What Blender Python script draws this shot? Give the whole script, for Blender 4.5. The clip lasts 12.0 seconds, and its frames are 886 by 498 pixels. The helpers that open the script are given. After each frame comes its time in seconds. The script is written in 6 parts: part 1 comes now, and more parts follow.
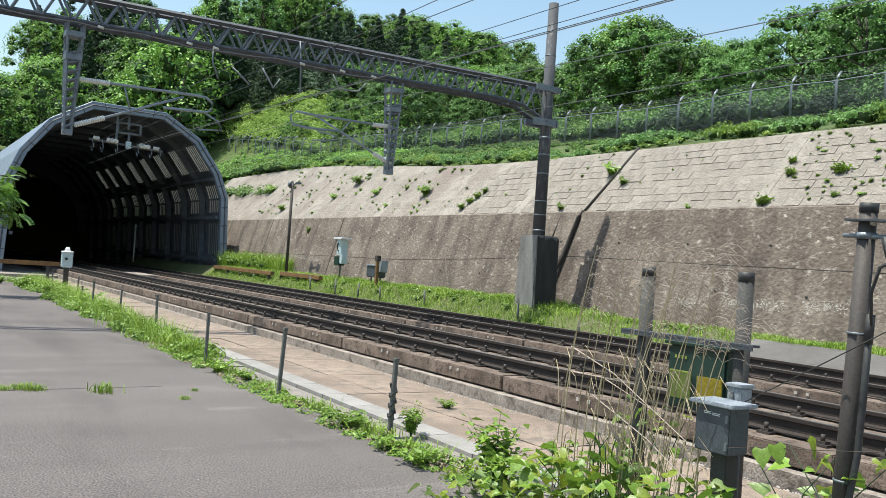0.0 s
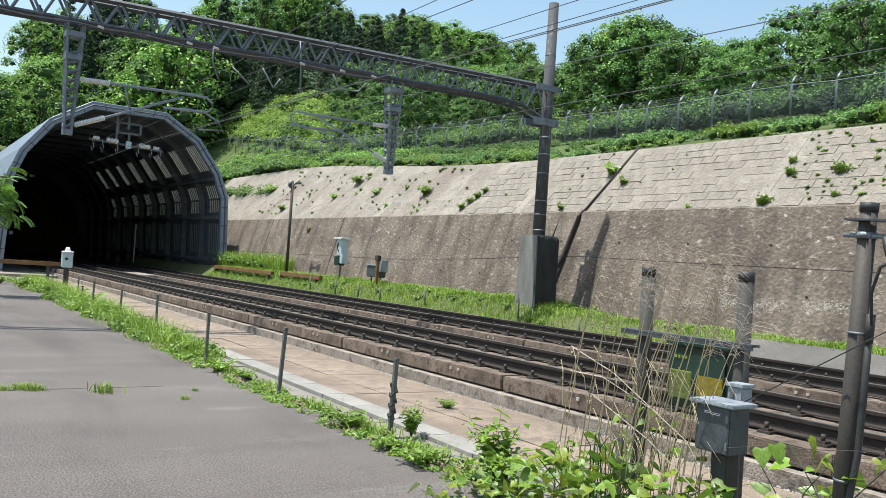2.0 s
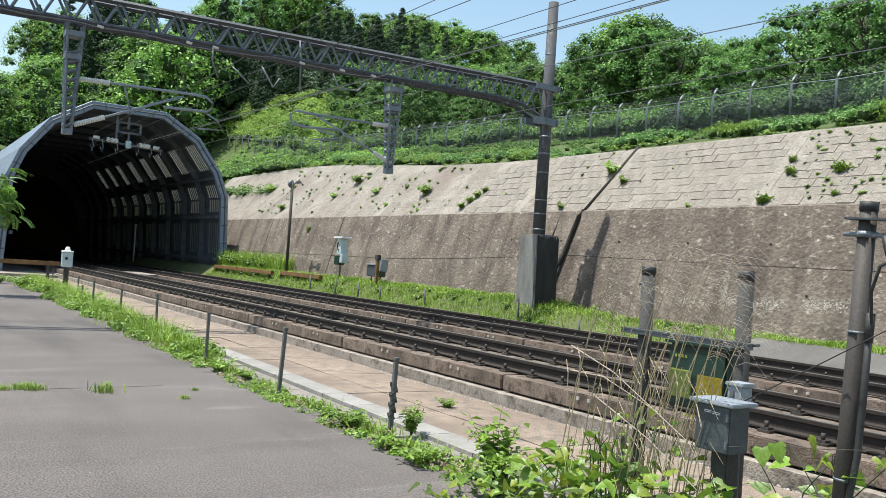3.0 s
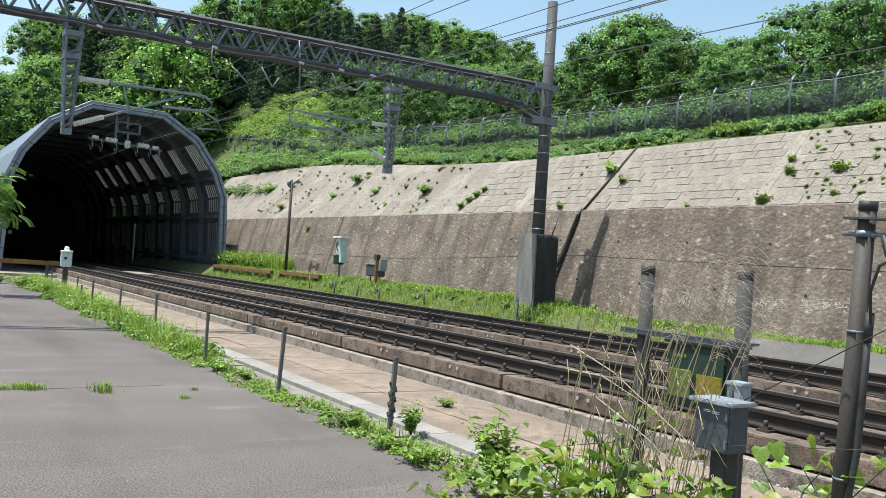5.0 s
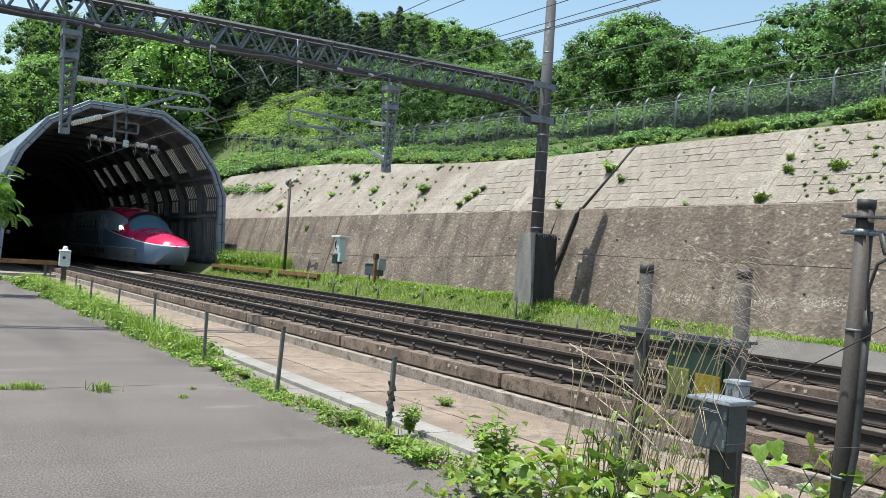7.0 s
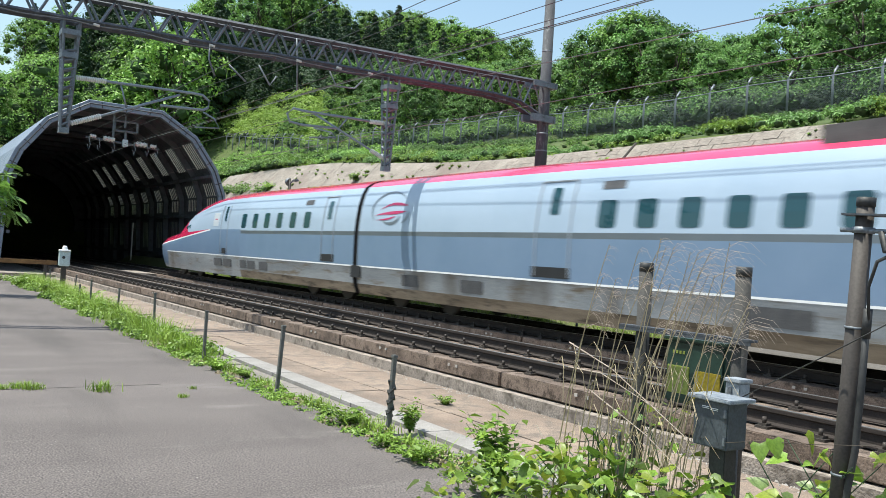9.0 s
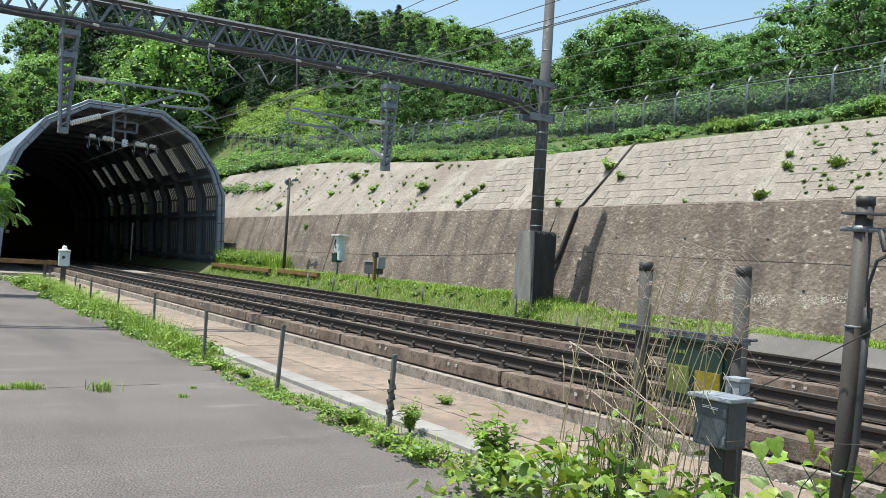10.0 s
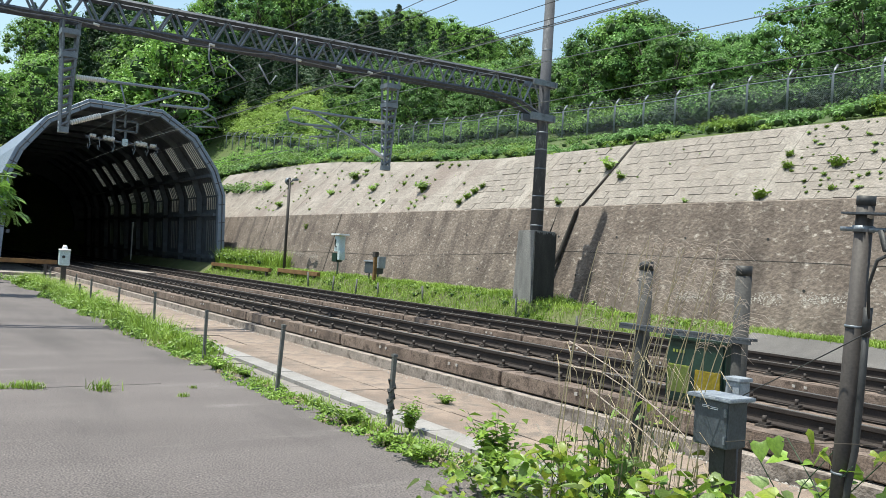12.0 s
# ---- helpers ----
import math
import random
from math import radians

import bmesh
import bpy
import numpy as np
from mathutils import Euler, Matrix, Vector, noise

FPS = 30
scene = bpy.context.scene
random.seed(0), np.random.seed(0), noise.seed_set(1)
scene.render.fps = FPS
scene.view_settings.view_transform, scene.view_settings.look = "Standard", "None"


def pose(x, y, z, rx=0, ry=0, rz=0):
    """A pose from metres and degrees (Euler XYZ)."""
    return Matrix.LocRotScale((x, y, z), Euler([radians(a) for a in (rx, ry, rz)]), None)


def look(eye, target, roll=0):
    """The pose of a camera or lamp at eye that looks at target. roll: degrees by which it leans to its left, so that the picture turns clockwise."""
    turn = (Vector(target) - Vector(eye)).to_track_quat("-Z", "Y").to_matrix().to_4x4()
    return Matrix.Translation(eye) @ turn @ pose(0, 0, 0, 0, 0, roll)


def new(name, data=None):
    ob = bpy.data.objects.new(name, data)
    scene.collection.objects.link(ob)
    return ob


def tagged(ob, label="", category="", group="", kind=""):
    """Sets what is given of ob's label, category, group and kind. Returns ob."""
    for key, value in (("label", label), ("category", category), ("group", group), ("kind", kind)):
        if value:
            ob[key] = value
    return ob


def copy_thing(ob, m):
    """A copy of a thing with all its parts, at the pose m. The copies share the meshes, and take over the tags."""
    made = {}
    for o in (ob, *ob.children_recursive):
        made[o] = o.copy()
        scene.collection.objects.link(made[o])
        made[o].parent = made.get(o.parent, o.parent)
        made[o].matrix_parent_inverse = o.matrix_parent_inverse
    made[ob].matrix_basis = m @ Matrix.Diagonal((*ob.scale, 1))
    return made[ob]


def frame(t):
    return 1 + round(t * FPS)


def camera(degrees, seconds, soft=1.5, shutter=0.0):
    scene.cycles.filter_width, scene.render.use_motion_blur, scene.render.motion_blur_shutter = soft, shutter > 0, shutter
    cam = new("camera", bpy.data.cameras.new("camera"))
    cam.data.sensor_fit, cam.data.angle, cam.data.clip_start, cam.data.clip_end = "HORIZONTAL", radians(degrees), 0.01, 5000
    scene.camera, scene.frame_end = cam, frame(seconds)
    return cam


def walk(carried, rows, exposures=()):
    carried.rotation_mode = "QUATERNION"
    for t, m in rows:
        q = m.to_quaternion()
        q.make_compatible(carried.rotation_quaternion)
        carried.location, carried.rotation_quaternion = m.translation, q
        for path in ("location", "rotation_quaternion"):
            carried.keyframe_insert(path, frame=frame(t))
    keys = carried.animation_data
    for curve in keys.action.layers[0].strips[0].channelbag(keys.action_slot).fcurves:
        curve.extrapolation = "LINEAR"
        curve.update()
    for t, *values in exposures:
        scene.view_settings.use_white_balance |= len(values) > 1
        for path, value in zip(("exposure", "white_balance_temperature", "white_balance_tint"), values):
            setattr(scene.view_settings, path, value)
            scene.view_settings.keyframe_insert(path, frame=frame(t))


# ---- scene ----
# ---------- camera ----------
EYE = Vector((-8.497, -14.378, 1.275))


def aim(yaw, pitch, lean):
    a, b = radians(yaw), radians(pitch)
    way = Vector((math.sin(a) * math.cos(b), math.cos(a) * math.cos(b), math.sin(b)))
    return look(EYE, EYE + way, lean)


cam = camera(55.655, 12.0, soft=0.5, shutter=0.07)
walk(cam, [
    (0.0, aim(33.468, 1.212, 3.952)), (1.0, aim(33.466, 1.212, 3.950)), (1.5, aim(33.464, 1.210, 3.945)),
    (2.0, aim(33.458, 1.200, 3.925)), (2.5, aim(33.458, 1.182, 3.910)), (3.0, aim(33.466, 1.155, 3.888)),
    (5.0, aim(33.515, 1.134, 3.874)), (5.5, aim(33.526, 1.134, 3.870)), (6.0, aim(33.554, 1.130, 3.854)),
    (6.5, aim(33.594, 1.110, 3.825)), (7.0, aim(33.611, 1.070, 3.790)), (9.0, aim(33.638, 0.992, 3.650)),
    (9.5, aim(33.641, 0.970, 3.595)), (10.0, aim(33.653, 0.956, 3.580)), (10.5, aim(33.656, 0.958, 3.580)),
    (11.0, aim(33.650, 0.960, 3.585)), (11.5, aim(33.652, 0.935, 3.600)), (12.0, aim(33.642, 0.928, 3.600)),
], exposures=((0.0, 0.51, 6350, 3), (12.0, 0.51, 6350, 3)))

# ---------- daylight ----------
SUN_FROM = Vector((-0.80, 0.47, 3.0))
world = bpy.data.worlds.new("sky")
scene.world = world
world.use_nodes = True
wn = world.node_tree.nodes
sky = wn.new("ShaderNodeTexSky")
sky.sky_type, sky.sun_disc = "NISHITA", False
sky.sun_elevation, sky.sun_rotation = radians(71), math.atan2(SUN_FROM.x, SUN_FROM.y)
sky.air_density, sky.dust_density, sky.ozone_density = 1.4, 1.8, 1.1
world.node_tree.links.new(sky.outputs[0], wn["Background"].inputs[0])
wn["Background"].inputs[1].default_value = 0.135
sun = new("sun", bpy.data.lights.new("sun", "SUN"))
sun.data.energy, sun.data.angle, sun.data.color = 5.0, radians(0.55), (1.0, 0.95, 0.87)
sun.matrix_world = look(SUN_FROM * 20, (0, 0, 0))


# ---------- materials ----------
def surf(name, low, high, scale=2.0, rough=0.8, bump=0.2, bump_scale=40.0, metal=0.0, spots=None, spot_scale=6.0,
         spot_at=0.6, stretch=(1, 1, 1), vary=0.0, clear=0.0, through_light=0.0, grain=0.22, stain=None, relief=0.02, squash=(1, 1, 1)):
    m = bpy.data.materials.new(name)
    m.use_nodes = True
    nt = m.node_tree
    n, ln = nt.nodes, nt.links
    b = n["Principled BSDF"]
    co = n.new("ShaderNodeTexCoord")
    mp = n.new("ShaderNodeMapping")
    mp.inputs["Scale"].default_value = stretch
    ln.new(co.outputs["Object"], mp.inputs[0])
    big = n.new("ShaderNodeTexNoise")
    big.inputs["Scale"].default_value, big.inputs["Detail"].default_value, big.inputs["Roughness"].default_value = scale, 8, 0.65
    ln.new(mp.outputs[0], big.inputs["Vector"])
    ramp = n.new("ShaderNodeValToRGB")
    ramp.color_ramp.elements[0].position, ramp.color_ramp.elements[1].position = 0.3, 0.7
    ramp.color_ramp.elements[0].color, ramp.color_ramp.elements[1].color = (*low, 1), (*high, 1)
    ln.new(big.outputs["Fac"], ramp.inputs[0])
    col = ramp.outputs[0]
    fine = n.new("ShaderNodeTexNoise")
    fine.inputs["Scale"].default_value, fine.inputs["Detail"].default_value = bump_scale, 5
    fm = n.new("ShaderNodeMapping")
    fm.inputs["Scale"].default_value = squash
    ln.new(co.outputs["Object"], fm.inputs[0])
    ln.new(fm.outputs[0], fine.inputs["Vector"])
    if spots:
        sp = n.new("ShaderNodeTexNoise")
        sp.inputs["Scale"].default_value, sp.inputs["Detail"].default_value, sp.inputs["Roughness"].default_value = spot_scale, 6, 0.7
        ln.new(mp.outputs[0], sp.inputs["Vector"])
        cut = n.new("ShaderNodeMapRange")
        cut.inputs["From Min"].default_value, cut.inputs["From Max"].default_value = spot_at - 0.04, spot_at + 0.08
        ln.new(sp.outputs["Fac"], cut.inputs["Value"])
        mix = n.new("ShaderNodeMix")
        mix.data_type = "RGBA"
        ln.new(cut.outputs[0], mix.inputs["Factor"])
        ln.new(col, mix.inputs["A"])
        mix.inputs["B"].default_value = (*spots, 1)
        col = mix.outputs["Result"]
    if stain:
        colour, size, pull, at = stain
        sm = n.new("ShaderNodeMapping")
        sm.inputs["Scale"].default_value = pull
        ln.new(co.outputs["Object"], sm.inputs[0])
        st = n.new("ShaderNodeTexNoise")
        st.inputs["Scale"].default_value, st.inputs["Detail"].default_value = size, 6
        ln.new(sm.outputs[0], st.inputs["Vector"])
        sr = n.new("ShaderNodeMapRange")
        sr.inputs["From Min"].default_value, sr.inputs["From Max"].default_value = at - 0.06, at + 0.14
        sr.inputs["To Max"].default_value = 0.85
        ln.new(st.outputs["Fac"], sr.inputs["Value"])
        sx = n.new("ShaderNodeMix")
        sx.data_type = "RGBA"
        ln.new(sr.outputs[0], sx.inputs["Factor"])
        ln.new(col, sx.inputs["A"])
        sx.inputs["B"].default_value = (*colour, 1)
        col = sx.outputs["Result"]
    if grain and bump:
        gr = n.new("ShaderNodeMapRange")
        gr.inputs["From Min"].default_value, gr.inputs["From Max"].default_value = 0.3, 0.7
        gr.inputs["To Min"].default_value, gr.inputs["To Max"].default_value = 1 - grain, 1 + grain
        ln.new(fine.outputs["Fac"], gr.inputs["Value"])
        gv = n.new("ShaderNodeHueSaturation")
        ln.new(gr.outputs[0], gv.inputs["Value"])
        ln.new(col, gv.inputs["Color"])
        col = gv.outputs[0]
    if vary:
        info = n.new("ShaderNodeObjectInfo")
        geo = n.new("ShaderNodeNewGeometry")
        add = n.new("ShaderNodeMath")
        add.operation = "ADD"
        ln.new(info.outputs["Random"], add.inputs[0])
        ln.new(geo.outputs["Random Per Island"], add.inputs[1])
        rng = n.new("ShaderNodeMapRange")
        rng.inputs["From Max"].default_value = 2.0
        rng.inputs["To Min"].default_value, rng.inputs["To Max"].default_value = 1 - vary, 1 + vary
        ln.new(add.outputs[0], rng.inputs["Value"])
        hsv = n.new("ShaderNodeHueSaturation")
        ln.new(rng.outputs[0], hsv.inputs["Value"])
        ln.new(col, hsv.inputs["Color"])
        col = hsv.outputs[0]
    ln.new(col, b.inputs["Base Color"])
    b.inputs["Roughness"].default_value, b.inputs["Metallic"].default_value = rough, metal
    b.inputs["Coat Weight"].default_value, b.inputs["Coat Roughness"].default_value = clear, 0.08
    if bump:
        bp = n.new("ShaderNodeBump")
        bp.inputs["Strength"].default_value, bp.inputs["Distance"].default_value = bump, relief
        ln.new(fine.outputs["Fac"], bp.inputs["Height"])
        ln.new(bp.outputs[0], b.inputs["Normal"])
    if through_light:
        tr = n.new("ShaderNodeBsdfTranslucent")
        ms = n.new("ShaderNodeMixShader")
        ms.inputs[0].default_value = through_light
        ln.new(col, tr.inputs["Color"])
        ln.new(b.outputs[0], ms.inputs[1])
        ln.new(tr.outputs[0], ms.inputs[2])
        ln.new(ms.outputs[0], n["Material Output"].inputs["Surface"])
    return m


def glow(name, colour, power):
    m = surf(name, colour, colour, bump=0)
    b = m.node_tree.nodes["Principled BSDF"]
    b.inputs["Emission Color"].default_value, b.inputs["Emission Strength"].default_value = (*colour, 1), power
    return m


def mesh_glass(name, tint):
    m = bpy.data.materials.new(name)
    m.use_nodes = True
    b = m.node_tree.nodes["Principled BSDF"]
    b.inputs["Base Color"].default_value, b.inputs["Roughness"].default_value = (*tint, 1), 0.04
    b.inputs["IOR"].default_value = 1.5
    return m


ASPHALT = surf("asphalt", (0.100, 0.085, 0.080), (0.142, 0.122, 0.115), 0.5, 0.92, 0.7, 62, spots=(0.170, 0.150, 0.141), spot_scale=1.1, spot_at=0.61, stretch=(0.35, 1.5, 1), grain=0.85, stain=((0.078, 0.067, 0.063), 0.7, (1.5, 0.4, 1), 0.57))
PATH = surf("path_concrete", (0.165, 0.122, 0.094), (0.29, 0.222, 0.172), 1.2, 0.9, 0.5, 60, spots=(0.15, 0.122, 0.10), spot_scale=4, spot_at=0.56, vary=0.2, grain=0.35, stain=((0.12, 0.098, 0.08), 0.9, (1, 1, 1), 0.56))
PALE_PATH = surf("pale_gravel_concrete", (0.17, 0.15, 0.135), (0.28, 0.245, 0.215), 2.5, 0.9, 0.5, 80, spots=(0.16, 0.15, 0.14), spot_scale=8)
LID = surf("trough_lid_concrete", (0.205, 0.19, 0.175), (0.30, 0.28, 0.262), 3, 0.85, 0.3, 70, vary=0.12)
SLAB = surf("track_slab_concrete", (0.125, 0.088, 0.068), (0.225, 0.172, 0.138), 1.6, 0.9, 0.5, 45, spots=(0.062, 0.044, 0.034), spot_scale=7, spot_at=0.54, vary=0.14, grain=0.4, stain=((0.055, 0.040, 0.031), 1.3, (1, 1, 0.5), 0.54))
BASE = surf("track_base_concrete", (0.20, 0.17, 0.145), (0.36, 0.31, 0.27), 3, 0.9, 0.6, 40, spots=(0.10, 0.082, 0.068), spot_scale=5, spot_at=0.55, grain=0.4)
RAIL_SIDE = surf("rusty_rail_steel", (0.020, 0.015, 0.013), (0.040, 0.029, 0.025), 6, 0.85, 0.3, 60, metal=0.1)
RAIL_TOP = surf("worn_rail_head", (0.30, 0.29, 0.28), (0.42, 0.41, 0.40), 4, 0.35, 0.05, 90, metal=0.9)
CLIP = surf("fastener_steel", (0.05, 0.042, 0.038), (0.10, 0.085, 0.075), 20, 0.6, 0.2, 80, metal=0.5)
BOLT = surf("pale_bolt", (0.34, 0.31, 0.28), (0.46, 0.43, 0.40), 20, 0.5, 0)
STEEL = surf("galvanised_steel", (0.13, 0.15, 0.17), (0.23, 0.25, 0.275), 3, 0.5, 0.1, 60, metal=0.4, spots=(0.10, 0.10, 0.105), spot_scale=5)
TUBE = surf("bright_galvanised_tube", (0.20, 0.23, 0.26), (0.29, 0.32, 0.355), 4, 0.45, 0.05, 60, metal=0.3)
DARK_STEEL = surf("weathered_truss_steel", (0.050, 0.055, 0.065), (0.100, 0.108, 0.122), 4, 0.6, 0.15, 60, metal=0.4, spots=(0.14, 0.15, 0.165), spot_scale=6)
SHED = surf("shed_cladding_steel", (0.165, 0.205, 0.265), (0.25, 0.29, 0.355), 1.5, 0.5, 0.1, 50, metal=0.25, spots=(0.24, 0.23, 0.23), spot_scale=3)
# Inside of shed and tunnel; its shade is put into this darker colour.
SHED_IN = surf("shaded_shed_lining", (0.072, 0.082, 0.096), (0.135, 0.149, 0.168), 1.2, 0.75, 0.2, 40, spots=(0.055, 0.054, 0.053), spot_scale=2)
MAST = surf("spun_concrete_mast", (0.042, 0.043, 0.050), (0.090, 0.092, 0.102), 2.5, 0.8, 0.2, 60, spots=(0.22, 0.22, 0.225), spot_scale=3.2, spot_at=0.60, stretch=(1, 1, 0.3))
BLOCK = surf("mast_footing_concrete", (0.13, 0.126, 0.12), (0.30, 0.29, 0.272), 2.2, 0.9, 0.5, 40, spots=(0.045, 0.042, 0.040), spot_scale=2.0, spot_at=0.57, stretch=(1, 1, 0.22))
INSULATOR = surf("insulator_porcelain", (0.55, 0.54, 0.50), (0.68, 0.66, 0.62), 8, 0.3, 0)
WIRE = surf("dark_wire", (0.05, 0.05, 0.05), (0.09, 0.09, 0.09), 8, 0.5, 0, metal=0.5)
PALE_WIRE = surf("bright_wire", (0.14, 0.14, 0.14), (0.22, 0.22, 0.22), 8, 0.4, 0, metal=0.6)
POLE = surf("brown_steel_pole", (0.036, 0.030, 0.027), (0.070, 0.059, 0.052), 3, 0.7, 0.1, 60, spots=(0.11, 0.10, 0.09), spot_scale=7, spot_at=0.66, stretch=(1, 1, 0.3))
CAP = surf("black_cap", (0.02, 0.02, 0.02), (0.04, 0.04, 0.04), 5, 0.6, 0.1)
BOX_GREY = surf("grey_box_paint", (0.050, 0.060, 0.070), (0.080, 0.092, 0.105), 4, 0.45, 0.05, 60, spots=(0.045, 0.05, 0.055), spot_scale=9)
BOX_LID = surf("pale_box_lid_paint", (0.24, 0.265, 0.30), (0.33, 0.355, 0.385), 5, 0.5, 0.1, 60)
GREEN = surf("dark_green_paint", (0.011, 0.032, 0.024), (0.020, 0.050, 0.037), 4, 0.4, 0.05, 40)
YELLOW = surf("yellow_paint", (0.50, 0.34, 0.02), (0.62, 0.43, 0.04), 4, 0.5, 0.05, 40)
YELLOW_GREEN = surf("yellow_green_paint", (0.22, 0.26, 0.05), (0.29, 0.32, 0.07), 4, 0.5, 0.05, 40)
POST = surf("thin_post_steel", (0.075, 0.078, 0.072), (0.15, 0.15, 0.14), 6, 0.7, 0.2, 60, spots=(0.13, 0.075, 0.045), spot_scale=14)
RUST_BEAM = surf("orange_brown_beam", (0.13, 0.068, 0.026), (0.25, 0.14, 0.05), 3, 0.8, 0.3, 40, spots=(0.08, 0.05, 0.03), spot_scale=5)
WHITE = surf("white_enamel", (0.72, 0.73, 0.74), (0.80, 0.80, 0.80), 5, 0.4, 0)
TEAL = surf("pale_teal_paint", (0.42, 0.52, 0.54), (0.52, 0.61, 0.62), 6, 0.4, 0.05)
SOIL = surf("hill_soil", (0.040, 0.062, 0.014), (0.085, 0.120, 0.026), 0.4, 0.95, 0.6, 6, spots=(0.05, 0.04, 0.025), spot_scale=1.3)
GREY_POST = surf("dark_grey_post", (0.034, 0.032, 0.030), (0.062, 0.059, 0.055), 3, 0.8, 0.3, 50, spots=(0.085, 0.08, 0.075), spot_scale=6, spot_at=0.64, stretch=(1, 1, 0.3))
# Darker copy of PANE: the sunless lower row, put into the colour.
PANE_SHADED = surf("shaded_pane", (0.26, 0.27, 0.27), (0.40, 0.41, 0.41), 1, 0.6, 0, through_light=0.6)
PANE = surf("translucent_pane", (0.46, 0.46, 0.43), (0.60, 0.59, 0.56), 1, 0.5, 0, through_light=0.7)
VERGE = surf("verge_soil", (0.06, 0.075, 0.022), (0.11, 0.125, 0.04), 1.0, 0.95, 0.6, 20, spots=(0.13, 0.11, 0.075), spot_scale=3)
GREY_VERGE = surf("verge_asphalt", (0.085, 0.078, 0.073), (0.14, 0.13, 0.122), 1.2, 0.9, 0.4, 90)
# Pale spots put grazing sun on the rough concrete into the colour.
WALL = surf("stained_wall_concrete", (0.100, 0.076, 0.061), (0.228, 0.184, 0.151), 0.6, 0.92, 0.9, 11, spots=(0.40, 0.355, 0.305), spot_scale=5.5, spot_at=0.60, stretch=(1, 0.8, 1.5), grain=0.30, stain=((0.074, 0.057, 0.047), 1.1, (1, 1.4, 0.25), 0.53), relief=0.03, squash=(1, 0.9, 1.15))
SLOPE = surf("pale_slope_concrete", (0.215, 0.189, 0.161), (0.330, 0.296, 0.256), 0.7, 0.9, 0.6, 18, spots=(0.20, 0.168, 0.14), spot_scale=3.2, spot_at=0.57, vary=0.07, grain=0.3, stain=((0.18, 0.148, 0.12), 0.5, (1, 1, 0.5), 0.55), relief=0.03)
JOINT = surf("dark_joint", (0.035, 0.030, 0.026), (0.07, 0.060, 0.052), 4, 0.95, 0.2)
LEAF = [
    surf("mid_green_leaf", (0.076, 0.172, 0.040), (0.190, 0.335, 0.090), 1.5, 0.58, 0, vary=0.75, through_light=0.22),
    surf("fresh_green_leaf", (0.120, 0.245, 0.040), (0.265, 0.425, 0.092), 1.5, 0.55, 0, vary=0.65, through_light=0.26),
    # Dark conifer green, taken darker still to put in the forest's shade.
    surf("deep_green_leaf", (0.020, 0.050, 0.024), (0.058, 0.108, 0.046), 1.5, 0.6, 0, vary=0.5, through_light=0.14),
    surf("yellow_green_leaf", (0.155, 0.250, 0.035), (0.290, 0.410, 0.078), 1.5, 0.55, 0, vary=0.45, through_light=0.26),
]
# Dark lumps inside crowns and shrubs paint in their inner shade.
INNER_SHADE = surf("inner_shade_green", (0.028, 0.058, 0.016), (0.055, 0.100, 0.030), 3, 0.9, 0.8, 9)
WEED = surf("bright_weed_leaf", (0.140, 0.245, 0.026), (0.270, 0.400, 0.062), 4, 0.45, 0, vary=0.45, through_light=0.28)
BARK = surf("bark", (0.045, 0.035, 0.027), (0.09, 0.075, 0.06), 3, 0.9, 0.6, 20)
GRASS = surf("verge_grass", (0.140, 0.235, 0.024), (0.270, 0.375, 0.056), 1.2, 0.55, 0, vary=0.45, through_light=0.25)
STRAW = surf("dry_grass_stalk", (0.27, 0.215, 0.125), (0.46, 0.385, 0.25), 5, 0.8, 0, vary=0.4)
PLUME = surf("pale_grass_plume", (0.46, 0.38, 0.32), (0.60, 0.52, 0.45), 5, 0.9, 0, vary=0.2, through_light=0.4)


TAR = surf("dark_seam_tar", (0.030, 0.028, 0.026), (0.065, 0.06, 0.055), 6, 0.9, 0.5, 60)


# ---------- mesh tools ----------
def sweep_line(pts, r):
    """A flat low ridge along pts."""
    bm = bmesh.new()
    tube(bm, pts, r, 6)
    for v in bm.verts:
        v.co.z = pts[0][2] + (v.co.z - pts[0][2]) * 0.3
    return bm


def box(bm, x0, y0, z0, x1, y1, z1, bevel=0.0):
    v = [bm.verts.new((x, y, z)) for x in (x0, x1) for y in (y0, y1) for z in (z0, z1)]
    f = [bm.faces.new([v[i] for i in q]) for q in ((0, 1, 3, 2), (4, 6, 7, 5), (0, 4, 5, 1), (2, 3, 7, 6), (0, 2, 6, 4), (1, 5, 7, 3))]
    if bevel:
        bmesh.ops.bevel(bm, geom=list({e for q in f for e in q.edges}), offset=bevel, segments=2, affect="EDGES", clamp_overlap=True)
    return bm


def tube(bm, pts, r, sides=8, r2=None, cap=True):
    """A round bar along pts; r2 is the radius at its end."""
    pts = [Vector(p) for p in pts]
    rings = []
    for i, p in enumerate(pts):
        d = (pts[min(i + 1, len(pts) - 1)] - pts[max(i - 1, 0)]).normalized()
        a = d.cross(Vector((0, 0, 1)) if abs(d.z) < 0.9 else Vector((1, 0, 0))).normalized()
        b = d.cross(a)
        rr = r if r2 is None else r + (r2 - r) * i / (len(pts) - 1)
        rings.append([bm.verts.new(p + rr * (math.cos(2 * math.pi * k / sides) * a + math.sin(2 * math.pi * k / sides) * b)) for k in range(sides)])
    for u, w in zip(rings, rings[1:]):
        for k in range(sides):
            f = bm.faces.new((u[k], u[(k + 1) % sides], w[(k + 1) % sides], w[k]))
            f.smooth = sides > 5
    if cap:
        bm.faces.new(rings[0]), bm.faces.new(rings[-1])
    return bm


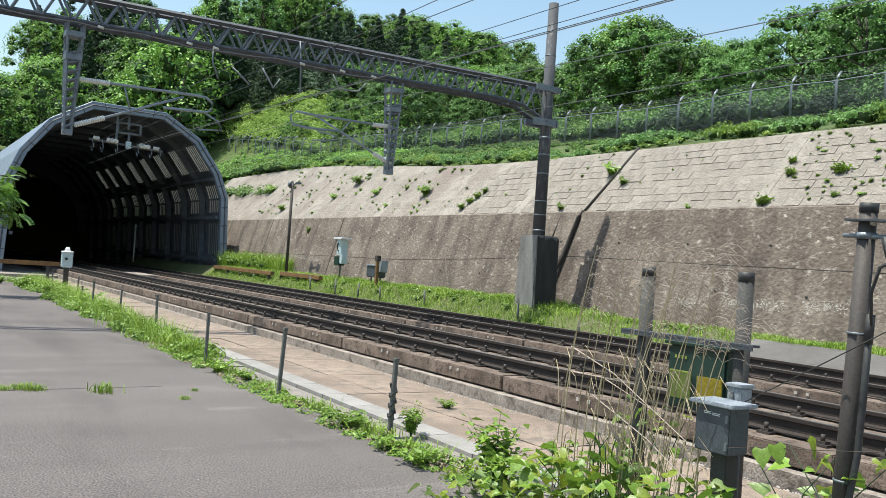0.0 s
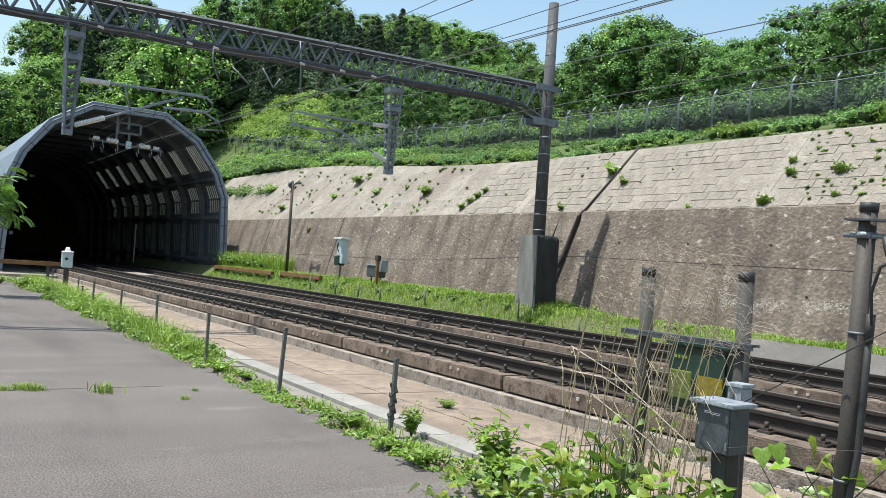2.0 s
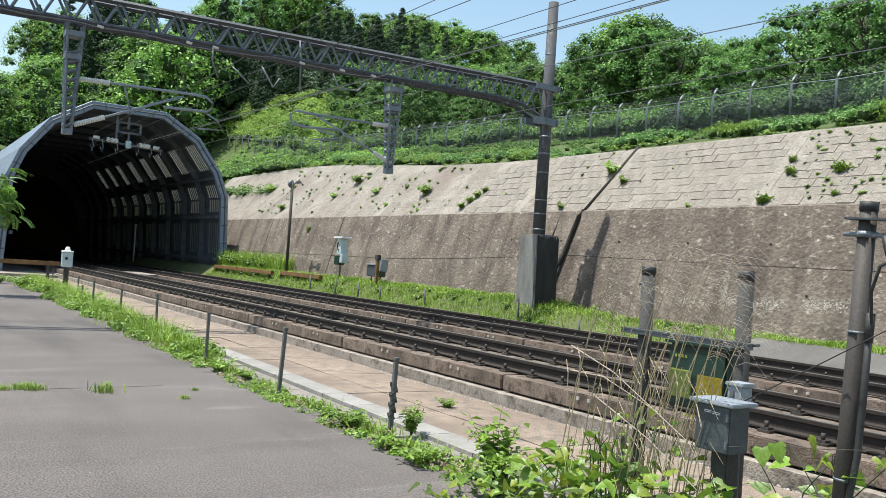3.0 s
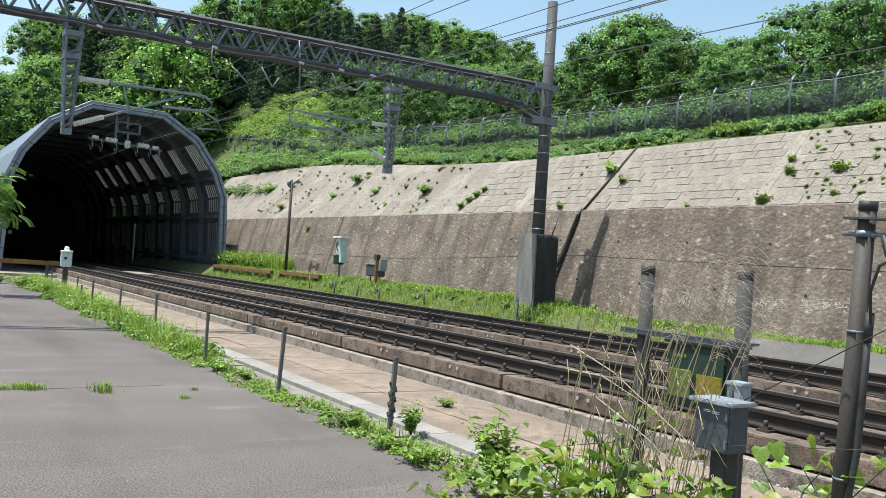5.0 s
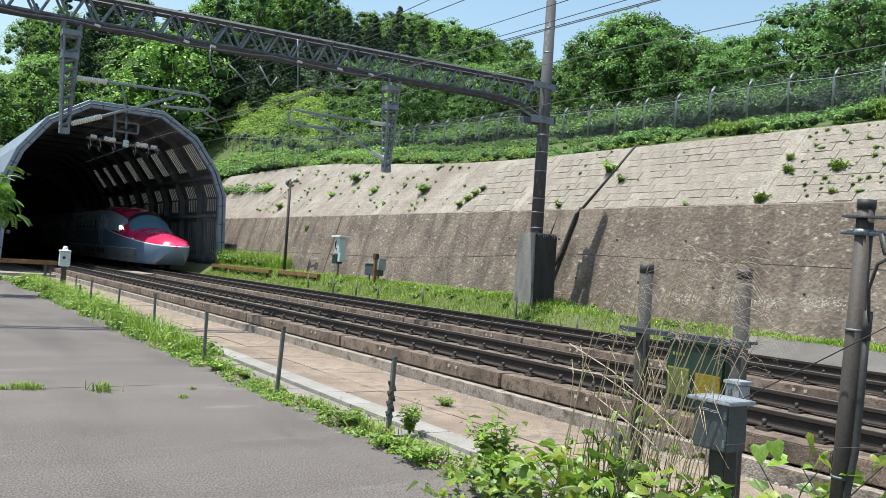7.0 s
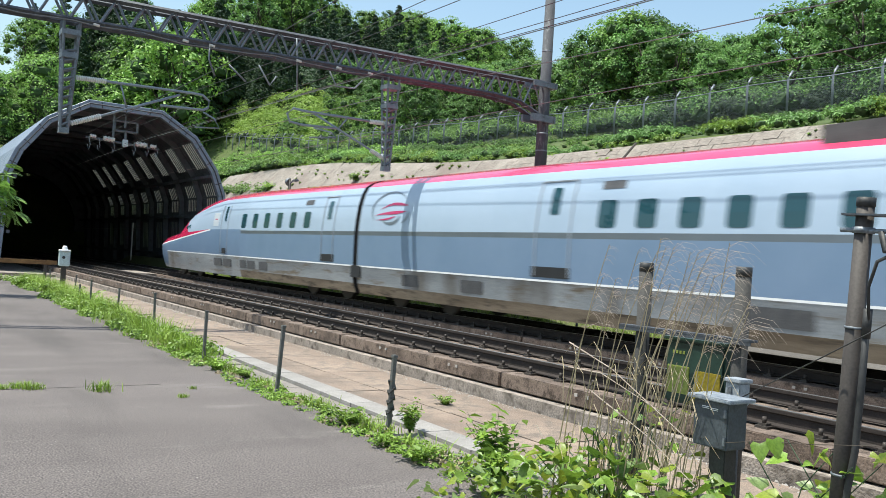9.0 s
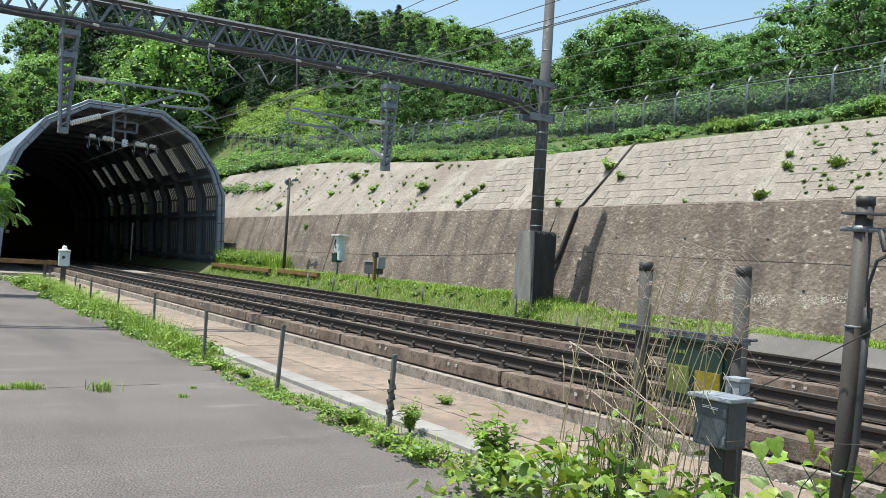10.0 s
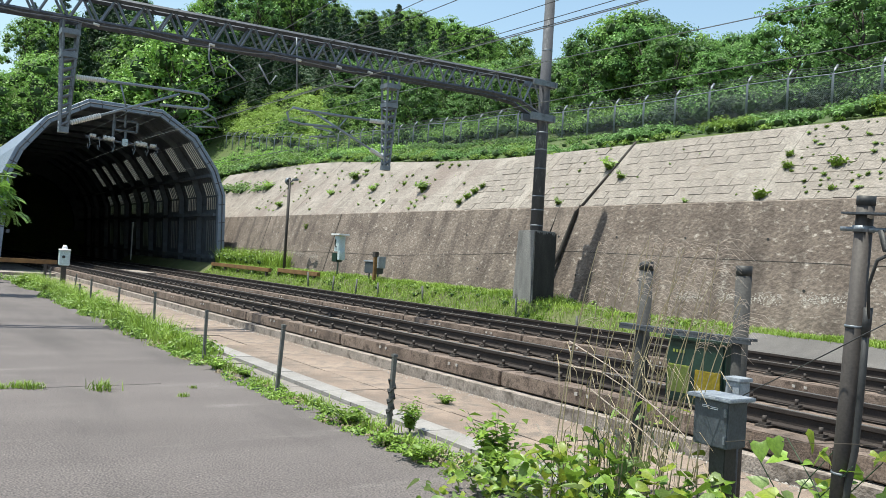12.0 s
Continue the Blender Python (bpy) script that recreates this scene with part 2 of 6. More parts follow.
def bar(bm, a, b, w, h=None):
    """A square bar from a to b."""
    return tube(bm, [a, b], w * 0.7071, 4)


def sweep(bm, profile, y0, y1, close=True):
    """A profile of (x, z) pulled from y0 to y1."""
    a = [bm.verts.new((x, y0, z)) for x, z in profile]
    b = [bm.verts.new((x, y1, z)) for x, z in profile]
    n = len(profile)
    for i in range(n if close else n - 1):
        bm.faces.new((a[i], a[(i + 1) % n], b[(i + 1) % n], b[i]))
    if close:
        bm.faces.new(a), bm.faces.new(b)
    return bm


def sheet(bm, xs, ys, height):
    g = [[bm.verts.new((x, y, height(x, y))) for x in xs] for y in ys]
    for r, s in zip(g, g[1:]):
        for i in range(len(xs) - 1):
            f = bm.faces.new((r[i], r[i + 1], s[i + 1], s[i]))
            f.smooth = True
    return bm


def done(bm, name, material):
    bmesh.ops.recalc_face_normals(bm, faces=bm.faces)
    me = bpy.data.meshes.new(name)
    bm.to_mesh(me)
    bm.free()
    me.materials.append(material)
    return me


def part(name, bm, material, parent, label=""):
    ob = new(name, done(bm, name, material))
    ob.parent = parent
    return tagged(ob, label)


def piece(name, me, parent, m):
    ob = new(name, me)
    ob.parent = parent
    ob.matrix_basis = m
    return ob


def thing(name, label, category, m=None, group="", kind=""):
    ob = new(name)
    ob.matrix_basis = m or Matrix()
    return tagged(ob, label, category, group, kind)


def solid(name, bm, material, label, category="", kind="structure", group=""):
    return tagged(new(name, done(bm, name, material)), label, category, group, kind)


def nz(x, y, s, k=0.0):
    return noise.noise(Vector((x * s, y * s, k)))


# ---------- ground and hill ----------
D2 = 4.315          # spacing of the two tracks
PORTAL = 33.5       # where the shed begins
CREST = 11.2


def step01(v):
    v = min(max(v, 0.0), 1.0)
    return v * v * (3 - 2 * v)


def crest(y):
    """x and z of the upper edge of the concrete slope."""
    k = step01((y - 9) / 26)
    return 11.15 + 1.25 * k, 5.41 + 1.3 * k


def land(x, y):
    cx, cz = crest(y)
    right = -0.9
    if x > cx - 1.5:
        d = x - cx
        right = cz - 0.05 + 0.265 * min(d, 9) + 0.33 * max(0, min(d - 9, 12)) + 0.2 * max(0, min(d - 21, 70)) if x > cx else cz - 1.9
        right += 6.5 * step01((y - 44) / 25) * step01((x - 17) / 10) * (1 - 0.5 * step01((x - 60) / 40))
        right += 8.0 * step01((y - 64) / 34) * step01((x - 14) / 14) * (1 - 0.6 * step01((x - 48) / 25))
        right += 0.045 * min(max(y - 34, 0), 40) * step01((x - 13) / 5)
        right += 0.8 * nz(x, y, 0.06, 3) * step01((x - 22) / 15)
    back = -0.9 + 9.9 * step01((y - 73.5) / 2.5) + (13 + 10 * step01((x + 2) / 18)) * step01((y - 76) / 55)
    left = -0.9 + 9 * step01((y - 38) / 40) * step01((-x - 6) / 8)
    h = max(right, back, left)
    if -16 < x < CREST and y < PORTAL + 1:
        h = -0.9
    if -6.7 < x < 10.7 and PORTAL - 1 < y < 74:
        h = -0.9
    return h + 0.3 * nz(x, y, 0.2) * (h > 2)


bm = bmesh.new()
xs = sorted({*np.arange(-1500, -60, 120).tolist(), *np.arange(-60, 110, 2.0).tolist(), *np.arange(110, 1600, 120).tolist(), 10.4, 11.2, -6.6, 10.6})
ys = sorted({*np.arange(-900, -40, 80).tolist(), *np.arange(-40, 180, 2.0).tolist(), *np.arange(180, 1800, 120).tolist()})
sheet(bm, xs, ys, land)
solid("ground", bm, SOIL, "wooded hillside soil with low green undergrowth")

bm = bmesh.new()
edge = lambda y: -4.04 + 0.10 * nz(0, y, 0.5)
ys = [-40 + 0.5 * i for i in range(144)]
top = [(bm.verts.new((-70, y, -0.58)), bm.verts.new((edge(y), y, -0.58)), bm.verts.new((edge(y), y, -0.80))) for y in ys]
for a, b in zip(top, top[1:]):
    bm.faces.new((a[0], a[1], b[1], b[0])), bm.faces.new((a[1], a[2], b[2], b[1]))
yard = solid("pavement", bm, ASPHALT, "grey worn asphalt yard beside the track", "pavement")
seam = lambda x: -3.05 + 0.06 * nz(x, 0, 0.8) + 0.05 * (x + 7)
part("seam", sweep_line([(x, seam(x), -0.578) for x in np.arange(-14, -5.2, 0.3)], 0.006), TAR, yard, "dark weedy seam in the asphalt")

# ---------- walkway, slabs, rails ----------
Y0, Y1 = -560.0, 190.0
bm = bmesh.new()
box(bm, -4.9, -40, -0.95, -1.3, 31.0, -0.635)
walkway = solid("walkway", bm, PALE_PATH, "concrete walkway of brown panels beside the track base", "walkway")
lid_x = lambda y: -3.27 + 0.018 * (y + 4) if y > -20 else -3.56
for nm, x0, x1, ln, mat_, zt in (("panel", -3.08, -1.34, 1.8, PATH, -0.585), ("lid", -0.17, 0.17, 0.9, LID, -0.565), ("edge_panel", -4.6, -3.47, 2.4, PALE_PATH, -0.602)):
    if nm == "panel":
        cuts = ((-3.08, -2.50), (-2.485, -1.34))
    else:
        cuts = ((x0, x1),)
    for c0, c1 in cuts:
        me = done(box(bmesh.new(), c0, 0.006, -0.64, c1, ln - 0.012, zt), nm, mat_)
        y = -13.0
        while y < 27:
            lx = lid_x(y + ln / 2)
            dx = lx if nm == "lid" else (lx + 3.27) * (0.5 if nm == "panel" else 0.6)
            turn = -1.03 * (1 if nm == "lid" else 0.5)
            piece(nm, me, walkway, pose(dx, y, random.uniform(-0.004, 0.004), random.uniform(-0.12, 0.12), random.uniform(-0.15, 0.15), turn))
            y += ln

for nm, cx in (("track_base_near", 0.0), ("track_base_far", D2)):
    bm = bmesh.new()
    box(bm, cx - 1.30, Y0, -0.95, cx + 1.30, Y1, -0.43, 0.0)
    base = solid(nm, bm, BASE, "long concrete base carrying the track slabs", "track base")
    slab = bmesh.new()
    box(slab, -1.156, 0.025, -0.405, 1.156, 4.975, -0.202, 0.012)
    slab_me = done(slab, "slab", SLAB)
    for k in range(-6, 16):
        piece("slab", slab_me, base, pose(cx, 5 * k + (0 if cx == 0 else -0.16), 0))
    bm = bmesh.new()
    box(bm, cx - 1.156, 80, -0.405, cx + 1.156, Y1, -0.202)
    box(bm, cx - 1.156, Y0, -0.405, cx + 1.156, -30.2, -0.202)
    part("far_slab", bm, SLAB, base)
    bm = bmesh.new()
    for k in range(-4, 10):
        for yy in (1.05, 1.25, 3.2, 3.4):
            y = 5 * k + yy + (0 if cx == 0 else -0.16)
            box(bm, cx - 1.172, y, -0.285, cx - 1.15, y + 0.05, -0.245)
    part("lifting_socket", bm, BOLT, base, "small pale lifting sockets in the slab sides")

RAIL = [(-0.0725, -0.174), (0.0725, -0.174), (0.0725, -0.160), (0.012, -0.142), (0.0085, -0.052), (0.0325, -0.040), (0.0325, -0.004), (0.026, 0.0), (-0.026, 0.0), (-0.0325, -0.004), (-0.0325, -0.040), (-0.0085, -0.052), (-0.012, -0.142), (-0.0725, -0.160)]
clip = bmesh.new()
box(clip, -0.17, -0.075, -0.202, 0.17, 0.075, -0.176)
for s in (-1, 1):
    box(clip, s * 0.105 - 0.045, -0.045, -0.178, s * 0.105 + 0.045, 0.045, -0.148)
    tube(clip, [(s * 0.115, 0, -0.15), (s * 0.115, 0, -0.085)], 0.024, 6)
clip_me = done(clip, "rail_fastener", CLIP)
for nm, cx in (("near", 0.0), ("far", D2)):
    for s in (-0.75, 0.75):
        rail = thing("rail", "dark rusty steel rail with a worn bright head", "rail", pose(cx + s, 0, 0), "rails of the two tracks")
        part("rail_web", sweep(bmesh.new(), RAIL, Y0, Y1), RAIL_SIDE, rail)
        part("rail_head", sweep(bmesh.new(), [(-0.027, 0.0005), (0.024, 0.0005), (0.024, 0.003), (-0.027, 0.003)], Y0, Y1), RAIL_TOP, rail, "worn bright running surface")
        for k in range(-22, 76):
            piece("rail_fastener", clip_me, rail, pose(0, 0.3125 + 0.625 * k + (0 if cx == 0 else -0.16), 0))
bm = bmesh.new()
box(bm, 1.30, Y0, -0.9, D2 - 1.30, Y1, -0.47)
solid("track_gutter", bm, BASE, "concrete drain floor between the two tracks", "concrete floor")


def verge_z(x, y):
    k = step01((y - 1) / 3)
    return -0.42 + (0.60 + 0.12 * k) * step01((x - 5.7) / (1.9 - 0.6 * k)) + 0.05 * nz(x, y, 0.8) + 0.10 * step01((y - 2) / 4)


bm = bmesh.new()
sheet(bm, [5.61, 6.0, 6.4, 6.8, 7.2, 7.6, 8.0, 8.4], [-60 + 1.5 * i for i in range(75)], verge_z)
solid("verge", bm, VERGE, "grassy soil verge below the retaining wall", "verge")
bm = bmesh.new()
sheet(bm, [5.62, 6.2, 6.8, 7.25], [-60 + 1.5 * i for i in range(39)], lambda x, y: verge_z(x, y) + 0.05)
solid("verge_path", bm, GREY_VERGE, "grey asphalt strip beside the far track", "path")

# ---------- retaining wall and concrete slope ----------
W0, W1 = -30.0, 46.0
bm = bmesh.new()
prof = [(7.97, -0.6), (8.05, -0.2), (9.0, 3.22), (9.04, 3.25), (9.4, 3.25), (9.4, -0.6)]
sweep(bm, prof, W0, W1)
wall = solid("wall_retaining", bm, WALL, "dark stained battered concrete retaining wall with pale patches", "wall")
bm = bmesh.new()
n = 46
low = [bm.verts.new((9.10, W0 + (W1 - W0) * i / n, 3.22)) for i in range(n + 1)]
up = [bm.verts.new((crest(W0 + (W1 - W0) * i / n)[0], W0 + (W1 - W0) * i / n, crest(W0 + (W1 - W0) * i / n)[1])) for i in range(n + 1)]
back = [bm.verts.new((v.co.x + 0.35, v.co.y, v.co.z + 0.02)) for v in up]
deep = [bm.verts.new((v.co.x + 0.35, v.co.y, v.co.z - 0.6)) for v in up]
for i in range(n):
    bm.faces.new((low[i], low[i + 1], up[i + 1], up[i]))
    bm.faces.new((up[i], up[i + 1], back[i + 1], back[i]))
    bm.faces.new((back[i], back[i + 1], deep[i + 1], deep[i]))
slope = solid("wall_slope", bm, SLOPE, "pale concrete slope of stone-like blocks above the retaining wall", "wall")

# loose stones along the foot of the track base
STONE = surf("pale_stone_chips", (0.22, 0.20, 0.185), (0.40, 0.37, 0.34), 9, 0.9, 0.3, 60, vary=0.4)
bm = bmesh.new()
for k in range(1500):
    y = random.uniform(-12.5, 16)
    x = -1.33 - abs(random.gauss(0, 0.09))
    r = random.uniform(0.008, 0.026)
    v = [bm.verts.new((x + r * dx * random.uniform(0.6, 1.2), y + r * dy * random.uniform(0.6, 1.2), -0.588 + r * dz * random.uniform(0.5, 1))) for dx, dy, dz in ((-1, 0, 0.1), (0, 1, 0.1), (1, 0, 0.1), (0, -1, 0.1), (0, 0, 1))]
    for i in range(4):
        bm.faces.new((v[i], v[(i + 1) % 4], v[4]))
solid("stone_chips", bm, STONE, "pale stone chips along the foot of the track base", "gravel", "stuff")
bm = bmesh.new()
for k in range(2600):
    x, y = random.uniform(-11, -4.25), random.uniform(-12.6, 6)
    r = random.uniform(0.003, 0.008) * (1.5 if k % 9 == 0 else 1)
    a = random.uniform(0, 6.28)
    v = [bm.verts.new((x + r * math.cos(a + t) * random.uniform(0.6, 1.2), y + r * math.sin(a + t) * random.uniform(0.6, 1.2), -0.581)) for t in (0, 1.57, 3.14, 4.71)] + [bm.verts.new((x, y, -0.58 + 0.6 * r))]
    for i in range(4):
        bm.faces.new((v[i], v[(i + 1) % 4], v[4]))
solid("asphalt_grit", bm, STONE, "small pale stone grit scattered over the asphalt", "gravel", "stuff")
# ---------- shed and tunnel ----------
XC = 2.05
HALF = [(6.05, -0.9), (5.82, 4.4), (5.25, 5.85), (3.95, 7.6), (1.95, 8.8)]
RING = [(XC + x, z) for x, z in HALF] + [(XC - x, z) for x, z in reversed(HALF)]
BAY, SHED_END = 3.75, PORTAL + 11 * 3.75


def inset(ring, d):
    c = Vector((XC, 3.0))
    out = []
    for i, q in enumerate(ring):
        q = Vector(q)
        nrm = Vector((0, 0))
        for a, b in ((ring[i - 1], ring[i]) if i else (None, None), (ring[i], ring[i + 1]) if i < len(ring) - 1 else (None, None)):
            if a:
                e = (Vector(b) - Vector(a)).normalized()
                nrm += Vector((-e.y, e.x))
        nrm.normalize()
        if nrm.dot(c - q) < 0:
            nrm = -nrm
        out.append(tuple(q + nrm * d))
    return out


shed = thing("tunnel_shed", "bluish grey steel tunnel shed with slatted wall openings", "tunnel shed", kind="structure")
inner = inset(RING, 0.42)
for a, b, c, d in zip(RING, RING[1:], inner, inner[1:]):
    bm = bmesh.new()
    v = [bm.verts.new((q[0], y, q[1])) for y in (PORTAL - 0.12, PORTAL + 0.22) for q in (a, b, d, c)]
    for q in ((0, 1, 2, 3), (4, 5, 6, 7), (0, 1, 5, 4), (1, 2, 6, 5), (2, 3, 7, 6), (3, 0, 4, 7)):
        bm.faces.new([v[i] for i in q])
    bmesh.ops.bevel(bm, geom=bm.edges[:], offset=0.02, segments=1, affect="EDGES")
    part("portal_frame", bm, SHED, shed)
near, far = inset(RING, 0.03), inset(RING, 0.39)
for a, b, c, d in zip(near, near[1:], far, far[1:]):
    n = max(1, round((Vector(b) - Vector(a)).length / 1.15))
    for k in range(n):
        f = (k + 0.5) / n
        p, q = Vector(a).lerp(Vector(b), f), Vector(c).lerp(Vector(d), f)
        part("frame_seam", bar(bmesh.new(), (p.x, PORTAL - 0.12, p.y), (q.x, PORTAL - 0.12, q.y), 0.035), DARK_STEEL, shed)
flange_in = inset(RING, 0.20)
bm = bmesh.new()
for a, b in zip(flange_in, flange_in[1:]):
    bar(bm, (a[0], PORTAL - 0.14, a[1]), (b[0], PORTAL - 0.14, b[1]), 0.05)
part("frame_rib", bm, DARK_STEEL, shed, "dark seam along the portal frame")
skin = inset(RING, 0.06)
for fi, (a, b) in enumerate(zip(skin, skin[1:])):
    va, vb = Vector((a[0], 0, a[1])), Vector((b[0], 0, b[1]))
    long_ = (vb - va).length
    up = (vb - va) / long_
    out = Vector((0, 1, 0)).cross(up)
    frame_m = Matrix((Vector((0, 1, 0)), up, out)).transposed().to_4x4()
    if fi == 0:
        holes = [(2.0, 3.85), (4.5, 5.24)]
    elif fi == 1:
        holes = [(0.06, 0.85)]
    elif fi == 2:
        holes = [(0.25, 1.95)]
    elif fi == 6:
        holes = [(0.25, 1.95)]
    elif fi == 8:
        holes = [(0.2, 1.35)]
    else:
        holes = []
    bm = bmesh.new()
    rows = [0.0] + [h for q in holes for h in q] + [long_]
    for r0, r1 in zip(rows[0::2], rows[1::2]):
        box(bm, 0, r0, -0.03, BAY, r1, 0.03)
    for h0, h1 in holes:
        box(bm, 0, h0, 0.0, 0.85, h1, 0.03), box(bm, 2.95, h0, 0.0, BAY, h1, 0.03)
        for k in range(1, 6):
            u = 0.85 + 0.35 * k - 0.075
            box(bm, u, h0, 0.012, u + 0.15, h1, 0.028)
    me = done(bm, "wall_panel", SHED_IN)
    sets = []
    for h0, h1 in holes:
        low_row = fi == 0 and h0 < 3
        cover = [done(box(bmesh.new(), 0.83, h0 - 0.02, 0.034, 2.97, h1 + 0.02, 0.044), "pane", m_) for m_ in (PANE_SHADED if low_row else PANE, SHED_IN)]
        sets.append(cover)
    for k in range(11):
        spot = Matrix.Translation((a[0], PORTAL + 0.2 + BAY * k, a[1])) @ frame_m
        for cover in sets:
            # Past the eighth bay the opening gets an opaque dark cover.
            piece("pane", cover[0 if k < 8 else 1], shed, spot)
        piece("wall_panel", me, shed, spot)
for a, b in list(zip(RING, RING[1:]))[3:]:
    bm = bmesh.new()
    va, vb = Vector((a[0], 0, a[1])), Vector((b[0], 0, b[1]))
    for k in range(44):
        y = PORTAL + 0.23 + k * 0.935
        bm.faces.new([bm.verts.new(q) for q in (va + Vector((0, y, 0)), vb + Vector((0, y, 0)), vb + Vector((0, y + 0.9, 0)), va + Vector((0, y + 0.9, 0)))])
    part("roof_sheet", bm, SHED, shed, "pale blue-grey roof cladding")
rib_o, rib_i = inset(RING, 0.10), inset(RING, 0.42)
bm = bmesh.new()
for a, b, c, d in zip(rib_o, rib_o[1:], rib_i, rib_i[1:]):
    for y0, y1, s in ((0, 0.22, 0), (0.08, 0.14, 1)):
        v = [bm.verts.new((q[0], y, q[1])) for y in (y0, y1) for q in (a, b, d, c)]
        for q in ((0, 1, 2, 3), (4, 5, 6, 7), (0, 1, 5, 4), (1, 2, 6, 5), (2, 3, 7, 6), (3, 0, 4, 7)):
            bm.faces.new([v[i] for i in q])
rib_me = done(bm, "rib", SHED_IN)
for k in range(1, 12):
    piece("rib", rib_me, shed, Matrix.Translation((0, PORTAL + 0.1 + BAY * k, 0)))
bm = bmesh.new()
for x, z in ((XC + 5.42, 0.75), (XC + 5.36, 3.25), (XC + 4.95, 5.45), (XC - 5.15, 4.4), (XC - 5.3, 1.5)):
    box(bm, x - 0.08, PORTAL + 0.3, z - 0.09, x + 0.08, SHED_END, z + 0.09)
part("girt", bm, SHED_IN, shed, "dark horizontal girts")
bm = bmesh.new()
tun = [(XC + 4.9 * math.cos(a), 2.6 + 4.9 * math.sin(a)) for a in np.linspace(-0.75, math.pi + 0.75, 25)]
for q, r in zip(tun, tun[1:]):
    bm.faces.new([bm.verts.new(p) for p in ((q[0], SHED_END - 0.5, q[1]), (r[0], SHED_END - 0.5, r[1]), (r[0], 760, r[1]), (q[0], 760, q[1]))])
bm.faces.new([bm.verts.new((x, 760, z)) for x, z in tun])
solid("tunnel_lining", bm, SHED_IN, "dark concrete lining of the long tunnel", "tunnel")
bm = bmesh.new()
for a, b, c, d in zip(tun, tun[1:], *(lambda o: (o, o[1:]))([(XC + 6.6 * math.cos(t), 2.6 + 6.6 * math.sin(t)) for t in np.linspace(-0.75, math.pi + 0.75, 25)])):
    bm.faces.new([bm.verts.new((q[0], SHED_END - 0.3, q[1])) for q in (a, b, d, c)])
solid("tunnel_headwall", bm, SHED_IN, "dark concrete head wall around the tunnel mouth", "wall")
bm = bmesh.new()
box(bm, -4.1, 31.0, -0.95, 8.2, 760, -0.5)
solid("shed_floor", bm, BASE, "concrete floor of the tunnel shed", "concrete floor")
for nm, x in (("deep_track_near", 0.0), ("deep_track_far", D2)):
    bm = bmesh.new()
    box(bm, x - 1.156, 190, -0.5, x + 1.156, 759, -0.2)
    for s in (-0.75, 0.75):
        box(bm, x + s - 0.03, 190, -0.2, x + s + 0.03, 759, 0)
    solid(nm, bm, SLAB, "dark slab track deep inside the tunnel", "track")
# portal hardware
def ribbed(a, b, n, r0, r1):
    """A ribbed insulator between a and b, turned in one piece."""
    bm = bmesh.new()
    d = (b - a).normalized()
    u = d.orthogonal().normalized()
    w = d.cross(u)
    rings = []
    for k in range(4 * n + 2):
        r = r1 if k % 4 in (2, 3) else r0
        f = (k // 2 * 2 + (k % 2) * 0.9) / (4 * n + 1)
        rings.append([bm.verts.new(a.lerp(b, min(f, 1.0)) + r * (math.cos(t) * u + math.sin(t) * w)) for t in np.linspace(0, 2 * math.pi, 9)[:-1]])
    for p, q in zip(rings, rings[1:]):
        for i in range(8):
            bm.faces.new((p[i], p[(i + 1) % 8], q[(i + 1) % 8], q[i]))
    bm.faces.new(rings[0]), bm.faces.new(rings[-1])
    return bm


hang = thing("wire_frame", "grey steel wire frame with pale insulators hanging in the portal", "wire fitting", pose(XC, 33.9, 0))
bm = bmesh.new()
for a, b in (((0.1, 8.3), (0.1, 7.6)), ((-0.5, 8.3), (-0.5, 7.0)), ((-0.45, 7.95), (0.75, 7.95)), ((-0.45, 7.4), (0.75, 7.4)), ((0.75, 7.95), (0.75, 7.4)), ((-0.45, 7.95), (-0.45, 7.4)), ((-1.9, 6.85), (2.0, 6.65)), ((0.15, 7.4), (0.15, 6.7))):
    bar(bm, (a[0], 0, a[1]), (b[0], 0, b[1]), 0.09)
part("frame_bar", bm, STEEL, hang)
for x, w, r in ((-1.55, 0.16, 0.11), (-0.72, 0.30, 0.14), (0.98, 0.30, 0.14), (1.62, 0.16, 0.11)):
    bm = ribbed(Vector((x - w, -0.1, 6.86 - 0.05 * x)), Vector((x + w, -0.1, 6.84 - 0.05 * x)), 3, r * 0.75, r)
    part("insulator", bm, INSULATOR, hang)
part("pale_box", box(bmesh.new(), -0.02, -0.2, 6.55, 0.26, 0.0, 6.95, 0.02), TEAL, hang)
for x in (-1.75, -1.25, -0.5, 0.6, 1.3, 1.8):
    part("wire_loop", tube(bmesh.new(), [(x, -0.12, 6.9), (x + 0.08, -0.14, 6.45), (x + 0.02, -0.14, 6.15), (x - 0.06, -0.14, 6.45)], 0.02, 5), TUBE, hang)
rail_in = thing("handrail", "thin pale handrail with a post along the shed wall", "handrail", pose(6.4, 52, 0))
part("top_rail", tube(bmesh.new(), [(0, -6, 2.35), (0, 14, 2.35)], 0.018, 6), STEEL, rail_in)
part("post", tube(bmesh.new(), [(0, -3.4, -0.5), (0, -3.4, 2.8)], 0.05, 6), WHITE, rail_in)

# ---------- gantry ----------
GX, GY = 7.2, 4.4


def gy(x):
    return GY + 0.096 * (GX - x)


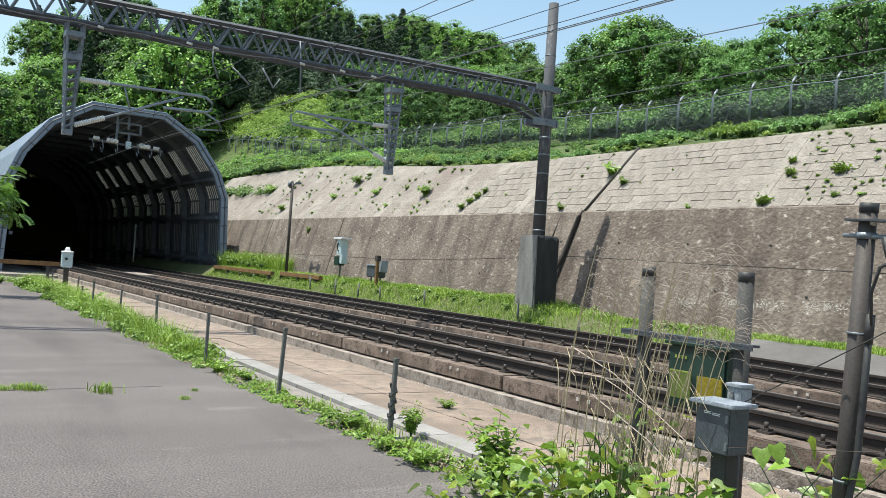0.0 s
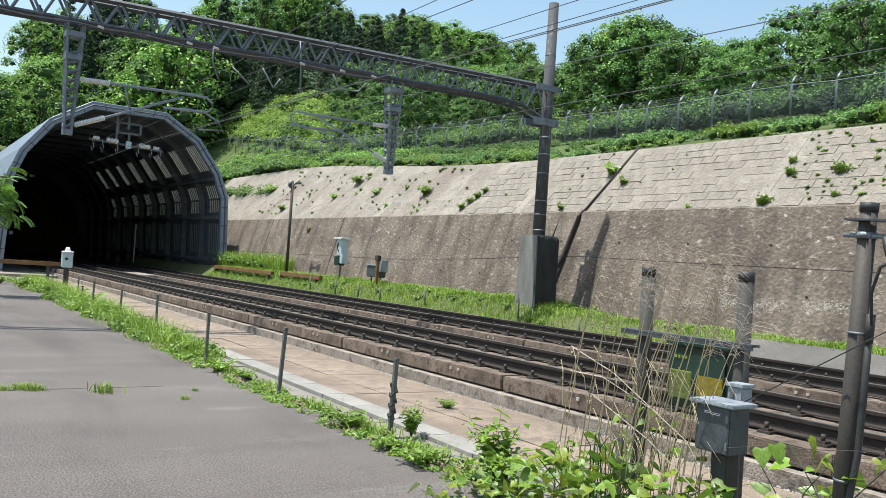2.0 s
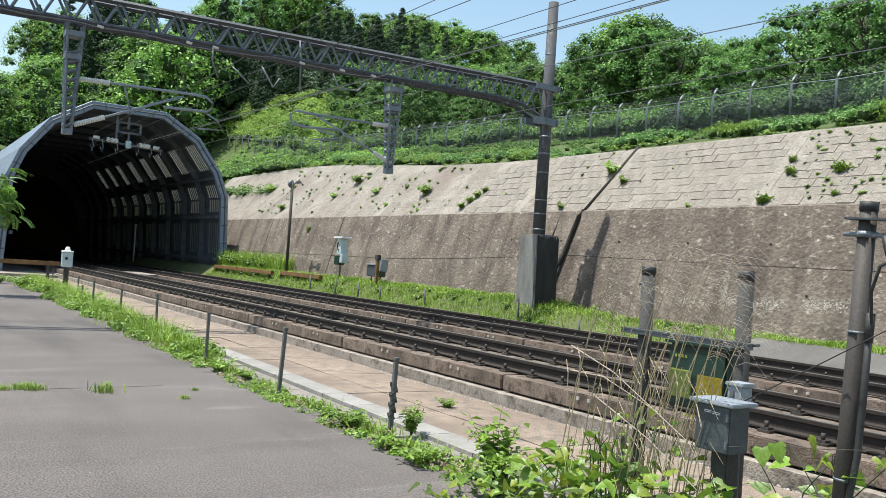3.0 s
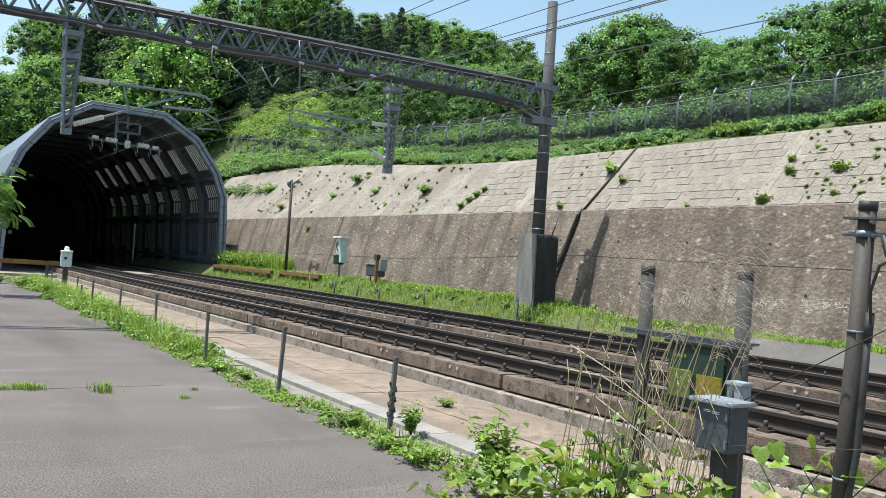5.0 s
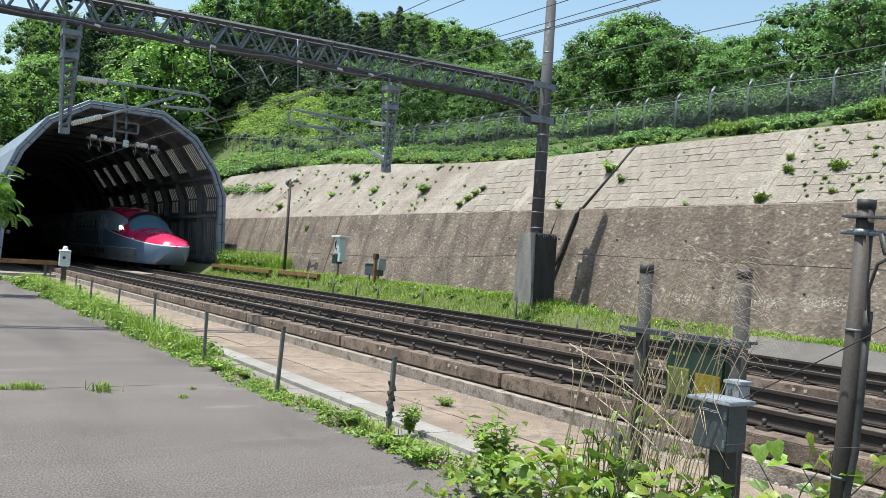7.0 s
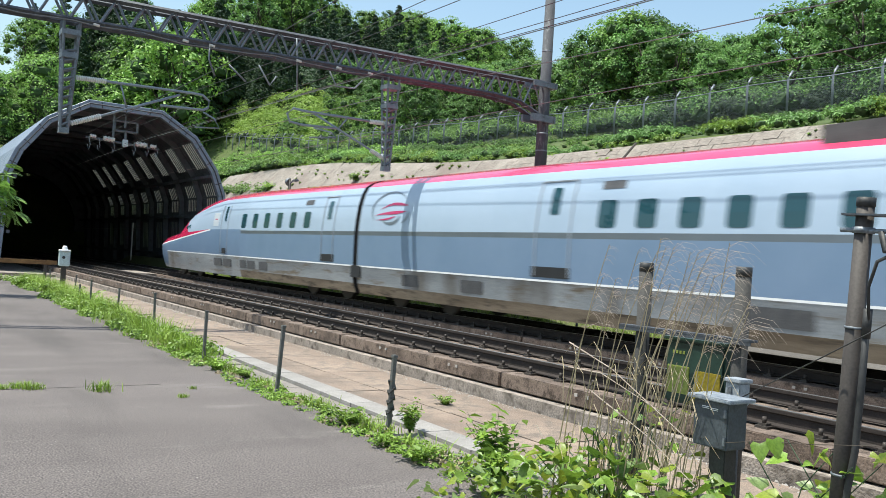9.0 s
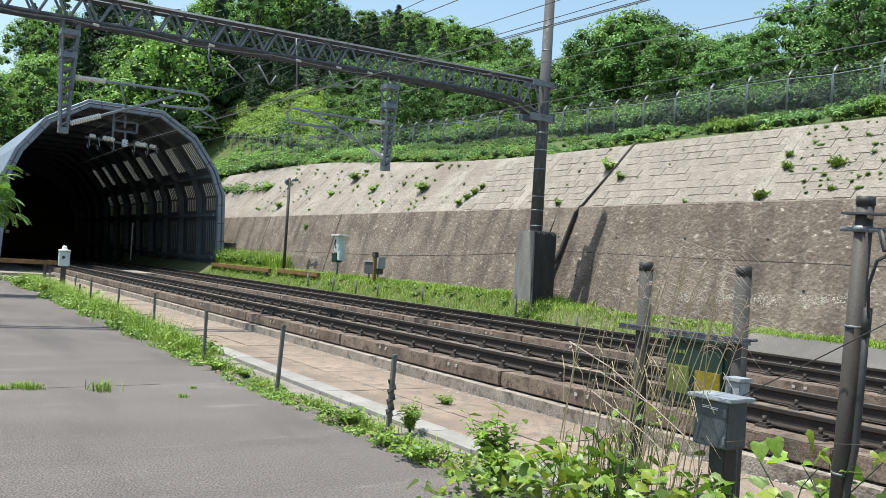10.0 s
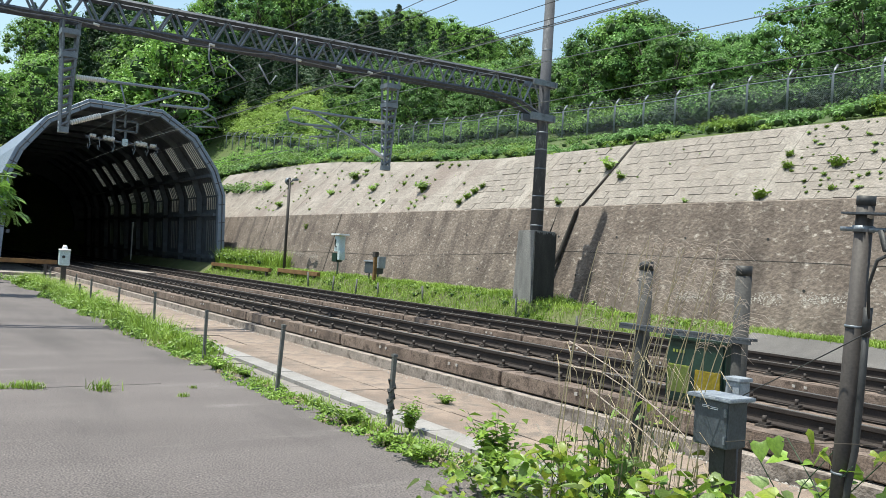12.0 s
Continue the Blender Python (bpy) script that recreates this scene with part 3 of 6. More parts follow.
gantry = thing("catenary_gantry", "grey lattice beam gantry on a concrete mast over the tracks", "gantry", pose(GX, GY, 0))
part("mast", tube(bmesh.new(), [(0, 0, 2.3), (0, 0, 9.15)], 0.185, 20, 0.145), MAST, gantry, "tall weathered concrete mast")
for z in (2.5, 2.95, 3.35, 4.15, 4.7, 5.2, 7.6, 8.3):
    part("band", tube(bmesh.new(), [(0, 0, z), (0, 0, z + 0.035)], 0.188 - 0.0058 * (z - 2.3), 20), STEEL, gantry, "thin steel band")
bm = bmesh.new()
v = [bm.verts.new(p) for p in ((-0.44, -0.46, -0.4), (0.46, -0.46, -0.4), (0.46, 0.42, -0.4), (-0.44, 0.42, -0.4), (-0.37, -0.40, 2.36), (0.42, -0.40, 2.36), (0.42, 0.38, 2.36), (-0.37, 0.38, 2.36))]
for q in ((0, 1, 2, 3), (4, 5, 6, 7), (0, 1, 5, 4), (1, 2, 6, 5), (2, 3, 7, 6), (3, 0, 4, 7)):
    bm.faces.new([v[i] for i in q])
bmesh.ops.bevel(bm, geom=bm.edges[:], offset=0.03, segments=2, affect="EDGES")
footing = part("footing", bm, BLOCK, gantry, "tall weathered concrete footing block")
# Streaky dark sheet; the unlit face's shade is put into its colour.
FACE_SHADE = surf("streaky_face_shade", (0.016, 0.015, 0.014), (0.045, 0.042, 0.038), 3, 0.85, 0.3, 40, stretch=(1, 1, 0.3))
bm = bmesh.new()
cols = [(-0.36 + 0.775 * k / 24, -0.2 + 0.5 * abs(noise.noise(Vector((k * 0.7, 0, 1)))), 2.33 - 0.22 * abs(noise.noise(Vector((k * 0.5, 3, 1))))) for k in range(25)]
rows = [[bm.verts.new((x + 0.02 * (z - 1) / 1.4 * (1 if x > 0 else -0.4), -0.466 + 0.06 * (z + 0.4) / 2.76, z)) for z in (lo, (lo + hi) / 2, hi)] for x, lo, hi in cols]
for p, q in zip(rows, rows[1:]):
    for i in range(2):
        bm.faces.new((p[i], p[i + 1], q[i + 1], q[i]))
part("damp_stain", bm, FACE_SHADE, footing, "painted shade with dark streaks on one face")
to = lambda x, dy, z: (x - GX, gy(x) - GY + dy, z)
XL = -10.4
for dy in (-0.19, 0.19):
    part("top_chord", bar(bmesh.new(), to(XL, dy, 6.65), to(7.05, dy, 6.65), 0.09), DARK_STEEL, gantry)
    bm = bmesh.new()
    bar(bm, to(XL, dy, 6.08), to(5.3, dy, 6.08), 0.085)
    bar(bm, to(5.3, dy, 6.08), to(6.2, dy, 6.0), 0.10), bar(bm, to(6.2, dy, 6.0), to(7.0, dy, 5.66), 0.10)
    part("bottom_chord", bm, DARK_STEEL, gantry)
    x, k = XL, 0
    while x < 6.7:
        b = bmesh.new()
        z1 = 6.08 if x < 5.3 else 5.95
        xa, xb = (x, x + 0.29) if k % 2 == 0 else (x + 0.29, x)
        bar(b, to(xa, dy, z1), to(xb, dy, 6.65), 0.042)
        part("lattice_bar", b, STEEL, gantry)
        x, k = x + 0.31, k + 1
bm = bmesh.new()
x = XL
while x < 6.9:
    for z in (6.65, 6.08):
        bar(bm, to(x, -0.19, z), to(x + 0.36, 0.19, z), 0.03)
    x += 0.72
tagged(part("cross_bracing", bm, DARK_STEEL, gantry), kind="stuff")
for z, w in ((6.60, 0.16), (5.62, 0.20)):
    bm = bmesh.new()
    box(bm, -0.62, -0.26, z - w / 2, 0.2, -0.17, z + w / 2)
    box(bm, -0.62, 0.17, z - w / 2, 0.2, 0.26, z + w / 2)
    box(bm, 0.17, -0.26, z - w / 2, 0.25, 0.26, z + w / 2)
    part("mast_clamp", bm, STEEL, gantry, "pale steel clamp plates")
for hx_ in (-5.38, 2.33):
    bm = bmesh.new()
    c = Vector(to(hx_, 0, 0))
    for sx in (-1, 1):
        for sy in (-1, 1):
            bar(bm, c + Vector((sx * 0.17, sy * 0.17, 6.08)), c + Vector((sx * 0.068, sy * 0.068, 3.62)), 0.048)
    for z, w in ((5.80, 0.165), (5.30, 0.14), (3.66, 0.07)):
        box(bm, c.x - w - 0.03, c.y - w - 0.03, z - 0.06, c.x + w + 0.03, c.y + w + 0.03, z + 0.06)
    for k in range(9):
        z = 3.75 + k * 0.2
        w = 0.068 + 0.10 * (z - 3.6) / 2.4
        for s in (-1, 1):
            bar(bm, c + Vector((-w, s * w, z)), c + Vector((w, s * w, z + 0.09)), 0.045)
            bar(bm, c + Vector((s * w, -w, z)), c + Vector((s * w, w, z + 0.09)), 0.045)
    part("hanger", bm, STEEL, gantry, "tapered lattice hanger")
arms = [
    ([(-5.05, 4.86), (-2.72, 4.89), (-2.46, 4.88), (-2.30, 4.76), (-2.32, 4.60), (-2.43, 4.53), (-3.4, 4.50)], [(-5.09, 3.89), (-2.97, 4.81)], [(-4.28, 4.88), (-4.12, 4.34)], [(-2.43, 4.48), (-2.16, 4.36), (-2.03, 4.15), (-2.6, 4.10)], ((-5.2, 4.855), (-4.58, 4.865)), ((-5.25, 3.83), (-4.64, 4.08))),
    ([(2.41, 4.85), (0.05, 4.86), (-0.25, 4.89), (-0.40, 4.74), (-0.33, 4.55), (0.0, 4.51), (0.9, 4.54)], [(2.45, 3.85), (0.27, 4.85)], [(1.18, 4.83), (0.95, 4.52)], [(0.3, 4.47), (0.75, 4.42), (0.9, 4.30), (0.2, 4.22)], ((2.35, 4.85), (1.80, 4.84)), ((2.40, 3.87), (1.87, 4.10))),
]
for top_, strut, link, steady, in_a, in_b in arms:
    part("cantilever_tube", tube(bmesh.new(), [to(x, 0, z) for x, z in top_], 0.031, 8), TUBE, gantry)
    part("cantilever_strut", tube(bmesh.new(), [to(x, 0.02, z) for x, z in strut], 0.029, 8), TUBE, gantry)
    part("link_bar", tube(bmesh.new(), [to(x, 0.01, z) for x, z in link], 0.02, 6), TUBE, gantry)
    part("steady_arm", tube(bmesh.new(), [to(x, -0.02, z) for x, z in steady], 0.02, 6), TUBE, gantry)
    for (x0, z0), (x1, z1) in (in_a, in_b):
        bm = ribbed(Vector(to(x0, 0, z0)), Vector(to(x1, 0, z1)), 13, 0.046, 0.062)
        part("insulator", bm, INSULATOR, gantry, "ribbed cream porcelain insulator")
for q in ([(-0.31, 6.68), (-0.25, 6.1), (-0.21, 5.35), (-0.5, 5.1)], [(-1.92, 5.69), (-1.49, 5.35)], [(-2.39, 6.1), (-2.39, 5.74), (-2.23, 5.36)], [(-1.2, 5.8), (-0.9, 5.35), (-0.75, 5.6)], [(0.6, 5.95), (0.8, 5.6), (1.3, 5.62), (1.5, 5.85)]):
    part("dropper_rod", tube(bmesh.new(), [to(x, -0.05, z) for x, z in q], 0.022, 6), STEEL, gantry)
for x in (-4.9, -3.0, -2.4, -0.3, 0.75, 1.6):
    bm = bmesh.new()
    tube(bm, [to(x - 0.08, -0.3, 6.02), to(x + 0.05, -0.3, 6.0)], 0.032, 8)
    part("wire_clamp", bm, INSULATOR, gantry)
bm = bmesh.new()
tube(bm, [to(-3.9 - 0.5 * k, -0.3, 6.03 - 0.02 * (k % 3)) for k in range(8)], 0.014, 6)
tube(bm, [to(x, -0.31, z) for x, z in ((-4, 6.02), (-3, 5.93), (-1.5, 5.98), (-1, 6.03), (1, 5.95), (2, 6.0))], 0.012, 6)
part("feeder_cable", bm, PALE_WIRE, gantry, "pale cable along the beam")

WIRES = (
    ("contact_wire", 0.0, ((-40, 4.95), (-6.6, 5.04), (2.5, 5.24), (20, 5.5), (45, 5.3)), 0.010, PALE_WIRE),
    ("messenger_wire", 0.0, ((-40, 6.8), (-0.75, 6.4), (3.5, 6.32), (7, 6.46), (14.3, 6.62), (36, 6.3)), 0.008, WIRE),
    ("messenger_wire", 0.04, ((-40, 6.15), (2.3, 6.14), (7, 6.18), (15, 6.21), (36, 6.2)), 0.008, WIRE),
    ("feeder_wire", 2.1, ((-40, 6.4), (-2.4, 6.5), (1.4, 6.54), (34, 6.7)), 0.008, WIRE),
    ("feeder_wire", 2.15, ((-40, 6.0), (-4, 6.17), (0.8, 6.24), (34, 6.5)), 0.008, WIRE),
    ("feeder_wire", 2.0, ((-40, 5.85), (-4.8, 5.95), (6.6, 6.22), (28, 6.55), (36, 6.55)), 0.008, WIRE),
    ("messenger_wire", D2, ((-40, 5.8), (-6.9, 5.99), (-2.7, 6.1), (8.6, 6.42), (36, 6.6)), 0.011, PALE_WIRE),
    ("contact_wire", D2, ((-40, 5.15), (-7.2, 5.17), (0, 5.23), (45, 5.3)), 0.010, PALE_WIRE),
    ("earth_wire", 0.0, ((-30, 8.3), (4.6, 7.27), (11.5, 7.03), (34, 6.9)), 0.012, WIRE),
)
for nm, x, pts, r, mt in WIRES:
    solid(nm, tube(bmesh.new(), [(x, y, z) for y, z in pts], r, 5), mt, "long thin overhead line above the tracks", "overhead wire", "thing", "overhead wires")
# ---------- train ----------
# White body paint, tinted blue to put in the sky it reflects.
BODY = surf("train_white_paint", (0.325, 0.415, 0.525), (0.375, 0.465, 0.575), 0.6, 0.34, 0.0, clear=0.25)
# Darker copy of it: the lower side's shade is put into the colour.
LOWER_SHADE = surf("train_lower_shade", (0.150, 0.228, 0.345), (0.190, 0.268, 0.39), 0.6, 0.32, 0.0, clear=0.25)
PANEL = surf("train_panel_film", (0.50, 0.54, 0.58), (0.56, 0.60, 0.64), 1, 0.3, 0.0)
RED = surf("train_red_paint", (0.64, 0.028, 0.105), (0.72, 0.045, 0.14), 0.8, 0.25, 0.0, clear=0.8)
CRIMSON = surf("emblem_crimson", (0.42, 0.012, 0.09), (0.50, 0.02, 0.12), 2, 0.3, 0.0)
SILVER = surf("train_silver_band", (0.16, 0.185, 0.215), (0.20, 0.225, 0.26), 1, 0.35, 0.0, metal=0.5)
SKIRT = surf("train_skirt_paint", (0.20, 0.22, 0.24), (0.35, 0.365, 0.38), 0.9, 0.4, 0.1, 30, spots=(0.17, 0.14, 0.105), spot_scale=1.6, spot_at=0.57, stretch=(1, 0.35, 2.5), stain=((0.10, 0.085, 0.07), 1.0, (1, 0.8, 0.3), 0.58))
# Blotchy brown, darker than SKIRT, for the lowest strip.
FOOT_BROWN = surf("skirt_foot_brown", (0.13, 0.095, 0.062), (0.30, 0.245, 0.18), 1.2, 0.7, 0.2, 30, spots=(0.075, 0.058, 0.042), spot_scale=2.2, spot_at=0.55, stretch=(1, 0.4, 2.5))
VENT = surf("train_vent_dark", (0.055, 0.055, 0.06), (0.10, 0.10, 0.105), 5, 0.6, 0.2)
GAP = surf("train_gangway_rubber", (0.012, 0.012, 0.014), (0.022, 0.022, 0.025), 5, 0.6, 0.2)
SEAM = surf("train_seam", (0.30, 0.33, 0.37), (0.36, 0.39, 0.43), 5, 0.5, 0.0)
GLASS = mesh_glass("train_window_glass", (0.018, 0.062, 0.078))
# The sky's reflection is put into this pale blue glass colour.
SCREEN = mesh_glass("train_windscreen_glass", (0.10, 0.19, 0.26))
LAMP = glow("head_lamp_glow", (1.0, 0.95, 0.8), 26.0)
UNDER = surf("train_underframe", (0.03, 0.028, 0.026), (0.06, 0.055, 0.05), 3, 0.8, 0.3)
SHIELD = surf("pantograph_shield", (0.055, 0.05, 0.05), (0.11, 0.10, 0.10), 2, 0.6, 0.2)

PROF = [(1.30, 0.27), (1.40, 0.55), (1.445, 1.00), (1.455, 1.03), (1.455, 1.07), (1.468, 1.45), (1.474, 1.93), (1.474, 2.05), (1.448, 2.40), (1.40, 2.78), (1.31, 3.12), (1.20, 3.34), (1.02, 3.48), (0.62, 3.62), (0.0, 3.66)]
STRIPS = (("skirt_foot", 0, 1, FOOT_BROWN), ("skirt", 1, 3, SKIRT), ("ledge", 3, 4, WHITE), ("lower_side", 4, 6, LOWER_SHADE), ("waist_band", 6, 7, SILVER), ("upper_side", 7, 11, BODY), ("roof", 11, 14, RED))


def side_x(z):
    for (x0, z0), (x1, z1) in zip(PROF, PROF[1:]):
        if z0 <= z <= z1:
            return x0 + (x1 - x0) * (z - z0) / max(z1 - z0, 1e-6)
    return 0.0


def strip(i0, i1, y0, y1, side, n=1):
    bm = bmesh.new()
    rows = [[bm.verts.new((side * PROF[i][0], y0 + (y1 - y0) * k / n, PROF[i][1])) for i in range(i0, i1 + 1)] for k in range(n + 1)]
    for r, s in zip(rows, rows[1:]):
        for i in range(i1 - i0):
            bm.faces.new((r[i], r[i + 1], s[i + 1], s[i])).smooth = True
    return bm


def patch(y0, y1, z0, z1, side, off=0.006, round_=0.07):
    """A rounded pane that follows the curved side."""
    bm = bmesh.new()
    bend = [round_ * (1 - math.cos(radians(a))) for a in (0, 30, 60, 90)]
    zs = sorted({*(round(z0 + q, 4) for q in bend), *(round(z1 - q, 4) for q in bend), *(z for _, z in PROF if z0 + round_ < z < z1 - round_)})

    def pull(z):
        d = max(z0 + round_ - z, z - z1 + round_, 0.0)
        return round_ - math.sqrt(max(round_ ** 2 - d ** 2, 0.0))

    rows = [[bm.verts.new((side * (side_x(z) + o), y, z)) for y, o in ((y0 + pull(z), -0.02), (y0 + pull(z), off), (y1 - pull(z), off), (y1 - pull(z), -0.02))] for z in zs]
    for p, q in zip(rows, rows[1:]):
        for i in range(3):
            bm.faces.new((p[i], p[i + 1], q[i + 1], q[i]))
    return bm


WIN = {s: done(patch(-0.24, 0.24, 2.15, 2.68, s), "window", GLASS) for s in (-1, 1)}


def fittings(car, y_doors, y_windows, y_signs, vents, big=()):
    for s in (-1, 1):
        for y in y_windows:
            piece("window", WIN[s], car, pose(0, y, 0))
        for y0, y1 in y_doors:
            bm = bmesh.new()
            for a, b in (((y0, 1.15), (y0, 3.12)), ((y1, 1.15), (y1, 3.12)), ((y0, 3.12), (y1, 3.12))):
                n = 6
                pts = [(a[0] + (b[0] - a[0]) * k / n, a[1] + (b[1] - a[1]) * k / n) for k in range(n + 1)]
                tube(bm, [(s * (side_x(z) + 0.002), y, z) for y, z in pts], 0.022, 5)
            door = part("door", bm, SEAM, car, "sliding door outlined by grey seams")
            part("door_window", patch((y0 + y1) / 2 - 0.14, (y0 + y1) / 2 + 0.14, 2.42, 2.98, s, 0.008, 0.05), GLASS, door)
            part("door_step", patch(y0 - 0.05, y1 + 0.10, 1.12, 1.34, s, 0.012, 0.02), GAP, door, "dark step recess")
        for y in y_signs:
            part("sign", patch(y - 0.3, y + 0.3, 2.90, 3.06, s, 0.008, 0.02), VENT, car, "dark destination display")
        for y0, y1 in vents:
            part("vent", patch(y0, y1, 0.62, 0.92, s, 0.01, 0.03), VENT, car, "dark vent grille in the skirt")
        for y in big:
            part("window", patch(y - 0.28, y + 0.28, 2.12, 2.92, s), GLASS, car, "tall window")


def underside(car, length, first=2.9, start=1.0):
    for y in (first, length - 2.9):
        bm = bmesh.new()
        box(bm, -1.15, y - 1.7, 0.30, 1.15, y + 1.7, 0.62)
        for dy in (-1.25, 1.25):
            for s in (-1, 1):
                tube(bm, [(s * 0.68, y + dy, 0.43), (s * 0.82, y + dy, 0.43)], 0.43, 20)
            tube(bm, [(-0.75, y + dy, 0.43), (0.75, y + dy, 0.43)], 0.09, 8)
        part("bogie", bm, UNDER, car, "dark bogie with steel wheels")
    bm = bmesh.new()
    box(bm, -1.25, start, 0.45, 1.25, length - 1.0, 1.2)
    part("underframe", bm, UNDER, car)


def mid_car(kind):
    car = thing("train_car", "white express train carriage with a red roof and square windows", "train car", group="cars of the express train")
    L = 20.5
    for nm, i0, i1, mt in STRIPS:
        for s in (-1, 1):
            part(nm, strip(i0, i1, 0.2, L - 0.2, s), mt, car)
    bm = bmesh.new()
    for y in (0.2, L - 0.2):
        bm.faces.new([bm.verts.new((s * x, y, z)) for s, q in ((1, PROF), (-1, PROF[::-1])) for x, z in q[(0 if s == 1 else 1):]])
    part("end_wall", bm, GAP, car)
    bm = bmesh.new()
    sweep(bm, [(s * x * 0.955, z - 0.05 if z > 1 else z + 0.15) for s, q in ((1, PROF), (-1, PROF[::-1])) for x, z in q], -0.2, 0.2)
    part("gangway", bm, GAP, car, "black rubber gangway between the cars")
    bm = bmesh.new()
    box(bm, -1.485, -0.40, 0.60, 1.485, 0.40, 1.10, 0.03)
    part("gangway_skirt", bm, GAP, car)
    if kind == "emblem":
        fittings(car, [(11.35, 12.4)], [3.45 + 0.988 * k for k in range(8)], [10.3], [(4.0, 4.7), (6.0, 7.3), (14.2, 15.1), (17.0, 17.8)], big=(0.83,))
        for s in (-1, 1):
            arc = lambda t, ry, rz: (18.65 + ry * math.cos(t), 2.62 + rz * math.sin(t))
            for t0, t1, r0, r1, mt in ((-0.6, 2.5, 0.95, 1.06, SILVER), (3.6, 5.2, 0.62, 0.78, SILVER), (3.2, 3.9, 0.95, 1.08, SILVER)):
                bm = bmesh.new()
                n = 14
                rim = []
                for j in range(n + 1):
                    t, w = t0 + (t1 - t0) * j / n, math.sin(math.pi * (0.04 + 0.92 * j / n))
                    rim.append([bm.verts.new((s * (side_x(z) + 0.008), y, z)) for y, z in (arc(t, r0, r0 * 0.52), arc(t, r0 + (r1 - r0) * w, (r0 + (r1 - r0) * w) * 0.52))])
                for p, q in zip(rim, rim[1:]):
                    bm.faces.new((p[0], p[1], q[1], q[0]))
                part("emblem_ring", bm, mt, car, "silver emblem arc")
            for y0, y1, z0, rise, fat, mt in ((17.75, 19.15, 2.76, 0.10, 0.075, CRIMSON), (17.8, 19.4, 2.60, 0.02, 0.085, CRIMSON), (18.3, 19.35, 2.47, -0.04, 0.045, CRIMSON)):
                bm = bmesh.new()
                n = 10
                rim = []
                for j in range(n + 1):
                    f = j / n
                    z, w = z0 + rise * math.sin(3.1 * f) - 0.10 * f * f, fat * math.sin(math.pi * (0.03 + 0.9 * (1 - f) ** 1.4)) + 0.004
                    rim.append([bm.verts.new((s * (side_x(q) + 0.009), y0 + (y1 - y0) * f, q)) for q in (z, z - w)])
                for p, q in zip(rim, rim[1:]):
                    bm.faces.new((p[0], p[1], q[1], q[0]))
                part("emblem_stripe", bm, mt, car, "swept crimson emblem stripe")
        bm = bmesh.new()
        v = [(0.1, 3.66), (6.3, 3.66), (6.3, 3.74), (2.9, 3.84), (2.3, 4.06), (0.9, 4.08), (0.2, 3.84)]
        for s in (-1.05, -0.97), (0.97, 1.05):
            a = [bm.verts.new((s[0], y, z - (0.22 if z < 3.7 else 0))) for y, z in v]
            b = [bm.verts.new((s[1], y, z - (0.22 if z < 3.7 else 0))) for y, z in v]
            bm.faces.new(a), bm.faces.new(b)
            for i in range(len(v)):
                bm.faces.new((a[i], a[(i + 1) % 7], b[(i + 1) % 7], b[i]))
        box(bm, -0.9, 0.5, 3.5, 0.9, 6.1, 3.76)
        part("pantograph_shield", bm, SHIELD, car, "grey roof shield plates beside the pantograph")
        bm = bmesh.new()
        tube(bm, [(0, 3.0, 3.78), (0, 1.9, 4.35), (0, 3.1, 4.95)], 0.045, 6)
        tube(bm, [(-0.55, 3.1, 4.97), (0.55, 3.1, 4.97)], 0.035, 6)
        part("pantograph", bm, DARK_STEEL, car, "raised dark pantograph arm")
    else:
        fittings(car, [(17.9, 18.85)], [2.70 + 0.956 * k for k in range(16)], [17.05], [(4.6, 5.6), (8.0, 9.2), (12.5, 13.6), (15.6, 16.4)])
    underside(car, L)
    return car


def table(s, rows):
    for (a, u), (b, v) in zip(rows, rows[1:]):
        if s <= b:
            k = (s - a) / (b - a)
            k = k * k * (3 - 2 * k) * 0.35 + k * 0.65
            return u + (v - u) * k
    return rows[-1][1]


TOP = ((0, 1.30), (0.12, 1.45), (0.5, 1.68), (1.0, 1.83), (1.7, 1.94), (3.0, 2.06), (4.3, 2.19), (4.8, 2.30), (5.3, 2.64), (5.95, 3.03), (6.6, 3.25), (7.6, 3.42), (9.2, 3.56), (11.2, 3.63), (13.5, 3.66))
WIDE = ((0, 0.16), (0.12, 0.45), (0.4, 0.72), (1.0, 0.98), (2.0, 1.19), (3.5, 1.34), (5.5, 1.43), (8.0, 1.474))
MID = ((0, 1.26), (2, 1.28), (4, 1.40), (7, 1.72), (10, 1.93))


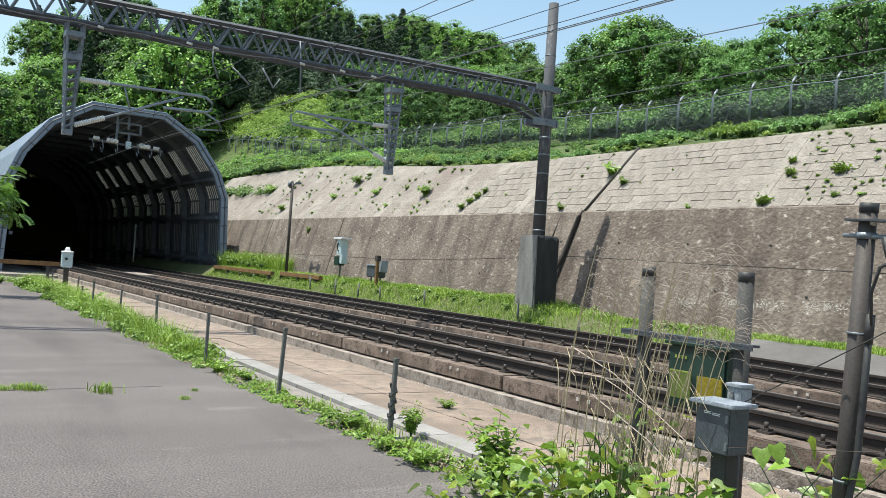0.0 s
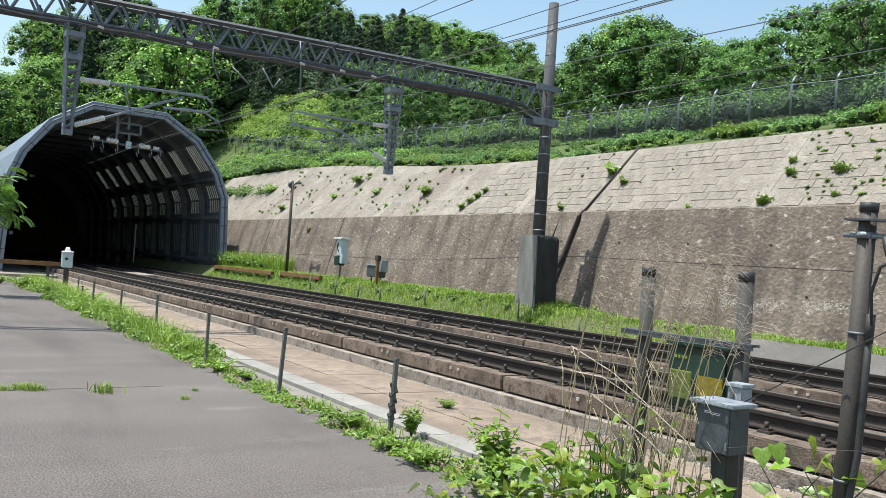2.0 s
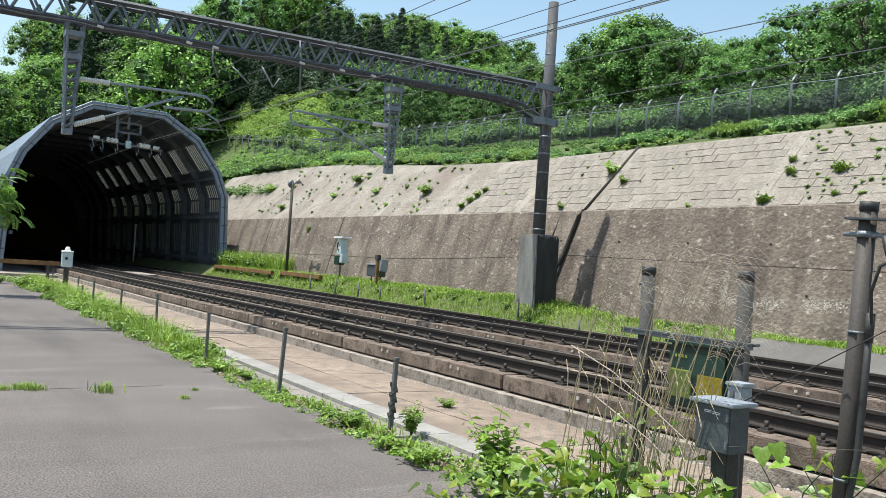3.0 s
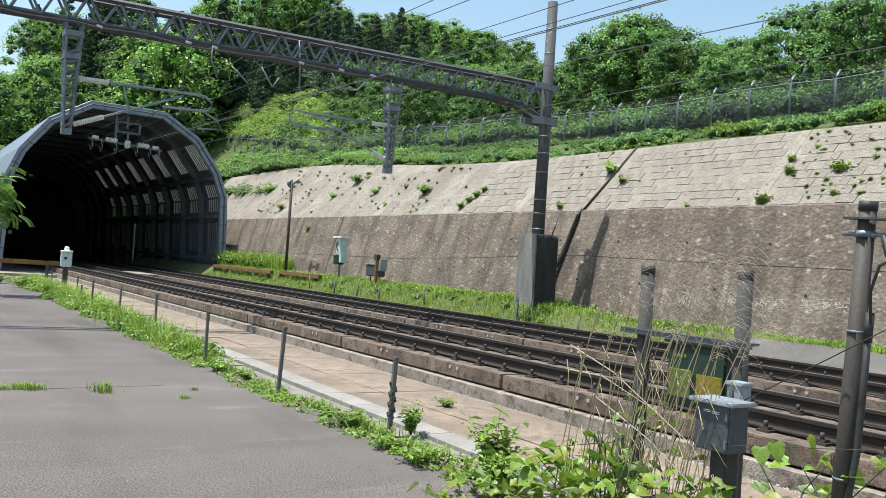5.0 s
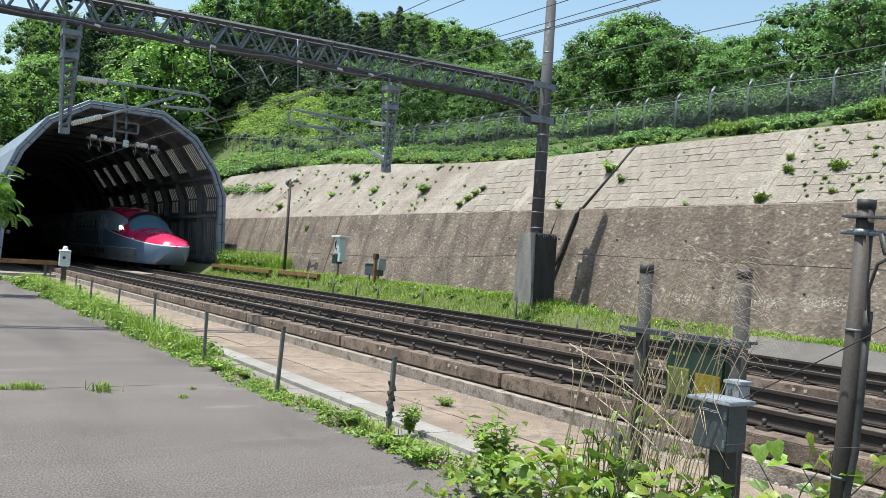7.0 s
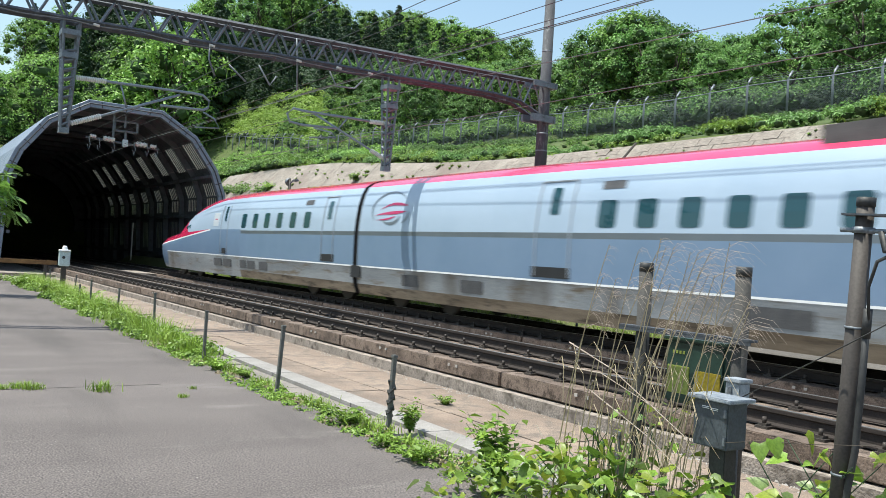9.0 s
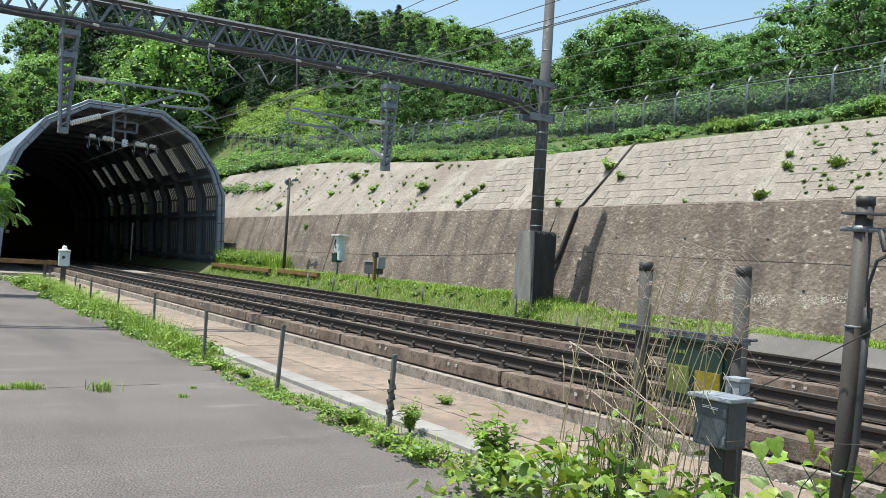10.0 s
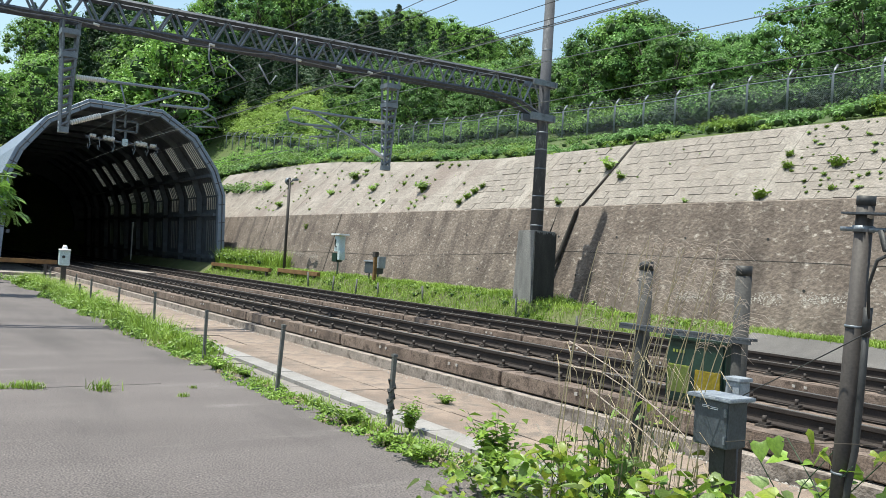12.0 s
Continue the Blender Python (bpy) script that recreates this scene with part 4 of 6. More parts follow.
def end_car(lit):
    """A nose car; its tip lies at y = 0 and its body runs to y = 23.07."""
    car = thing("train_car", "white nose car with a long red pointed nose and silver skirt", "train car", group="cars of the express train")
    L, N = 23.07, 13.5
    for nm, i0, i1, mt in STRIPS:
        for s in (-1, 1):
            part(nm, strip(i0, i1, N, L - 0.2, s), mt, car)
    full = [((z - 1.93) / 1.73, x / 1.474) for x, z in PROF if z >= 1.93]
    stn = [0, 0.03, 0.07, 0.12, 0.2, 0.3, 0.42, 0.55, 0.7, 0.85, 1.0] + [1.0 + 0.125 * k for k in range(1, 101)]

    def section(y):
        T, Wd, M = table(y, TOP), table(y, WIDE), table(y, MID)
        B = M - (M - 0.27) * min(1.0, y / 1.3) ** 0.5
        return T, Wd, M, min(B, M - 0.05), step01((y - 5) / 7)

    def width(y, z):
        T, Wd, M, B, k = section(y)
        if z < M:
            d = (M - z) / (M - B)
            return Wd * (1 - 0.115 * d ** 2.2 * (1 + 1.2 * (1 - step01(y / 4))))
        f = min(1.0, (z - M) / (T - M))
        g = float(np.interp(f, [q[0] for q in full], [q[1] for q in full]))
        return Wd * (g * k + math.sqrt(max(0.0, 1 - f ** 2.1)) * (1 - k))

    def levels(y):
        """Heights of the seams round one section, from the skirt to the crown, with the region above each."""
        T, Wd, M, B, k = section(y)
        line = 1.30 + 0.765 * (min(y, 9.8) / 9.8) ** 1.25
        hood = line + 0.03 + (T - line) * max(0.0, 1 - max(0, y - 5.2) / 1.5) + 0.22 * max(0.0, 1 - max(0, y - 5.2) / 4.6)
        crown = T - max(0.60 * math.sin(math.pi * min(1, max(0, (y - 4.6) / 2.2))) ** 0.5, 0.5 * step01((y - 5.3) / 1.2)) if y < 6.5 else T - 0.5 + 0.18 * step01((y - 7.2) / 4)
        if y > 4.4:
            hood = min(hood, crown)
        rows = [(B + (1.03 - B) * j / 4, "skirt" if y > 3.1 else "lower_side") for j in range(4)]
        rows += [(1.03, "ledge" if y > 3.1 else "lower_side"), (1.07, "lower_side")]
        rows += [(1.07 + (line - 0.025 - 1.07) * j / 5, "lower_side") for j in range(1, 5)]
        rows += [(line - 0.025, "nose_line" if y < 9.8 else "lower_side"), (line + 0.03, "nose_hood" if y < 9.8 else "upper_side")]
        rows += [(line + 0.03 + (hood - line - 0.03) * j / 3, "nose_hood" if y < 9.8 else "upper_side") for j in (1, 2)]
        rows += [(hood, "upper_side")]
        rows += [(hood + (crown - hood) * j / 6, "upper_side") for j in range(1, 6)]
        top = "windscreen" if 4.7 < y < 5.95 else "cab_surround" if 4.6 < y < 6.4 else "roof" if y >= 6.5 else "nose_hood"
        cheek = top in ("windscreen", "cab_surround")
        rows += [(crown, "nose_hood" if cheek else top)]
        rows += [(crown + (T - crown) * f, "cab_surround" if cheek and f < 0.1 else top) for f in (0.12, 0.35, 0.5, 0.78, 0.9, 0.965)] + [(T, top)]
        out, low = [], B
        for z, r in rows:
            low = min(max(low, z), T)
            out.append((low, r))
        return out

    meshes = {k: bmesh.new() for k in ("nose_hood", "windscreen", "upper_side", "roof", "nose_line", "lower_side", "skirt", "cab_surround", "ledge")}
    data = [(y, [(width(y, z), z, r) for z, r in levels(y)]) for y in stn]
    for (ya, ra), (yb, rb) in zip(data, data[1:]):
        for i in range(len(ra) - 1):
            b = meshes[ra[i][2]]
            if ra[i + 1][1] - ra[i][1] < 1e-5 and rb[i + 1][1] - rb[i][1] < 1e-5:
                continue
            for s in (-1, 1):
                b.faces.new([b.verts.new((s * r[0], yy, r[1])) for yy, r in ((ya, ra[i]), (ya, ra[i + 1]), (yb, rb[i + 1]), (yb, rb[i]))]).smooth = True
        b = meshes["lower_side"]
        b.faces.new([b.verts.new((sx * r[0], yy, r[1])) for yy, r, sx in ((ya, ra[0], -1), (ya, ra[0], 1), (yb, rb[0], 1), (yb, rb[0], -1))])
    cap = meshes["nose_hood"]
    for s in (-1, 1):
        for a, b in zip(data[0][1], data[0][1][1:]):
            if b[1] - a[1] > 1e-5:
                cap.faces.new([cap.verts.new(p) for p in ((0, 0, a[1]), (s * a[0], 0, a[1]), (s * b[0], 0, b[1]), (0, 0, b[1]))])
    looks = {"nose_hood": (RED, "glossy red nose hood"), "windscreen": (SCREEN, "windscreen with painted blue sky reflection"), "cab_surround": (GAP, "black windscreen surround"), "upper_side": (BODY, ""), "roof": (RED, ""), "nose_line": (WHITE, "thin white line below the red nose"), "lower_side": (LOWER_SHADE, ""), "skirt": (SKIRT, ""), "ledge": (WHITE, "")}
    for nm, b in meshes.items():
        bmesh.ops.remove_doubles(b, verts=b.verts[:], dist=0.0008)
        part(nm, b, looks[nm][0], car, looks[nm][1])
    fittings(car, [(20.7, 21.5)], [13.75 + 1.146 * k for k in range(6)], [19.45], [(10.5, 11.4), (11.6, 12.5), (13.55, 14.2), (14.3, 15.1), (15.5, 16.3)])
    for s in (-1, 1):
        bm = bmesh.new()
        for y in (11.2, 12.0):
            tube(bm, [(s * (side_x(z) + 0.0), y, z) for z in np.linspace(1.15, 3.05, 8)], 0.022, 5)
        door = part("cab_door", bm, SEAM, car, "narrow cab door outlined by seams")
        part("door_window", patch(11.55, 11.75, 2.42, 3.02, s, 0.012, 0.04), GLASS, door)
        part("door_step", patch(11.45, 11.85, 1.12, 1.34, s, 0.012, 0.02), GAP, door)
        part("mark_panel", patch(10.2, 10.85, 2.22, 2.78, s, 0.004, 0.02), PANEL, car, "white square panel with a small red mark")
        part("red_mark", patch(10.42, 10.66, 2.49, 2.53, s, 0.010, 0.015), RED, car)
        bm = bmesh.new()
        for y, z in ((6.5, 2.17), (6.85, 2.21)):
            w, t, m = table(y, WIDE), table(y, TOP), table(y, MID)
            f = (z - m) / (t - m)
            x = w * math.sqrt(max(0, 1 - f ** 2.1))
            bmesh.ops.create_icosphere(bm, subdivisions=2, radius=0.10, matrix=Matrix.Translation((s * (x - 0.03), y, z)))
        part("head_lamp", bm, LAMP if lit else GLASS, car, "paired head lamps")
        bm = bmesh.new()
        bmesh.ops.create_icosphere(bm, subdivisions=3, radius=1.0, matrix=pose(s * 1.245, 6.7, 2.18) @ Matrix.Diagonal((0.13, 0.46, 0.13, 1)))
        part("lamp_housing", bm, GAP, car, "dark lamp housing in the white cheek")
    bm = bmesh.new()
    bm.faces.new([bm.verts.new((s * x, L - 0.2, z)) for s, q in ((1, PROF), (-1, PROF[::-1])) for x, z in q[(0 if s == 1 else 1):]])
    part("end_wall", bm, GAP, car)
    underside(car, L, 5.6, 4.2)
    return car


TRAIN = [(end_car(True), 0.0, 0)]
for i in range(5):
    TRAIN.append((mid_car("emblem" if i in (0, 4) else "plain"), 23.07 + 20.5 * i, 0))
TRAIN.append((end_car(False), 148.50, 180))
bm = bmesh.new()
sweep(bm, [(s * x * 0.955, z - 0.05 if z > 1 else z + 0.15) for s, q in ((1, PROF), (-1, PROF[::-1])) for x, z in q], 22.8, 23.3)
box(bm, -1.46, 22.75, 0.72, 1.46, 23.35, 1.06)
part("gangway", bm, GAP, TRAIN[-1][0], "black rubber gangway between the cars")
# ---------- fence ----------
def fence_foot(y):
    return land(19.4, y)


fence = thing("chain_link_fence", "grey chain-link fence with angled posts and barbed wire tops", "fence")
post_me = bmesh.new()
tube(post_me, [(0, 0, -0.4), (0, 0, 1.45), (0.10, 0, 1.62), (0.26, 0, 1.80)], 0.045, 8)
post_me = done(post_me, "fence_post", STEEL)
fy = [-2.35 + 1.80 * k for k in range(40)]
for y in fy:
    piece("fence_post", post_me, fence, pose(19.4, y, fence_foot(y), 0, random.uniform(-1, 1), 0))
bm = bmesh.new()
tube(bm, [(19.4, y, fence_foot(y) + 1.42) for y in fy], 0.024, 6)
part("top_rail", bm, STEEL, fence)
for dz, dx in ((1.56, 0.07), (1.66, 0.13), (1.77, 0.23)):
    part("barbed_wire", tube(bmesh.new(), [(19.4 + dx, y, fence_foot(y) + dz) for y in fy], 0.009, 4), DARK_STEEL, fence)
for a, b in zip(fy, fy[1:]):
    if a > 60:
        break
    za, zb = fence_foot(a), fence_foot(b)
    n = 26
    bm = bmesh.new()
    for s in (0, 1):
        for k in range(-20, n):
            u0, u1, w0, w1 = k / n, k / n + 20 / n, 0.02, 1.0
            if u0 < 0:
                w0, u0 = 0.02 + (-u0) * n / 20 * 0.98, 0.0
            if u1 > 1:
                w1, u1 = 1.0 - (u1 - 1) * n / 20 * 0.98, 1.0
            if s:
                u0, u1 = 1 - u0, 1 - u1
            p = [Vector((19.4 + 0.006 * s, a + (b - a) * u, za + (zb - za) * u + 1.4 * w)) for u, w in ((u0, w0), (u1, w1))]
            t = Vector((0, 0.0024, 0))
            bm.faces.new([bm.verts.new(q) for q in (p[0] - t, p[0] + t, p[1] + t, p[1] - t)])
    part("mesh_panel", bm, STEEL, fence, "diamond wire mesh")

# ---------- leaves ----------
rng = np.random.default_rng(7)


ICO = bmesh.new()
bmesh.ops.create_icosphere(ICO, subdivisions=1, radius=1.0)
ICO.verts.ensure_lookup_table()
ICO_CO, ICO_F = np.array([v.co[:] for v in ICO.verts]), np.array([[v.index for v in f.verts] for f in ICO.faces])
ICO.free()


def leaf_data(name, pos, out, size, material, slim=0.55, cores=None):
    """One mesh of folded four-point leaves; pos, out: N x 3; size: N; cores: centres, radii and flatness of dark lumps
    standing in for inner shade.
    """
    n = len(pos)
    out = out / np.linalg.norm(out, axis=1, keepdims=True)
    a = rng.normal(size=(n, 3))
    a -= out * np.sum(a * out, axis=1, keepdims=True)
    a /= np.linalg.norm(a, axis=1, keepdims=True)
    b = np.cross(out, a)
    s = size[:, None]
    p0, p1 = pos - a * s * 0.5, pos + a * s * 0.5
    q0, q1 = pos + b * s * slim * 0.5 + out * s * 0.12, pos - b * s * slim * 0.5 + out * s * 0.12
    co = np.stack([p0, q0, p1, q1], 1).reshape(-1, 3)
    i = np.arange(n)[:, None] * 4
    faces = np.concatenate([i + [0, 1, 2], i + [0, 2, 3]], 1).reshape(-1, 3)
    me = bpy.data.meshes.new(name)
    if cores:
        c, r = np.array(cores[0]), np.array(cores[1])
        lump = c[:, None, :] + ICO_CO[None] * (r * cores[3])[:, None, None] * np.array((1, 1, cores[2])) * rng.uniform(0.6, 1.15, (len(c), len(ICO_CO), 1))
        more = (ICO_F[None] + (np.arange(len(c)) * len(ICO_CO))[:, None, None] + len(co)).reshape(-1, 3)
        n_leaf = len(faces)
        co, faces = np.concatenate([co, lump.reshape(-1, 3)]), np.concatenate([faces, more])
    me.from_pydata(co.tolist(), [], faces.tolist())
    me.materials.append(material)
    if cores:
        me.materials.append(INNER_SHADE)
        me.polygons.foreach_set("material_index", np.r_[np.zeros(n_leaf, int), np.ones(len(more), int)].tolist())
    return me


def clumps(centres, radii, per, flat=0.8, low=-0.35):
    """Points and outward ways on many small domes."""
    pos, out = [], []
    for c, r in zip(centres, radii):
        d = rng.normal(size=(per, 3))
        d[:, 2] = np.where(d[:, 2] < low, -d[:, 2], d[:, 2])
        d /= np.linalg.norm(d, axis=1, keepdims=True)
        k = rng.uniform(0.62, 1.05, size=(per, 1))
        pos.append(np.array(c) + d * k * r * np.array((1, 1, flat)))
        out.append(d + rng.normal(scale=0.42, size=(per, 3)) + np.array((0, 0, 0.45)))
    return np.concatenate(pos), np.concatenate(out)


def broad_tree(height, width, count, per, leaf, material, label):
    tree = thing("tree", label, "tree", group="woodland trees")
    bm = bmesh.new()
    tube(bm, [(0, 0, -0.6), (0.05, 0.02, height * 0.25), (0.1 * width, -0.05 * width, height * 0.55), (0.05 * width, 0.05 * width, height * 0.85)], 0.035 * height ** 0.8, 7, 0.02)
    cs, rs = [], []
    for k in range(count):
        f = (k + 0.5) / count
        z = height * (0.22 + 0.74 * f ** 0.85)
        r = width * 0.5 * math.sin(math.pi * min(1, 0.12 + 0.86 * (z / height))) ** 0.6
        a = k * 2.4 + rng.uniform(-0.5, 0.5)
        q = rng.uniform(0.45, 1.0)
        cs.append((math.cos(a) * r * q, math.sin(a) * r * q, z + rng.uniform(-0.3, 0.3)))
        rs.append(width * rng.uniform(0.09, 0.17))
        if k % 4 == 0:
            tube(bm, [(0.05 * width, 0, z * 0.7), (cs[-1][0] * 0.6, cs[-1][1] * 0.6, z * 0.88), cs[-1]], 0.008 * height, 5, 0.01)
    part("trunk", bm, BARK, tree)
    pos, out = clumps(cs, rs, per)
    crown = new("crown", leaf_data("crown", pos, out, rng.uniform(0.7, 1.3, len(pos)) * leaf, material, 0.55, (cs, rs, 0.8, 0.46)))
    crown.parent = tree
    return tree


def cedar(height, width, per, leaf, label):
    tree = thing("tree", label, "tree", group="woodland trees")
    part("trunk", tube(bmesh.new(), [(0, 0, -0.6), (0, 0, height * 0.97)], 0.022 * height, 7, 0.02), BARK, tree)
    cs, rs = [], []
    n = int(height * 4.0)
    for k in range(n):
        f = 0.12 + 0.88 * k / n
        r = width * 0.5 * (1 - f) ** 0.75 * rng.uniform(0.7, 1.15)
        for j in range(4 if f < 0.7 else 2):
            a = k * 1.1 + j * 1.57 + rng.uniform(-0.3, 0.3)
            cs.append((math.cos(a) * r * 0.75, math.sin(a) * r * 0.75, height * f - 0.12 * r))
            rs.append(0.26 + 0.36 * r)
    pos, out = clumps(cs, rs, per, 0.7)
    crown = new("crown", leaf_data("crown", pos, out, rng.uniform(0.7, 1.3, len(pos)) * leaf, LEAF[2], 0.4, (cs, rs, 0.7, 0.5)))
    crown.parent = tree
    return tree


behind = lambda x, y: y > (74.6 - 3.9 * (x - 22.7) if x < 27 else 58.0)
BUSHY = [broad_tree(4.8, 4.4, 48, 88, 0.165, LEAF[0], "bushy green broadleaf tree above the slope fence"),
         broad_tree(4.2, 4.6, 44, 88, 0.155, LEAF[1], "bright green bushy broadleaf tree above the slope fence"),
         broad_tree(5.6, 4.6, 52, 88, 0.165, LEAF[0], "dense broadleaf tree draped with vines above the fence")]
WOOD = [broad_tree(10, 7.5, 56, 62, 0.33, LEAF[0], "tall green broadleaf tree on the hillside"),
        broad_tree(9, 8.0, 56, 62, 0.33, LEAF[1], "bright leafy broadleaf tree on the hillside"),
        broad_tree(11, 7.0, 56, 62, 0.33, LEAF[2], "dark green broadleaf tree on the hillside")]
CEDAR = [cedar(13, 6.0, 22, 0.46, "dark green conical cedar on the hill"), cedar(11, 5.4, 24, 0.44, "dark slender cedar on the hill")]
PALE = broad_tree(8.0, 8.6, 66, 84, 0.25, LEAF[1], "bright green leafy tree behind the tunnel shed")
used = set()


def plant(proto, x, y, scale, sink=0.1):
    m = pose(x, y, land(x, y) - sink, rng.uniform(-4, 4), rng.uniform(-4, 4), rng.uniform(0, 360))
    if proto not in used:
        used.add(proto)
        proto.matrix_basis, proto.scale = m, (scale, scale, scale * rng.uniform(0.9, 1.1))
        return
    t = copy_thing(proto, m)
    t.scale = (scale, scale, scale * rng.uniform(0.9, 1.1))


for gx in np.arange(22.5, 40, 3.1):
    for gy_ in np.arange(-8, 58, 3.1):
        x, y = gx + rng.uniform(-1.2, 1.2), gy_ + rng.uniform(-1.2, 1.2)
        if y > 46 and x < 27:
            continue
        h = 3.8 + 0.6 * step01((11 - y) / 6) + 1.9 * math.exp(-((y - 0.8 * (x - 30) - 23) / 3.4) ** 2) + 1.3 * step01((y - 27) / 12)
        h = h * rng.uniform(0.82, 1.12) * (1 - 0.45 * step01((x - 31) / 8) * step01((32 - y) / 8))
        proto = BUSHY[int(rng.integers(3))]
        plant(proto, x, y, h / (4.8, 4.2, 5.6)[BUSHY.index(proto)])
for gx in np.arange(-46, 78, 5.2):
    for gy_ in np.arange(58, 120, 5.4):
        x, y = gx + rng.uniform(-2, 2), gy_ + rng.uniform(-2, 2)
        if -9 < x < 13 and y < 80:
            continue
        if 9 < x < 33 and y < 74 - 1.7 * min(max(x - 20, 0), 11):
            continue
        if x < -0.06 * y or x > 0.65 * y + 12:
            continue
        h = rng.uniform(3.5, 5.0) if x < 6 else rng.uniform(7.5, 10.0) if x < 12.5 else rng.uniform(10.5, 14.0) if x < 26 else max(10.5 - 0.24 * (x - 26), 4.2) * rng.uniform(0.85, 1.1)
        if ((6 < x < 27 and y > 84) or (x < 40 and y < 82 and x > 18)) and rng.uniform() < 0.92:
            h = min(h, 7.0) if x > 23 else h
            proto = CEDAR[int(rng.integers(2))]
            plant(proto, x, y, h / (13, 11)[CEDAR.index(proto)])
        else:
            proto = WOOD[int(rng.integers(3))] if x < 27 and y < 90 else WOOD[int(rng.uniform() < 0.75)]
            plant(proto, x, y, h / (10, 9, 11)[WOOD.index(proto)])
for k in range(64):
    x = rng.uniform(18.5, 37)
    y = (min(78.0, 74.6 - 3.9 * (x - 22.7)) if x < 27 else 58.0) + rng.uniform(0.8, 6.0)
    proto = CEDAR[k % 2]
    plant(proto, x, y, rng.uniform(5.2, 7.2) * (1.0 if x < 31 else 0.75) / (13, 11)[k % 2])
for x, y, s in ((-6, 79, 1.15), (-1, 80, 1.1), (4, 79, 1.2), (8, 80, 0.9), (12.5, 80, 0.85), (16.5, 80, 0.8), (-11, 74, 1.1), (-13, 66, 1.0), (-10, 60, 0.9)):
    plant(PALE, x, y, s)

# ---------- undergrowth ----------
def mounds(name, n, xr, yr, rad, per, leaf, material, label, keep=None, lift=0.1, ground=land):
    cs, rs = [], []
    while len(cs) < n:
        x, y = rng.uniform(*xr), rng.uniform(*yr)
        if keep and not keep(x, y):
            continue
        r = rng.uniform(*rad)
        cs.append((x, y, ground(x, y) + lift * r))
        rs.append(r)
    pos, out = clumps(cs, rs, per, 0.75, 0.0)
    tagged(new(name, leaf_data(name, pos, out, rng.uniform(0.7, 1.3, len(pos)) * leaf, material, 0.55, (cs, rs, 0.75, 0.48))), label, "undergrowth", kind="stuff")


on_bank = lambda x, y: crest(y)[0] + 0.35 < x
mounds("bank_weeds", 1500, (11.3, 20.5), (-4, 72), (0.10, 0.26), 34, 0.085, LEAF[1], "low bright green weeds on the bank below the fence", on_bank, 0.15)
mounds("fence_foot_weeds", 260, (17.5, 19.3), (-4, 60), (0.2, 0.42), 50, 0.10, LEAF[0], "darker weeds growing against the foot of the fence", lambda x, y: nz(x, y, 0.35, 8) > -0.05, 0.1)
hedge = lambda x, y: crest(y)[0] + 0.15 < x < crest(y)[0] + 1.4 and nz(0, y, 0.33, 2) > -0.12
mounds("bank_shrubs", 330, (11.4, 14.2), (-4, 60), (0.2, 0.46), 95, 0.095, LEAF[0], "green shrubs along the crest of the concrete slope", hedge, 0.5)
mounds("bright_bank_shrubs", 150, (11.4, 14.2), (-4, 60), (0.2, 0.44), 95, 0.095, WEED, "bright leafy shrubs along the crest of the concrete slope", lambda x, y: crest(y)[0] + 0.15 < x < crest(y)[0] + 1.1 and nz(0, y, 0.4, 12) > 0.05, 0.5)
mounds("crest_creeper", 90, (11.1, 13.2), (-4, 36), (0.10, 0.26), 46, 0.09, WEED, "yellow-green creeper spilling over the slope edge", lambda x, y: crest(y)[0] - 0.05 < x < crest(y)[0] + 0.4 and nz(0, y, 0.5, 6) > 0.0, 0.2)
mounds("slope_shrubs", 1300, (13, 37), (41, 80), (0.5, 1.2), 110, 0.21, LEAF[3], "low yellow-green shrubs covering the hillside", lambda x, y: x > 20.6 and not behind(x, y), 0.35)
# The dark leaf colour also carries the shade below the cedars.
mounds("cedar_understory", 300, (18, 38), (56, 88), (0.8, 1.7), 60, 0.30, LEAF[2], "dark undergrowth below the cedars", behind, 0.4)
mounds("far_bank_weeds", 420, (12.5, 20.5), (30, 64), (0.25, 0.6), 70, 0.14, LEAF[1], "bright weeds covering the bank before the far fence", on_bank, 0.2)
for k in range(46):
    x, y = rng.uniform(14, 34), rng.uniform(44, 76)
    if x > 20.4 and not behind(x, y):
        plant(BUSHY[int(rng.integers(2))], x, y, rng.uniform(0.3, 0.6))
mounds("hill_shrubs", 280, (20.2, 27), (-6, 15), (0.6, 1.25), 110, 0.13, LEAF[0], "dense shrubs behind the fence", None, 0.55)
mounds("bright_hill_shrubs", 380, (20.2, 27), (13, 50), (0.6, 1.25), 110, 0.14, LEAF[1], "bright leafy shrubs behind the fence", None, 0.55)
mounds("fence_vines", 130, (20.0, 21.6), (-6, 12), (0.4, 0.8), 110, 0.12, LEAF[2], "dark leafy vines crowding the back of the fence", lambda x, y: nz(x, y, 0.25, 4) > -0.1, 0.9)
mounds("shed_shrubs", 230, (8.6, 15.0), (34, 62), (0.4, 1.0), 70, 0.2, LEAF[1], "bright shrubs beside the tunnel shed", lambda x, y: x > 8.7, 0.4)
mounds("verge_weeds", 150, (6.3, 8.2), (-3, 31), (0.10, 0.26), 26, 0.10, WEED, "low leafy weeds scattered in the verge grass", lambda x, y: x > 7.3 or y > 3, 0.1, verge_z)
mounds("edge_weeds", 210, (-4.2, -3.45), (-0.5, 25), (0.10, 0.30), 60, 0.085, WEED, "leafy bright weeds crowding the asphalt edge", lambda x, y: nz(x, y, 0.7, 5) > -0.1, 0.2, lambda x, y: -0.62)
